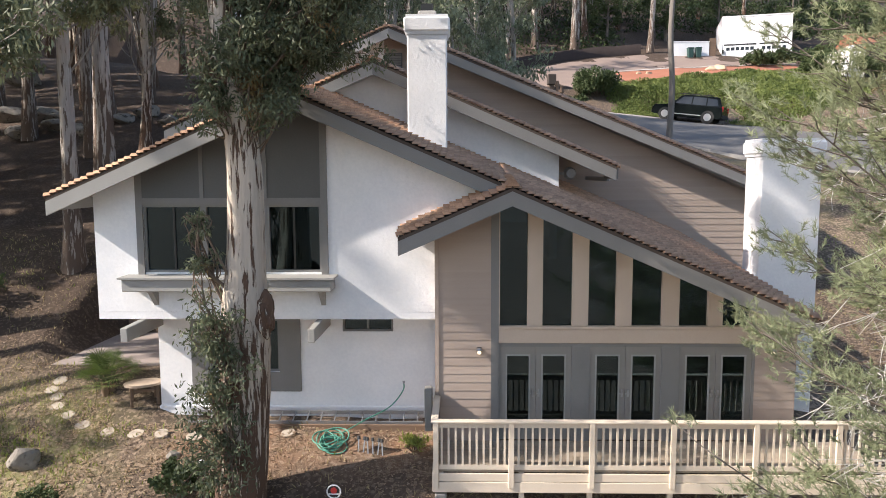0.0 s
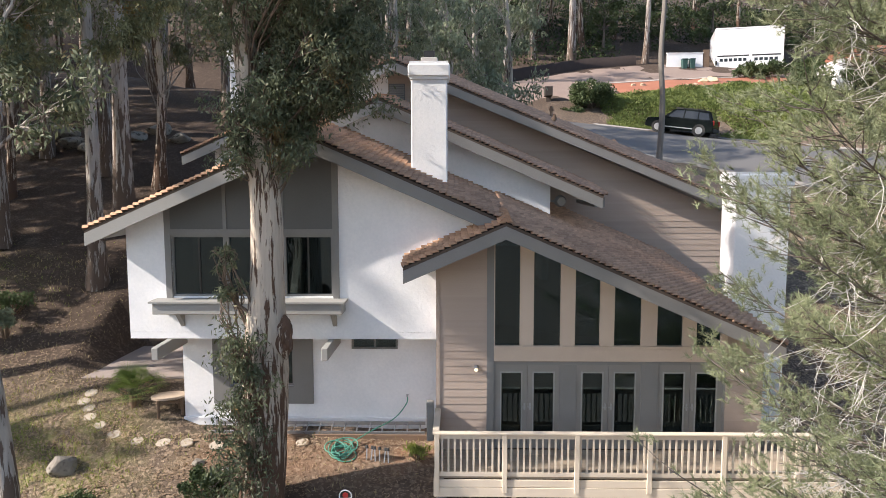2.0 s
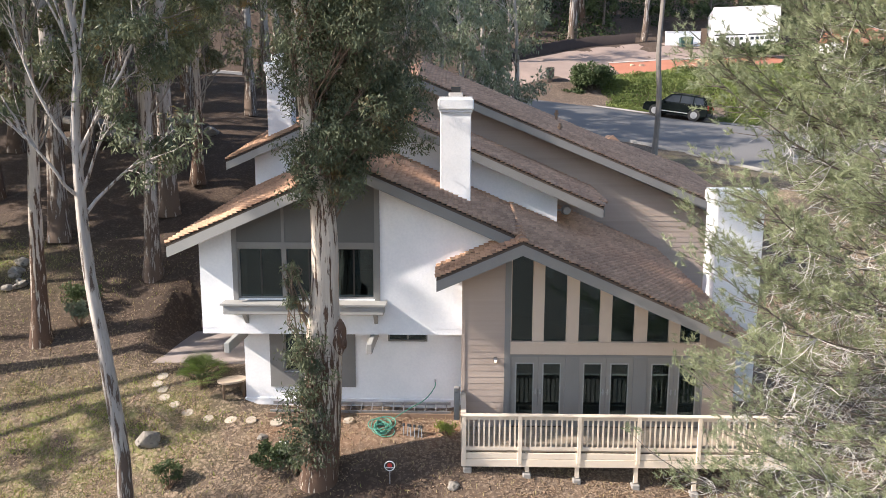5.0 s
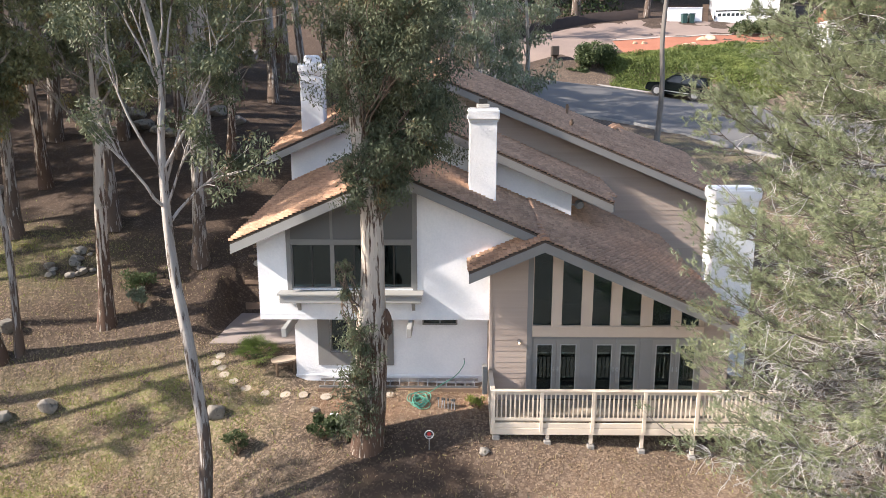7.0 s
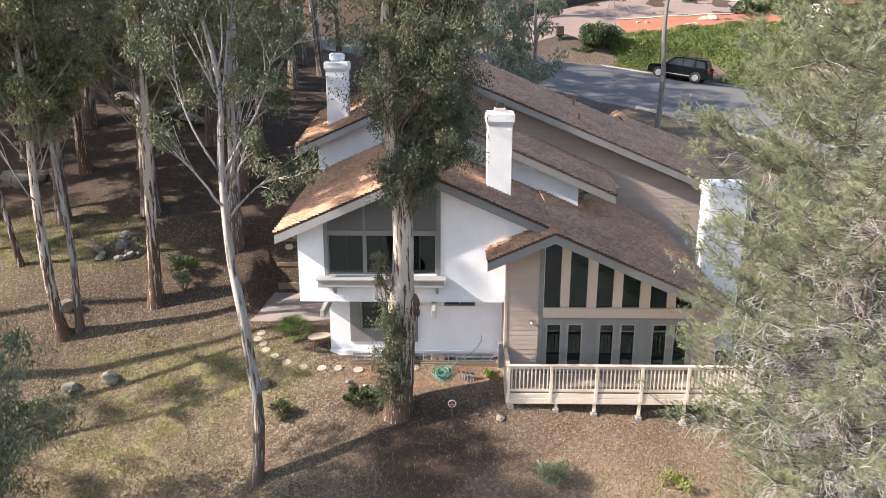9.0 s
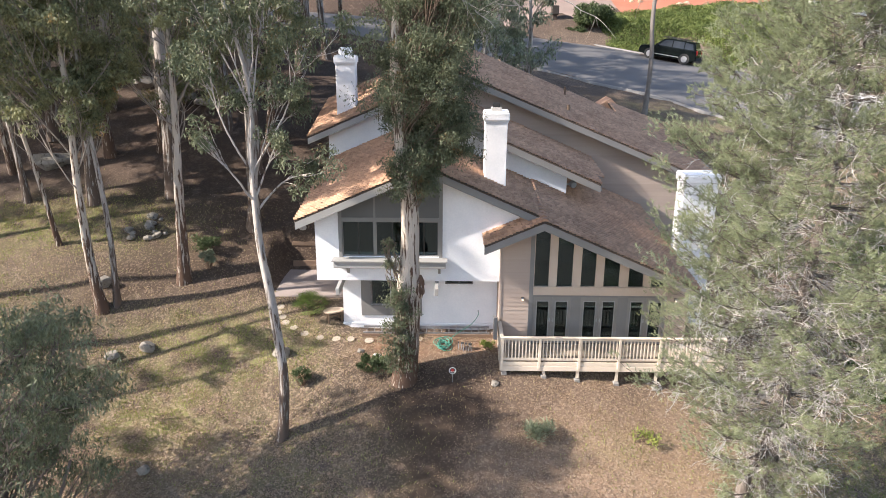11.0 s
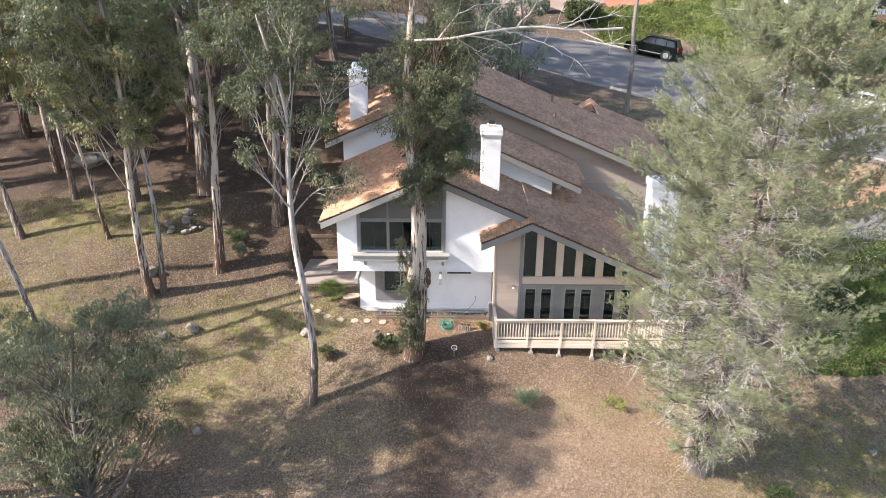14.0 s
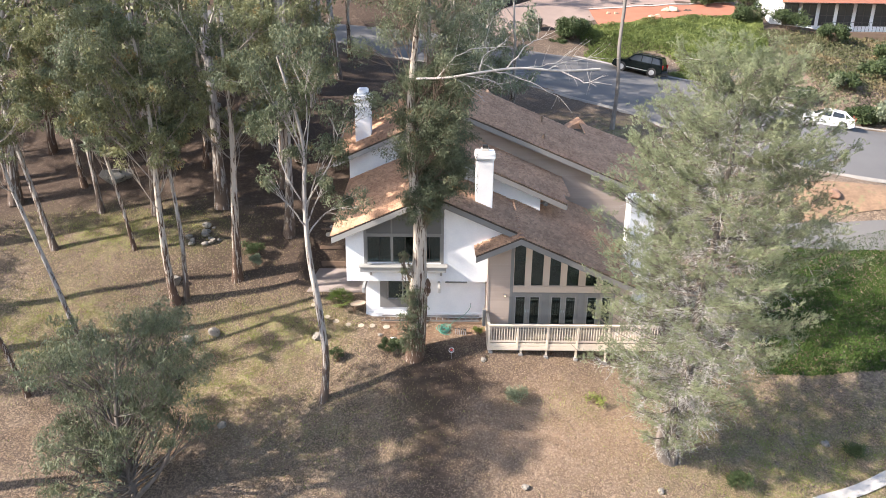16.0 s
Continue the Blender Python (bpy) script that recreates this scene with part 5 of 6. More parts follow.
for i, (x, y, s) in enumerate(((-15.9, 17.2, 0.32), (-14.65, 17.6, 0.36), (-17.4, 20.2, 0.4), (-13.0, 12.6, 0.25), (-0.67, 15.3, 0.17), (-5.9, 17.0, 0.16))):
    rock((x, y), s, 10 + i, label="rough grey boulder on the dry slope", group="slope boulders")
for i, (x, y, s) in enumerate(((-20.0, 35.4, 0.8), (-20.2, 37.3, 1.0), (-17.4, 35.2, 0.6), (-17, 36.8, 0.7), (-16, 36.7, 0.65), (-15.1, 37.6, 0.75), (-26.2, 46, 1.2), (-16.6, 34.9, 0.5), (-18.7, 36, 0.8), (-22, 38, 0.9), (-24.1, 29.6, 1.1), (-13.6, 36.4, 0.6))):
    rock((x, y), s, 30 + i, 0.55, label="weathered boulder among the eucalyptus trunks", group="grove boulders")
for i in range(14):
    x, y = -16.6 + srng.normal(0, 0.7), 23.6 + srng.normal(0, 0.45)
    rock((x, y), srng.uniform(0.12, 0.28), 60 + i, label="small rubble stone in a heap under the trees", name="rubble_stone", group="rubble heap")
for i, (x, y, s) in enumerate(((0.77, 8.65, 0.2), (6.5, 8.7, 0.17), (15.2, 12.05, 0.22), (20.3, 14.4, 0.25))):
    rock((x, y), s, 80 + i, label="small pale stone on the mulched slope", group="slope stones")
rock((23.4, 29.5), 0.5, 90, 0.95, "rusty boulder on the bare bank", mat("rusty_stone", (0.16, 0.10, 0.075), (0.34, 0.20, 0.13), 3, 0.9, 0.6, 14))

# stepping stones
stone_bm = bmesh.new()
bmesh.ops.create_cone(stone_bm, cap_ends=True, segments=18, radius1=0.17, radius2=0.165, depth=0.04)
bmesh.ops.bevel(stone_bm, geom=[e for e in stone_bm.edges if abs(e.verts[0].co.z - e.verts[1].co.z) < 1e-4 and e.verts[0].co.z > 0], offset=0.005, segments=1, affect="EDGES")
STEP = mat("pale_step_stone", (0.35, 0.30, 0.24), (0.47, 0.41, 0.34), 5, 0.9, 0.4, 30)
stepping = None
for i, (x, y) in enumerate(((-9.56, 19.39), (-9.62, 19.1), (-9.36, 18.87), (-9.2, 18.58), (-8.8, 18.3), (-8.3, 17.97), (-7.62, 17.72), (-6.95, 17.62), (-6.34, 17.52), (-5.6, 17.45), (-3.58, 17.41), (-9.5, 24.4), (-9.4, 25.1), (-9.2, 25.8))):
    fall_y, fall_x = gz(x, y + 0.25) - gz(x, y - 0.25), gz(x + 0.25, y) - gz(x - 0.25, y)
    m = pose(x, y, gz(x, y) - 0.004, math.degrees(math.atan(fall_y * 2)), -math.degrees(math.atan(fall_x * 2)), 0) @ Matrix.Diagonal((1 + 0.12 * math.sin(i * 3), 0.9, 1, 1))
    if stepping is None:
        stepping = tagged(part("stepping_stone", stone_bm, STEP), "round pale stepping stone set in the soil", "stepping stone", "stepping stone path")
        stepping.matrix_basis = m
    else:
        copy_thing(stepping, m)

# concrete terrace beside the house
tagged(part("terrace", prism(bmesh.new(), ((-10.15, -0.95), (-6.78, -0.95), (-6.78, -0.46), (-10.15, -0.46)), 20.05, 23.7), mat("terrace_concrete", (0.25, 0.21, 0.19), (0.37, 0.31, 0.28), 0.9, 0.85, 0.3, 30)), "pale concrete terrace slab beside the house", "terrace", kind="structure")
TIMBER = mat("weathered_timber", (0.16, 0.10, 0.07), (0.24, 0.165, 0.11), 4, 0.85, 0.4, 30, stretch=(0.3, 3, 3))
tagged(part("retaining_board", block(-9.9, -6.8, 23.71, 23.82, -0.6, -0.05), TIMBER), "dark timber edging behind the terrace", "retaining wall", kind="structure")
for i in range(4):
    y = 24.1 + i * 0.7
    z = gz(-9.3, y)
    tagged(part("timber_step", block(-10.0, -8.6, y, y + 0.14, z - 0.08, z + 0.1, bevel=0.015), TIMBER), "worn timber step set in the slope", "step", "timber steps")

# rustic bench
bench = thing("bench", "rustic wooden slab bench with log legs beside the wall", "bench", at=(-7.15, 18.55, gz(-7.15, 18.55)))
WOOD = mat("raw_wood", (0.36, 0.275, 0.205), (0.53, 0.43, 0.335), 3, 0.75, 0.3, 30, stretch=(0.4, 3, 3))
bm = bmesh.new()
rim = [(0.5 * math.cos(a) * (1 + 0.08 * math.sin(3 * a)), 0.36 * math.sin(a) * (1.25 if math.sin(a) > 0 else 0.8)) for a in np.linspace(0, 2 * math.pi, 22, endpoint=False)]
lo, hi = [bm.verts.new((x, y, 0.40)) for x, y in rim], [bm.verts.new((x * 1.02, y * 1.02, 0.46)) for x, y in rim]
bm.faces.new(lo[::-1])
bm.faces.new(hi)
for i in range(22):
    bm.faces.new((lo[i], lo[(i + 1) % 22], hi[(i + 1) % 22], hi[i]))
part("seat", bm, WOOD, bench, "pale live-edge slab")
LOG = mat("dark_log", (0.13, 0.085, 0.055), (0.22, 0.15, 0.10), 5, 0.9, 0.4, 30)
for x, y in ((-0.34, -0.16), (0.34, -0.16), (-0.3, 0.18), (0.3, 0.18)):
    part("leg", block(x - 0.04, x + 0.04, y - 0.04, y + 0.04, -0.08, 0.399, bevel=0.012), LOG, bench)
part("stretcher", block(-0.3, 0.3, -0.185, -0.135, 0.27, 0.33), LOG, bench)
bench.rotation_euler = (0, 0, radians(28))
bench.scale = (0.82, 0.82, 0.95)


# small fan palm and shrubs
def shrub(at, radius, height, n, leaf, seed, label, length=0.12, width=0.02, name="shrub", droop=0.0, group=""):
    """A low bush: many short stems, a leaf cloud broken into clumps."""
    r2 = np.random.default_rng(seed)
    z = gz(at[0], at[1])
    t = thing(name, label, "shrub", group, at=(at[0], at[1], z))
    stems, crown = Pile(), Pile()
    for i in range(14):
        a, r = r2.uniform(0, 6.28), radius * math.sqrt(r2.uniform(0.05, 1))
        tip = np.array((math.cos(a) * r, math.sin(a) * r, height * r2.uniform(0.45, 1.0)))
        stems.add(*tube(limb((0, 0, -0.05), tip, 0.06, 5, r2), np.linspace(0.02, 0.006, 5), 4, 0, r2))
        crown.add(*leaves(clump(r2, tip, radius * 0.42, n // 14, 0.8), length, width, r2, droop))
    stems.link("stem_mass", LOG, t, kind="stuff")
    crown.link("foliage", leaf, t)
    return t


shrub((-5.4, 16.0), 0.4, 0.6, 1500, SHRUB, 1, "leafy green shrub at the foot of the tree", 0.10, 0.025)
shrub((-4.75, 15.75), 0.32, 0.75, 900, SHRUB, 2, "leafy green shrub at the foot of the tree", 0.10, 0.025)
shrub((-8.0, 15.7), 0.3, 0.6, 900, SHRUB, 3, "small green seedling bush on the slope", 0.09, 0.02)
shrub((0.75, 13.15), 0.5, 0.4, 900, EUC_GREY, 4, "grey-green spiky bush on the mulched slope", 0.25, 0.012, droop=-0.5)
shrub((4.5, 13.2), 0.4, 0.3, 260, GRASSGREEN, 5, "low green weed on the mulched slope", 0.15, 0.02, droop=-0.5)
shrub((10.1, 9.3), 0.5, 0.5, 900, SHRUB, 6, "dark green spiky bush by the path", 0.3, 0.012, droop=-0.6)
shrub((16.1, 11.4), 0.4, 0.4, 700, SHRUB, 7, "dark green spiky bush by the path", 0.3, 0.012, droop=-0.6)
shrub((-0.9, 17.05), 0.25, 0.25, 500, GRASSGREEN, 8, "tuft of green weeds by the wall", 0.12, 0.012, droop=-0.8)
shrub((-13.6, 22.6), 0.6, 0.6, 1000, SHRUB, 12, "scrubby bush under the trees", 0.12, 0.03)
shrub((-13.2, 21.6), 0.3, 0.9, 700, EUC_GREY, 13, "young eucalyptus shoots beside a trunk", 0.14, 0.025)
palm = thing("fan_palm", "small fan palm with several short stems", "palm", at=(-8.2, 18.95, gz(-8.2, 18.95) - 0.16))
fr, st = Pile(), Pile()
p2 = np.random.default_rng(8)
for i in range(46):
    a, e = p2.uniform(0, 6.28), p2.uniform(0.15, 1.35)
    c = np.array((p2.normal(0, 0.1), p2.normal(0, 0.1), 0.25 + p2.uniform(0, 0.25)))
    d = np.array((math.cos(a) * math.cos(e), math.sin(a) * math.cos(e), math.sin(e)))
    tip = c + d * 0.46
    st.add(*tube(np.array([c, (c + tip) / 2 + (0, 0, 0.03), tip]), (0.01, 0.008, 0.006), 4, 0, p2))
    side = np.cross(d, (0, 0, 1.0))
    side /= np.linalg.norm(side)
    up = np.cross(side, d)
    for b2 in np.linspace(-1.25, 1.25, 13):
        w = d * math.cos(b2) + side * math.sin(b2)
        e2 = tip + w * 0.4 - np.array((0, 0, 0.06))
        n2 = np.cross(w, up) * 0.012
        fr.add(np.array([tip, (tip + e2) / 2 + n2 + (0, 0, 0.02), e2, (tip + e2) / 2 - n2 + (0, 0, 0.02)]), [(0, 1, 2, 3)])
st.link("stalk_mass", SHRUB, palm, kind="stuff")
fr.link("frond_mass", leaf_mat("palm_leaf", (0.09, 0.14, 0.035), (0.20, 0.26, 0.075)), palm, "green fan fronds", "stuff")
for x, y in ((0.06, 0.0), (-0.08, 0.03), (0.0, -0.08)):
    v, f = tube(np.array([(x, y, -0.1), (x * 1.4, y * 1.4, 0.2), (x * 1.8, y * 1.8, 0.42)]), (0.08, 0.07, 0.05), 8, 0.12, p2)
    mesh_from("stem", v, f, LOG, palm)


def wire(name, line, radius, material, parent=None, label="", sides=8):
    v, f = tube(np.asarray(line, float), np.full(len(line), radius), sides, 0.0)
    return mesh_from(name, v, f, material, parent, label, smooth=True)


# garden hose, coiled, and run to the tap
HOSE = mat("green_hose", (0.06, 0.24, 0.18), (0.10, 0.33, 0.25), 8, 0.45, 0.1, 60)
hose = thing("garden_hose", "coiled green garden hose leading to the wall tap", "hose", at=(0, 0, 0))
ang = np.linspace(0, 2 * math.pi * 9, 260)
hr = 0.22 + 0.06 * np.sin(ang * 0.37) + 0.05 * np.sin(ang * 1.31 + 1)
hx, hy = -2.62 + 0.07 * np.sin(ang * 0.21) + hr * np.cos(ang), 17.1 + 0.06 * np.cos(ang * 0.33) + hr * 0.9 * np.sin(ang)
hz = ground_at(hx, hy) + 0.02 + 0.012 * (ang / 6.28) + 0.02 * np.sin(ang * 0.7)
wire("coil", np.stack((hx, hy, hz), -1), 0.014, HOSE, hose)
run = smooth_line(np.array([(-2.4, 17.3, gz(-2.4, 17.3) + 0.1), (-2.0, 17.75, -1.05), (-1.5, 18.2, -0.9), (-1.22, 18.4, -0.6), (-1.2, 18.5, -0.42)]), 10)
wire("hose_run", run, 0.014, HOSE, hose)
tap = thing("wall_tap", "brass garden tap on the white wall", "tap", at=(-1.2, 18.5, -0.42))
part("spout", block(-0.02, 0.02, -0.07, 0.02, -0.02, 0.02, bevel=0.006), METAL, tap)
part("handle", block(-0.03, 0.03, -0.05, -0.03, 0.021, 0.035), METAL, tap)

# aluminium ladder lying along the foot of the wall
ladder = thing("ladder", "long aluminium ladder lying along the foot of the wall", "ladder", at=(0, 0, 0))
for y, z in ((17.9, -1.16), (18.3, -1.06)):
    part("rail", block(-5.9, -0.75, y - 0.015, y + 0.015, z - 0.04, z + 0.04), METAL, ladder)
for i in range(17):
    x = -5.75 + i * 0.305
    wire("rung", [(x, 17.91, -1.16), (x, 18.1, -1.11), (x, 18.29, -1.06)], 0.016, METAL, ladder)
tagged(part("edging_board", block(-5.9, -0.6, 17.7, 17.76, -1.32, -1.14), TIMBER), "low timber garden edging along the wall", "edging", kind="structure")
for i in range(9):
    rock((-1.3 + 0.09 * i, 18.2 + 0.06 * math.sin(i * 2.1)), 0.07 + 0.02 * math.sin(i * 5), 120 + i, label="loose pale stone at the foot of the wall", name="stone", group="loose stones by the wall")

# a row of garden stake lights pulled up and stood together
for i in range(6):
    x, y = -2.02 + i * 0.1, 16.93 - 0.012 * i
    s2 = thing("stake_light", "small grey-green garden stake light", "garden light", "row of stake lights", at=(x, y, gz(x, y)))
    part("stake", block(-0.012, 0.012, -0.012, 0.012, -0.1, 0.26), METAL, s2)
    bm = bmesh.new()
    bmesh.ops.create_cone(bm, cap_ends=True, segments=10, radius1=0.045, radius2=0.03, depth=0.07, matrix=Matrix.Translation((0, 0, 0.29)))
    part("head", bm, DARKMETAL, s2)
    s2.rotation_euler = (radians(-14), radians(6 * math.sin(i * 2)), 0)

# round sign on a stake
sign = thing("yard_sign", "small round white-rimmed sign with a red middle on a stake", "sign", at=(-2.26, 15.41, gz(-2.26, 15.41)))
part("stake", block(-0.012, 0.012, -0.01, 0.01, -0.15, 0.36), METAL, sign)
WHITE = mat("white_paint", (0.72, 0.72, 0.72), (0.80, 0.80, 0.80), 3, 0.5)
RED = mat("red_paint", (0.42, 0.03, 0.03), (0.52, 0.05, 0.04), 3, 0.5)
ringang = np.linspace(0, 2 * math.pi, 25)
wire("rim", np.stack((0.125 * np.cos(ringang), 0 * ringang - 0.012, 0.48 + 0.125 * np.sin(ringang)), -1), 0.014, WHITE, sign)
for r, th, mt, nm in ((0.118, 0.006, DARKMETAL, "plate"), (0.06, 0.012, RED, "red_disc")):
    bm = bmesh.new()
    bmesh.ops.create_cone(bm, cap_ends=True, segments=20, radius1=r, radius2=r, depth=th, matrix=Matrix.Translation((0, -0.012 - (0.004 if nm == "red_disc" else 0), 0.48 + (0.02 if nm == "red_disc" else 0))) @ Matrix.Rotation(math.pi / 2, 4, "X"))
    part(nm, bm, mt, sign)
part("white_bar", block(-0.1, 0.1, -0.024, -0.016, 0.425, 0.445), WHITE, sign)
# pale planter block by the tree
tagged(part("planter_block", block(-0.14, 0.14, -0.12, 0.12, -0.1, 0.3, bevel=0.03), STUCCO), "pale weathered concrete block by the shrubs", "block").location = (-5.2, 16.5, gz(-5.2, 16.5))

# wall lamps beside the doors
BULB = bpy.data.materials.new("lit_bulb")
BULB.use_nodes = True
BULB.node_tree.nodes["Principled BSDF"].inputs["Emission Color"].default_value = (1, 0.78, 0.5, 1)
BULB.node_tree.nodes["Principled BSDF"].inputs["Emission Strength"].default_value = 0.8
for x in (0.46, 6.42):
    w = thing("wall_lamp", "small round wall lamp, lit, on the brown siding", "wall lamp", "door lamps", at=(x, GY - 0.05, 0.62))
    part("back_plate", block(-0.05, 0.05, -0.005, 0.02, -0.05, 0.07, bevel=0.01), DARKMETAL, w)
    bm = bmesh.new()
    bmesh.ops.create_uvsphere(bm, u_segments=12, v_segments=8, radius=0.042, matrix=Matrix.Translation((0, -0.07, -0.02)))
    part("bulb", bm, BULB, w, "glowing globe")
    bm = bmesh.new()
    bmesh.ops.create_cone(bm, cap_ends=True, segments=14, radius1=0.07, radius2=0.04, depth=0.04, matrix=Matrix.Translation((0, -0.07, 0.05)))
    part("hood", bm, METAL, w)

# gutter piece under the middle roof, vents on the rear slope
gut = part("gutter", block(4.05, 4.15, 22.42, 25.7, roof_c(4.4) - 0.2, roof_c(4.4) - 0.08, bevel=0.02), TRIM_LIGHT, house, "pale rain gutter under the eave")
lamp2 = thing("flood_lamp", "round white flood lamp under the eave", "wall lamp", at=(2.95, 21.66, roof_c(2.95) - 0.62))
bm = bmesh.new()
bmesh.ops.create_cone(bm, cap_ends=True, segments=14, radius1=0.17, radius2=0.12, depth=0.26, matrix=Matrix.Translation((0.0, -0.05, 0)) @ Matrix.Rotation(math.pi / 2, 4, "X"))
part("shade", bm, TRIM_LIGHT, lamp2)
part("arm", block(-0.34, -0.12, 0.0, 0.05, -0.03, 0.03), TRIM_LIGHT, lamp2)
for x, y, h in ((3.76, 30.3, 0.5), (3.45, 27.0, 0.32)):
    bm = bmesh.new()
    bmesh.ops.create_cone(bm, cap_ends=True, segments=12, radius1=0.06, radius2=0.06, depth=h + 0.3, matrix=Matrix.Translation((x, y, roof_d(x) + lift_d(y) + h / 2)))
    bmesh.ops.create_cone(bm, cap_ends=True, segments=12, radius1=0.1, radius2=0.1, depth=0.08, matrix=Matrix.Translation((x, y, roof_d(x) + lift_d(y) + h)))
    part("vent_pipe", bm, TIMBER, house, "rust-brown roof vent pipe")
for x, y, w in ((7.3, 35.4, 0.9), (0.32, 32.0, 0.5)):
    z = roof_d(x) + lift_d(y)
    bm = prism(bmesh.new(), ((x - w, z - 0.35), (x + w, z - 0.1 - M * w), (x + w * 0.1, z + 0.28 * w)), y - 0.05, y + 1.5)
    part("dormer_roof", bm, TILE_REST, house, "small tiled peak behind the rear roof")
bm = prism(bmesh.new(), [(x, roof_d(x) + RISE - 0.02) for x in (-9.2, DX, 7.15)] + [(7.15, 0.5), (-9.2, 0.5)], 32.03, 32.15)
part("wall", bm, STUCCO, house)
part("wall", block(7.16, 10.0, 35.42, 35.55, 0.5, roof_d(10.0) + lift_d(35.4) - 0.1), STUCCO, house)
bm = block(-0.66, -0.5, 16.95, 17.2, -1.0, -0.1, bevel=0.02)
ub = thing("utility_box", "grey metal utility box on the wall beside the deck", "utility box", at=(0, 0, 0))
part("case", bm, TRIM, ub)
part("cover", block(-0.64, -0.52, 16.93, 16.95, -0.9, -0.2, bevel=0.005), TRIM, ub)

# ---- cars ----
GLASSCAR = mat("car_glass", (0.02, 0.025, 0.03), (0.03, 0.035, 0.04), 3, 0.08)
RUBBER = mat("tyre_rubber", (0.02, 0.02, 0.02), (0.035, 0.035, 0.035), 8, 0.85, 0.2, 60)
RIM = mat("alloy", (0.55, 0.55, 0.56), (0.65, 0.65, 0.66), 6, 0.3, metal=0.7)
TAIL = mat("tail_lamp", (0.35, 0.02, 0.02), (0.42, 0.03, 0.03), 6, 0.2)
LAMPGLASS = mat("head_lamp", (0.6, 0.62, 0.65), (0.75, 0.76, 0.78), 6, 0.15)


def car(label, at, turn, lower, roofline, paint, half_w, wheel_x, wheel_r, windows, rails=False, size=1.0):
    """A car facing -x: a lower body and a cabin that leans inwards, glass set in its sides, wheels in the arches."""
    c = thing("car", label, "car", at=at)
    bm = bmesh.new()
    rings = []
    ys = (-half_w, -half_w * 0.97, half_w * 0.97, half_w)
    for k, y in enumerate(ys):
        s = 0.97 if k in (0, 3) else 1.0
        rings.append([bm.verts.new((x * (0.99 if k in (0, 3) else 1), y, 0.32 + (z - 0.32) * s)) for x, z in lower])
    n = len(lower)
    for a, b2 in zip(rings, rings[1:]):
        for i in range(n):
            bm.faces.new((a[i], a[(i + 1) % n], b2[(i + 1) % n], b2[i]))
    bm.faces.new(rings[0])
    bm.faces.new(rings[-1][::-1])
    part("body", bm, paint, c)
    bm = bmesh.new()
    base_z = min(z for _, z in roofline)
    top_z = max(z for _, z in roofline)
    rings = []
    for y in (-1, 1):
        rings.append([bm.verts.new((x, y * half_w * (0.95 - 0.17 * (z - base_z) / (top_z - base_z)), z)) for x, z in roofline])
    n = len(roofline)
    for i in range(n):
        bm.faces.new((rings[0][i], rings[0][(i + 1) % n], rings[1][(i + 1) % n], rings[1][i]))
    bm.faces.new(rings[0])
    bm.faces.new(rings[1][::-1])
    bmesh.ops.bevel(bm, geom=list(bm.edges), offset=0.035, segments=2, affect="EDGES")
    part("cabin", bm, paint, c)

    def lean(z):
        return half_w * (0.95 - 0.17 * (z - base_z) / (top_z - base_z)) + 0.006
    for quad in windows:
        for s in (-1, 1):
            bm = bmesh.new()
            outer = [bm.verts.new((x, s * lean(z), z)) for x, z in quad]
            inner = [bm.verts.new((x, s * (lean(z) - 0.03), z)) for x, z in quad]
            bm.faces.new(outer)
            bm.faces.new(inner[::-1])
            for i in range(len(quad)):
                bm.faces.new((outer[i], outer[(i + 1) % len(quad)], inner[(i + 1) % len(quad)], inner[i]))
            part("side_window", bm, GLASSCAR, c)
    front, back = roofline[:2], roofline[-2:]
    for (xa, za), (xb, zb), nm, s in ((*front, "windscreen", -1), (*back[::-1], "rear_window", 1)):
        bm = bmesh.new()
        pts = []
        for k in (0.14, 0.9):
            x, z = xa + (xb - xa) * k, za + (zb - za) * k
            for y in (-1, 1):
                pts.append((x + s * 0.012, y * (lean(z) - 0.1), z + 0.012))
        vs = [bm.verts.new(p) for p in (pts[0], pts[1], pts[3], pts[2])]
        vs2 = [bm.verts.new(Vector(v.co) - Vector((s * 0.03, 0, 0.02))) for v in vs]
        bm.faces.new(vs)
        bm.faces.new(vs2[::-1])
        for i in range(4):
            bm.faces.new((vs[i], vs[(i + 1) % 4], vs2[(i + 1) % 4], vs2[i]))
        part(nm, bm, GLASSCAR, c)
    for x in wheel_x:
        for s in (-1, 1):
            turn90 = Matrix.Translation((x, s * (half_w - 0.1), wheel_r)) @ Matrix.Rotation(math.pi / 2, 4, "X")
            bm = bmesh.new()
            bmesh.ops.create_cone(bm, cap_ends=True, segments=24, radius1=wheel_r, radius2=wheel_r, depth=0.23, matrix=turn90)
            bmesh.ops.bevel(bm, geom=[e for e in bm.edges if len(e.link_faces) == 2 and any(len(f.verts) > 4 for f in e.link_faces)], offset=0.03, segments=2, affect="EDGES")
            w = part("wheel", bm, RUBBER, c, "black tyre")
            bm = bmesh.new()
            bmesh.ops.create_cone(bm, cap_ends=True, segments=20, radius1=wheel_r * 0.66, radius2=wheel_r * 0.6, depth=0.02, matrix=Matrix.Translation((x, s * (half_w + 0.02), wheel_r)) @ Matrix.Rotation(math.pi / 2 * s, 4, "X"))
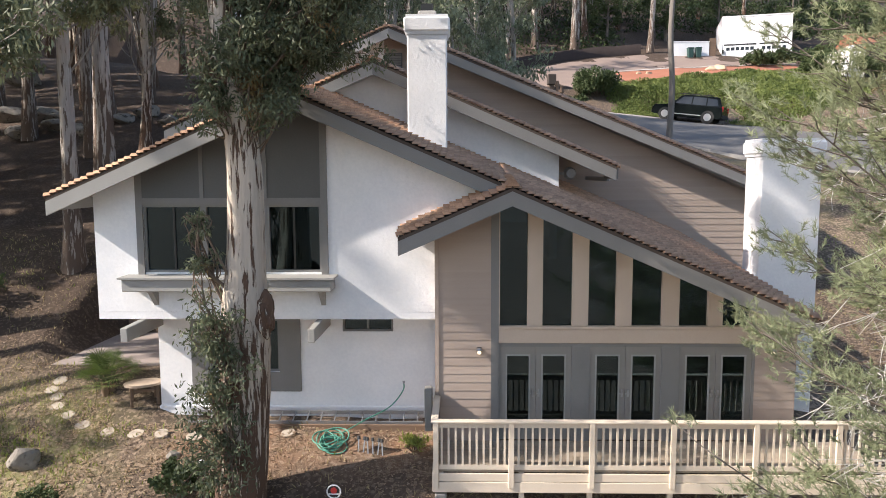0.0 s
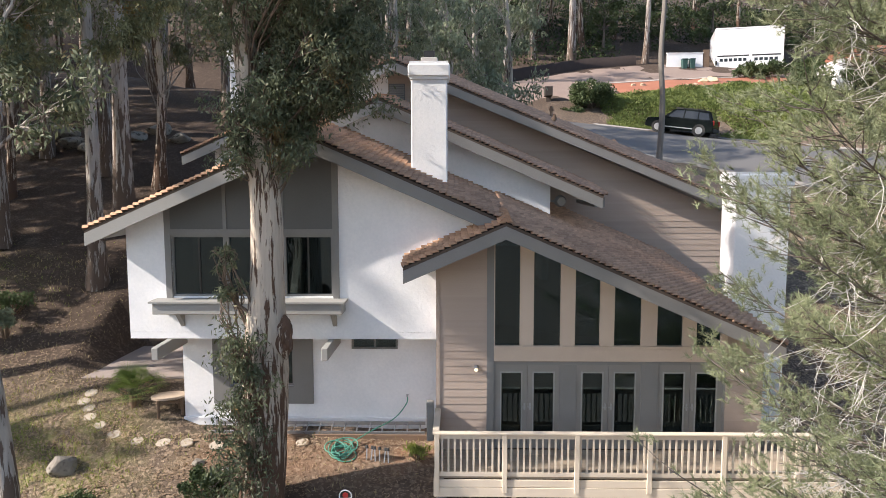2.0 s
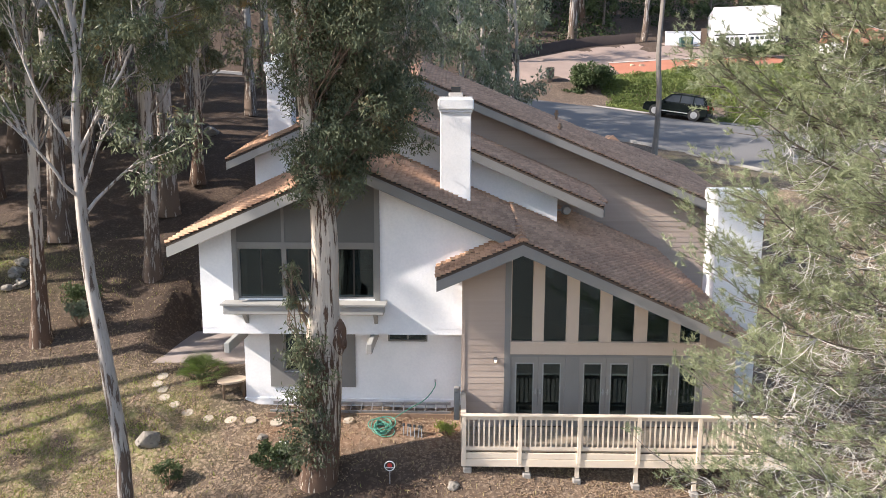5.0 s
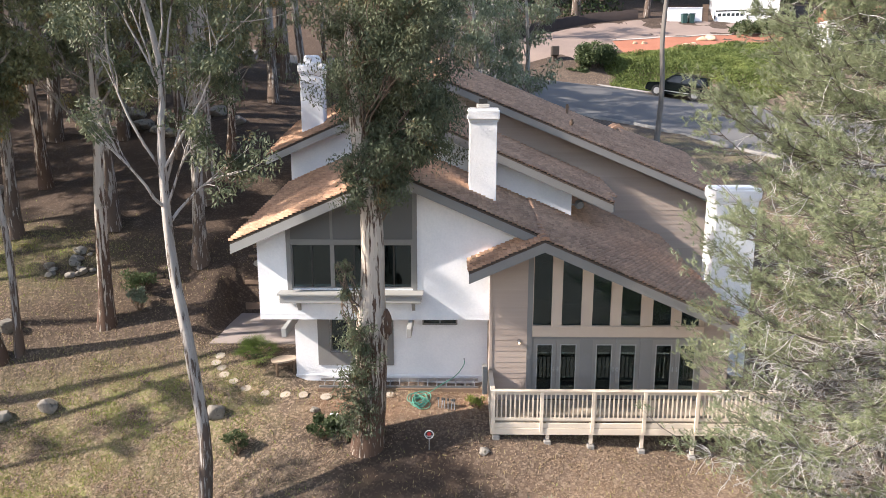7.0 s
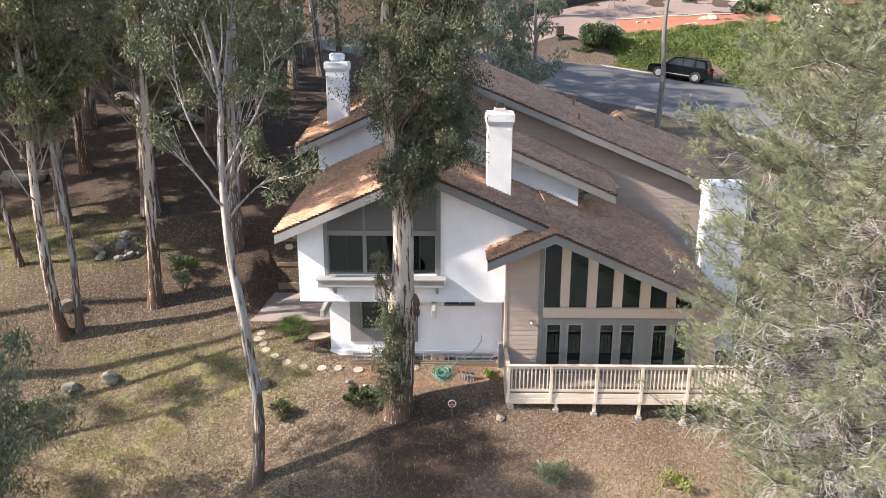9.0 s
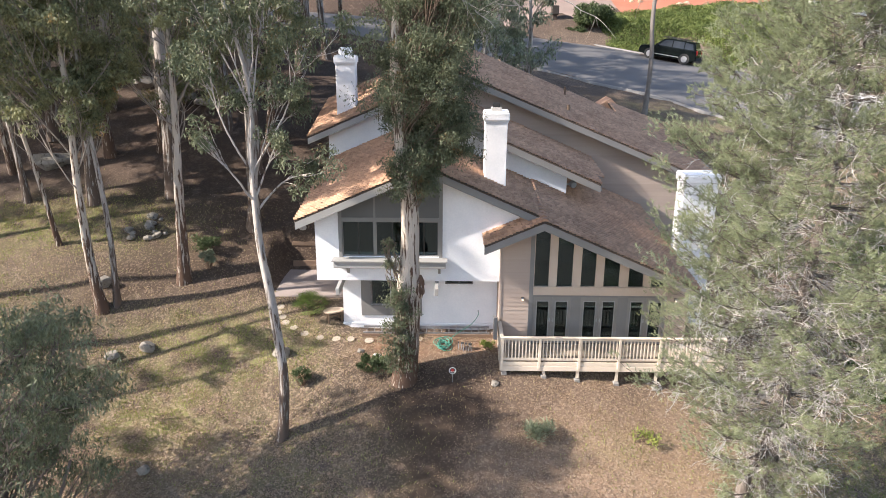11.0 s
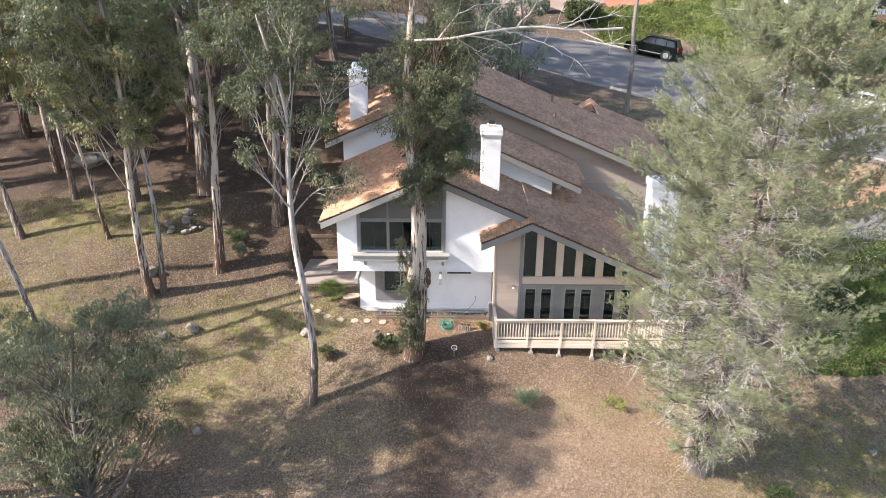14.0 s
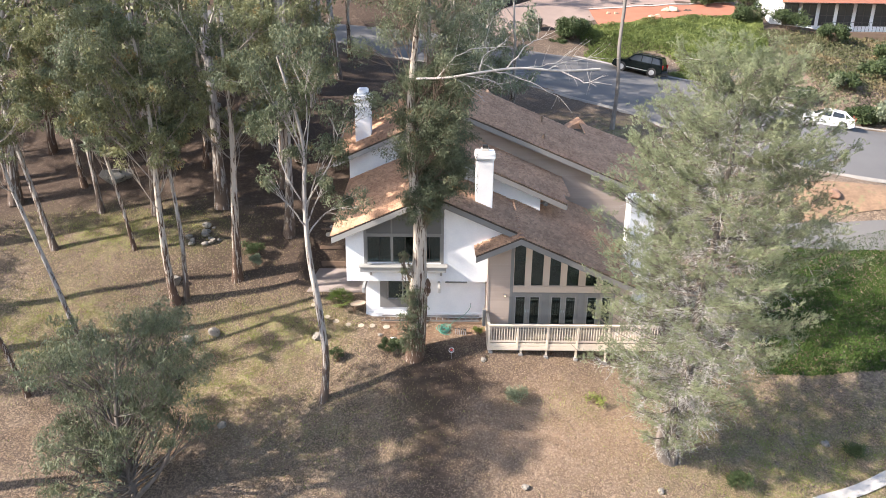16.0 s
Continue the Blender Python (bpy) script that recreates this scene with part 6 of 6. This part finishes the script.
            bmesh.ops.create_cone(bm, cap_ends=True, segments=10, radius1=wheel_r * 0.16, radius2=wheel_r * 0.12, depth=0.03, matrix=Matrix.Translation((x, s * (half_w + 0.035), wheel_r)) @ Matrix.Rotation(math.pi / 2 * s, 4, "X"))
            part("rim", bm, RIM, w, "silver alloy rim")
            bm = bmesh.new()
            bmesh.ops.create_cone(bm, cap_ends=True, segments=20, radius1=wheel_r * 1.16, radius2=wheel_r * 1.16, depth=0.16, matrix=Matrix.Translation((x, s * (half_w - 0.068), wheel_r + 0.01)) @ Matrix.Rotation(math.pi / 2, 4, "X"))
            part("wheel_arch", bm, RUBBER, c)
    x0, x1 = min(x for x, _ in lower), max(x for x, _ in lower)
    for s in (-1, 1):
        part("headlight", block(x0 - 0.01, x0 + 0.12, s * half_w * 0.72 - 0.13, s * half_w * 0.72 + 0.13, 0.66, 0.80, bevel=0.02), LAMPGLASS, c)
        part("tail_light", block(x1 - 0.1, x1 + 0.012, s * half_w * 0.86 - 0.09, s * half_w * 0.86 + 0.09, 0.78, 1.12, bevel=0.02), TAIL, c)
        part("mirror", block(roofline[0][0] + 0.28, roofline[0][0] + 0.42, s * (half_w + 0.07) - 0.07, s * (half_w + 0.07) + 0.07, base_z + 0.04, base_z + 0.18, bevel=0.03), paint, c)
        part("sill_trim", block(wheel_x[0] + 0.45, wheel_x[1] - 0.45, s * (half_w + 0.006) - 0.012, s * (half_w + 0.006) + 0.012, 0.40, 0.46), RIM, c)
        if rails:
            part("roof_rail", block(-0.7, 1.5, s * half_w * 0.66 - 0.02, s * half_w * 0.66 + 0.02, top_z + 0.02, top_z + 0.07), DARKMETAL, c)
    part("bumper", block(x0 - 0.05, x0 + 0.1, -half_w * 0.93, half_w * 0.93, 0.36, 0.56, bevel=0.03), RUBBER if rails else paint, c)
    part("bumper", block(x1 - 0.1, x1 + 0.05, -half_w * 0.93, half_w * 0.93, 0.36, 0.58, bevel=0.03), RUBBER if rails else paint, c)
    c.rotation_euler = turn
    c.scale = (size, size, size)
    return c


BLACKPAINT = mat("dark_green_black_paint", (0.004, 0.006, 0.006), (0.008, 0.011, 0.011), 3, 0.25)
BLACKPAINT.node_tree.nodes["Principled BSDF"].inputs["Specular IOR Level"].default_value = 0.12
WHITEPAINT = mat("white_car_paint", (0.74, 0.75, 0.76), (0.80, 0.80, 0.80), 3, 0.25)
car("dark boxy sport utility car parked by the kerb", (17.0, 56.55, 8.02 + 0.03), (0, radians(8.4), radians(-32)),
    [(-2.3, 0.35), (-1.9, 0.28), (1.95, 0.28), (2.25, 0.38), (2.27, 0.7), (2.22, 1.02), (-0.85, 1.04), (-1.25, 1.02), (-2.2, 0.9), (-2.32, 0.7)],
    [(-1.2, 1.0), (-0.45, 1.66), (0.2, 1.72), (1.9, 1.68), (2.2, 1.0)], BLACKPAINT, 0.9, (-1.42, 1.38), 0.36,
    [[(-0.85, 1.1), (-0.36, 1.56), (0.2, 1.6), (0.2, 1.1)], [(0.28, 1.1), (0.28, 1.6), (1.12, 1.59), (1.15, 1.1)], [(1.23, 1.1), (1.2, 1.58), (1.78, 1.55), (1.95, 1.12)]], rails=True, size=1.1)
car("white hatchback car parked by the kerb", (29.15, 42.95, 5.16), (0, radians(6), radians(-24)),
    [(-2.15, 0.32), (-1.8, 0.24), (1.8, 0.24), (2.1, 0.36), (2.12, 0.7), (2.05, 0.95), (-0.7, 0.92), (-1.3, 0.86), (-2.05, 0.68), (-2.17, 0.52)],
    [(-1.05, 0.88), (-0.2, 1.38), (0.3, 1.45), (1.35, 1.38), (2.05, 0.92)], WHITEPAINT, 0.85, (-1.32, 1.3), 0.31,
    [[(-0.7, 0.95), (-0.1, 1.31), (0.28, 1.36), (0.28, 0.95)], [(0.36, 0.95), (0.36, 1.36), (1.15, 1.3), (1.3, 0.97)], [(1.38, 0.98), (1.25, 1.28), (1.45, 1.22), (1.7, 1.0)]])

# ---- across the street ----
def sheet(name, line, offsets, material, label, category, rise=0.06, kind="structure"):
    """A paved or gravelled sheet that lies on the ground along a line."""
    line = np.column_stack((line, np.zeros(len(line))))
    v = ribbon(line, offsets, [0] * len(offsets))
    v[..., 2] = ground_at(v[..., 0], v[..., 1]) + rise
    m, k = v.shape[:2]
    ix = np.arange(m * k).reshape(m, k)
    f = np.stack((ix[:-1, :-1], ix[1:, :-1], ix[1:, 1:], ix[:-1, 1:]), -1).reshape(-1, 4)
    return tagged(mesh_from(name, v.reshape(-1, 3), f, material), label, category, kind=kind)


sheet("driveway", smooth_line(np.array([(3.5, 62.6), (7.5, 68.5), (14, 73.2), (21, 76), (29, 77.2), (34, 77)], float), 10), np.linspace(-4.2, 4.2, 9), PAVER, "pink paved driveway up to the garage", "driveway")
bed = smooth_line(np.array([(14.8, 68.7), (18, 68.9), (23, 69.6), (29, 70.6), (33, 71.5)], float), 10)
sheet("gravel_bed", bed, np.linspace(-3.2, 3.0, 7), REDGRAVEL, "red gravel bed with a few stones", "gravel bed", 0.1)
sheet("kerb", bed, (3.0, 3.12, 3.3), CONCRETE, "pale edging between gravel and driveway", "kerb", 0.16)
SAND = mat("sandstone", (0.45, 0.33, 0.22), (0.62, 0.48, 0.34), 3, 0.9, 0.5, 14)
for i, (x, y, s) in enumerate(((24.3, 70.8, 0.7), (23.4, 70.6, 0.55), (22.0, 69.0, 0.45), (21.2, 68.8, 0.4), (17.5, 70.2, 0.35), (16.6, 70.3, 0.3))):
    rock((x, y), s, 200 + i, 0.7, "tan stone in the red gravel bed", SAND, group="gravel bed stones")
h2 = np.random.default_rng(23)
pts = scatter(120000, 12.5, 34, 55, 68.5, lambda x, y: (abs(road_near(x, y)[0]) > HALF + 0.5) & (y < 66.6 + 0.12 * (x - 14)) & (x < 31 + 0.3 * (y - 60)), h2)
pts[:, 2] += h2.uniform(0.05, 0.55, len(pts)) * (0.6 + 0.4 * np.sin(pts[:, 0] * 1.3) * np.sin(pts[:, 1] * 1.7))
stuff("hillside_ivy", pts, 0.17, 0.055, HEDGE, "bright green ground cover on the bank above the kerb", "ground cover", h2, -0.6)
pts = scatter(44000, 31, 62, 44, 64, lambda x, y: (abs(road_near(x, y)[0]) > HALF + 0.8), h2)
pts[:, 2] += h2.uniform(0.0, 0.4, len(pts))
stuff("bank_scrub", pts, 0.24, 0.06, SCRUB, "dull green scrub on the bank", "scrub", h2, -0.5)
shrub((11.9, 64.9), 2.0, 1.9, 7000, SHRUB, 31, "rounded dark shrub beside the driveway", 0.22, 0.06)
shrub((9.9, 64.6), 0.9, 0.8, 2500, SHRUB, 32, "rounded dark shrub beside the driveway", 0.22, 0.06)
for i, (x, y, r) in enumerate(((28.5, 73.3, 1.1), (31, 73.8, 1.2), (34, 73.6, 1.4), (31.5, 66.5, 1.6), (35, 64.5, 1.8), (38, 61, 1.6), (33.5, 44.6, 1.3), (35.5, 43.5, 1.9), (33, 48, 1.1), (37, 50, 1.5), (29.5, 48.5, 1.2), (42, 56, 1.7))):
    shrub((x, y), r, r * 1.1, 2600, SHRUB if i != 7 else EUC_GREY, 40 + i, "rounded green shrub on the bank", 0.24, 0.07, group="bank shrubs")
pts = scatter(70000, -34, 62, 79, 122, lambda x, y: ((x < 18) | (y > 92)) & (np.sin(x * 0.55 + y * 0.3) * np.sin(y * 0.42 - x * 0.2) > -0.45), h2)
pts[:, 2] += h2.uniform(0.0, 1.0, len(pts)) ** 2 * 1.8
stuff("hill_undergrowth", pts, 0.32, 0.11, DARKSHRUB, "green undergrowth on the hillside, its colour darkened for tree shade", "undergrowth", h2, -0.3)
dl2 = smooth_line(np.array([(1.5, 69.5), (5.5, 73.4), (13, 78.2), (20, 80.6)], float), 10)
dl2 = np.column_stack((dl2, ground_at(dl2[:, 0], dl2[:, 1])))
strip("retaining_wall", dl2, (0.0, 0.02, 0.25, 0.27), (-0.4, 1.1, 1.1, -0.4), mat("dark_wall", (0.03, 0.02, 0.018), (0.05, 0.035, 0.03), 2, 0.9), "low dark retaining wall behind the driveway", "retaining wall")
# mailbox pillar
mb = thing("mailbox", "brown mailbox on a short post beside the driveway", "mailbox", at=(8.13, 66.5, gz(8.13, 66.5)))
part("post", block(-0.22, 0.22, -0.2, 0.2, -0.2, 1.05, bevel=0.02), mat("dark_post_wood", (0.06, 0.045, 0.035), (0.10, 0.07, 0.055), 4, 0.8), mb)
MAILDARK = mat("dark_brown_paint", (0.035, 0.026, 0.02), (0.06, 0.045, 0.035), 4, 0.6)
bm = block(-0.36, 0.36, -0.4, 0.4, 1.05, 1.95, bevel=0.06)
part("box", bm, MAILDARK, mb)
part("plinth", block(-0.5, 0.5, -0.4, 0.4, -0.2, 0.35, bevel=0.05), STONE, mb)

# dark bushy trees beside the garage
for k, (x, y, h) in enumerate(((39.5, 78.5, 6.5), (43.5, 76.0, 5.0), (37.5, 86.0, 9.0), (24.0, 88.0, 8.0), (31.0, 91.0, 9.0), (17.0, 87.0, 7.5))):
    z = gz(x, y)
    tips = with_starts(crown_tips(rng, (x, y), z + h * 0.15, z + h, lambda q: 2.3 * (0.7 + 0.4 * math.sin(q * 3)), 22, 1.0, 190), z, z + h, 0.4)
    tree("bushy_tree", "dark bushy tree above the driveway", [(x, y, z - 0.2), (x + 0.1, y, z + h * 0.5), (x, y, z + h)], 0.16, 0.05, tips, PINEBARK, SHRUB, 330 + k, twigs=4, leaf_len=0.32, leaf_w=0.09, group="hillside trees", sides=8)
# garage
gar = thing("garage", "white stucco garage with panelled doors above the street", "garage", at=(30.3, 79.2, 14.8))
gar.rotation_euler = (0, 0, radians(-14))
part("wall", block(-2.75, 3.95, 0.0, 7.0, -1.0, 5.6), STUCCO, gar)
part("parapet_cap", block(-2.8, 4.0, -0.05, 7.05, 5.6, 5.72), STUCCO, gar)
for x0, x1 in ((-2.5, 0.5), (0.95, 3.6)):
    d = part("garage_door", block(x0, x1, -0.03, 0.02, 0.05, 2.7), WHITE, gar, "white panelled garage door")
    part("door_surround", block(x0 - 0.08, x1 + 0.08, -0.02, 0.0, 2.7, 2.86), DARKMETAL, gar)
    n2 = int((x1 - x0) / 0.5)
    for i in range(n2):
        a = x0 + 0.1 + i * (x1 - x0 - 0.2) / n2
        part("pane", block(a + 0.06, a + 0.40, -0.045, -0.028, 2.2, 2.52), GLASSCAR, d)
        for j in range(3):
            part("panel", block(a + 0.03, a + 0.43, -0.042, -0.028, 0.15 + j * 0.66, 0.7 + j * 0.66), WHITE, d)
for x in (-2.68, 0.72):
    part("lantern", block(x - 0.08, x + 0.08, -0.2, -0.001, 1.9, 2.3, bevel=0.03), DARKMETAL, gar)
gw = thing("garden_wall", "low white garden wall beside the garage", "wall", at=(24.6, 79.6, gz(24.6, 79.6)))
part("panel", block(-2.2, 1.6, 0, 0.2, -0.6, 1.5), STUCCO, gw)
part("cap", block(-2.25, 1.65, -0.04, 0.24, 1.5, 1.58), STUCCO, gw)
part("gate", block(1.65, 2.3, 0.04, 0.12, -0.4, 1.9), TIMBER, gw, "dark timber gate")
BIN = mat("green_bin", (0.02, 0.06, 0.055), (0.03, 0.08, 0.07), 4, 0.5)
for x in (24.1, 24.9):
    bz = gz(x, 79.0)
    bn = thing("wheelie_bin", "dark green wheeled bin by the garden wall", "bin", "bins", at=(x, 79.1, bz))
    bm = block(-0.29, 0.29, -0.33, 0.33, 0.0, 1.0, bevel=0.04)
    for v in bm.verts:
        if v.co.z < 0.5:
            v.co.x, v.co.y = v.co.x * 0.82, v.co.y * 0.82
    part("tub", bm, BIN, bn)
    part("lid", block(-0.32, 0.32, -0.37, 0.36, 1.0, 1.08, bevel=0.03), BIN, bn)

# white house on the bank
wh = thing("white_house", "white single-storey house with a red tiled roof and tall windows", "house", at=(41.5, 66.0, 12.3))
wh.rotation_euler = (0, 0, radians(-8))
part("wall", block(-7.5, 9, 0, 8, -1.5, 3.0), STUCCO, wh)
bm = bmesh.new()
for side in (0,):
    vs = [bm.verts.new(p) for p in ((-6.5, -2.4, 2.55), (9.6, -2.4, 2.55), (9.6, 4, 4.7), (-6.5, 4, 4.7), (-6.5, 9, 2.7), (9.6, 9, 2.7))]
    bm.faces.new((vs[0], vs[1], vs[2], vs[3]))
    bm.faces.new((vs[3], vs[2], vs[5], vs[4]))
    bm.faces.new((vs[0], vs[3], vs[4]))
    bm.faces.new((vs[1], vs[5], vs[2]))
    bm.faces.new((vs[0], vs[4], vs[5], vs[1]))
part("roof", bm, mat("red_tile", (0.22, 0.085, 0.05), (0.33, 0.13, 0.08), 2, 0.85, 0.5, 12), wh, "red tiled roof")
for x in (-6.2, -4.3, -2.4, -0.5, 1.4, 3.3, 5.2, 7.1):
    wf = part("window", block(x, x + 1.5, -0.06, 0.0, 0.15, 2.45), DARKMETAL, wh, "tall dark-framed window")
    for a, b2 in ((0.08, 0.71), (0.79, 1.42)):
        for z0, z1 in ((0.25, 1.2), (1.27, 2.35)):
            part("pane", block(x + a, x + b2, -0.075, -0.058, z0, z1), GLASSCAR, wf)
fence = thing("terrace_railing", "dark metal railing along the white house's terrace", "railing", at=(41.5, 63.4, 11.9))
part("top_rail", block(-3.5, 9, -0.02, 0.02, 0.95, 1.0), DARKMETAL, fence)
part("terrace_edge", block(-3.7, 9.2, -0.1, 2.6, -1.6, -0.02), TIMBER, fence, "brown terrace wall")
for i in range(32):
    part("bar", block(-3.5 + i * 0.4, -3.47 + i * 0.4, -0.012, 0.012, -0.02, 0.95), DARKMETAL, fence)

# side drive, bare bank and footpath beyond the pine
sheet("side_drive", smooth_line(np.array([(18.5, 27.6), (22, 27.2), (26, 26.6), (34, 25.5)], float), 10), np.linspace(-0.9, 0.9, 5), ASPHALT, "grey asphalt side drive", "driveway", 0.07)
SANDSOIL = mat("bare_orange_soil", (0.13, 0.085, 0.055), (0.33, 0.21, 0.13), 0.7, 0.95, 0.8, 5, c3=(0.20, 0.17, 0.09))
sheet("bare_bank", smooth_line(np.array([(20.8, 29.3), (23, 29.3), (26, 29.2), (33, 29)], float), 10), np.linspace(-1.0, 1.5, 7), SANDSOIL, "bare orange-brown cut bank", "bank", 0.06)
sheet("footpath", smooth_line(np.array([(12.0, 8.2), (14.3, 9.1), (17, 10.1), (22, 12)], float), 10), np.linspace(-0.28, 0.28, 3), CONCRETE, "pale concrete footpath edge", "path", 0.08)

# crooked bare trunk by the street
tree("bare_trunk", "thin crooked grey bare trunk beside the street", [(10.95, 40.7, gz(10.95, 40.7) - 0.3), (11.1, 40.7, 8.5), (10.95, 40.7, 11.5), (11.1, 40.8, 15), (10.95, 40.8, 19), (11.05, 40.8, 24)], 0.17, 0.09, [], mat("weathered_trunk", (0.10, 0.09, 0.08), (0.25, 0.225, 0.20), 1.2, 0.95, 0.6, 9, stretch=(3, 3, 0.4)), EUC, 77)
# dead limb of the great eucalyptus
dl = thing("dead_branch", "bare bleached dead limb high in the eucalyptus", "branch", at=(-3.95, 14.85, 11.6))
d3 = np.random.default_rng(4)
main = smooth_line(np.array([(0, 0, 0), (1.3, -0.4, 0.1), (2.6, -0.7, 0.35), (4.3, -0.7, 0.55), (6.0, -0.6, 0.45), (8.0, -0.5, 0.55)]), 6)
wire("limb", main, 0.05, DEADWOOD, dl, sides=7)
for k, tip in ((4, (3.2, -0.6, 1.35)), (9, (3.7, -0.7, -0.35)), (14, (5.9, -0.8, -0.55)), (18, (6.4, -0.6, 1.25)), (22, (7.4, -0.4, 1.0)), (12, (3.6, -1.0, 1.5)), (7, (2.9, -0.2, -0.9)), (16, (5.1, -0.3, 1.7)), (24, (8.1, -0.9, -0.05))):
    ln = limb(main[k], tip, 0.25, 9, d3)
    v, f = tube(ln, np.linspace(0.032, 0.009, 9), 6, 0, d3)
    mesh_from("side_limb", v, f, DEADWOOD, dl)
    for j in range(8):
        a = ln[int(d3.integers(2, 9))]
        t2 = limb(a, a + d3.normal(0, 0.45, 3) + np.array((0.35, 0, 0.1)), 0.05, 4, d3)
        v, f = tube(t2, np.linspace(0.01, 0.004, 4), 4, 0, d3)
        mesh_from("twig", v, f, DEADWOOD, dl)
# white building far in the grove
fb = thing("far_building", "long white building far behind the grove", "building", at=(-40, 50, gz(-40, 50)))
part("wall", block(-5, 5, 0, 5, -1, 1.7), STUCCO, fb)
part("roof", prism(bmesh.new(), ((-5.4, 1.7), (5.4, 1.7), (5.4, 1.85), (-5.4, 1.85)), -0.5, 5.5), TRIM, fb)
# young pale trees by the house's back
for k, (x, y, h) in enumerate(((-0.5, 36.5, 9), (2.5, 38.5, 10), (0.8, 44, 11), (4.5, 72, 12), (-4.0, 46, 13), (-1.8, 51.5, 12))):
    z = gz(x, y)
    tips = with_starts(crown_tips(rng, (x, y), z + h * 0.35, z + h, lambda q: 2.1, 18, 0.95, 300), z, z + h)
    tree("eucalyptus_tree", "grey-leaved eucalyptus behind the rear roof", [(x, y, z - 0.2), (x + 0.2, y, z + h * 0.5), (x - 0.1, y, z + h)], 0.2, 0.05, tips, BARK_GREY, EUC_GREY, 300 + k, leaf_len=0.24, leaf_w=0.04, group="trees behind the house", droop=1.0)

# ---- ground litter and grass ----
def lying(centres, length, width, rng):
    """Small leaves lying almost flat."""
    n = len(centres)
    a = rng.uniform(0, 2 * math.pi, n)
    d = np.stack((np.cos(a), np.sin(a), rng.normal(0, 0.1, n)), -1) * (length * rng.uniform(0.5, 1.4, n))[:, None]
    s = np.stack((-np.sin(a), np.cos(a), rng.normal(0, 0.12, n)), -1) * (width * rng.uniform(0.6, 1.3, n))[:, None]
    c = centres + np.array((0, 0, 0.025))
    v = np.stack((c - d, c + s, c + d, c - s), 1)
    return v.reshape(-1, 3), np.arange(4 * n).reshape(n, 4)


g3 = np.random.default_rng(31)


def off_house(x, y):
    return ~((x > -7.7) & (x < 9.7) & (y > 17.9)) & ~((x > -10) & (x < -6.7) & (y > 20) & (y < 23.8))


pts = scatter(430000, -26, 18, 6.5, 27, lambda x, y: off_house(x, y) & (g3.uniform(0, 1, len(x)) < (1 - 0.94 * cover(x, y)[2]) * (0.35 + 0.65 * np.clip(np.sin(x * 1.9 + 2 * np.sin(y * 1.3)) * np.sin(y * 2.3 + x), 0, 1))), g3)
v, f = lying(pts, 0.046, 0.015, g3)
tagged(mesh_from("leaf_litter", v, f, LITTER), "fallen leaves and bark strips strewn on the soil", "leaf litter", kind="stuff")
pts = scatter(330000, -30, 20, 7, 30, lambda x, y: off_house(x, y) & (g3.uniform(0, 1, len(x)) < cover(x, y)[0] * np.clip(0.5 + np.sin(x * 2.7 + y) * np.sin(y * 3.1 - x * 0.8), 0.05, 1) * 0.9), g3)
stuff("green_grass", pts, 0.11, 0.012, GRASSGREEN, "thin green grass on the slope", "grass", g3, -1.3)
pts = scatter(150000, -30, 20, 6.5, 26, lambda x, y: off_house(x, y) & (g3.uniform(0, 1, len(x)) < 0.16 + 0.7 * cover(x, y - 1.0)[0]), g3)
stuff("dry_grass", pts, 0.13, 0.009, GRASSDRY, "dry straw-coloured grass", "grass", g3, -1.1)
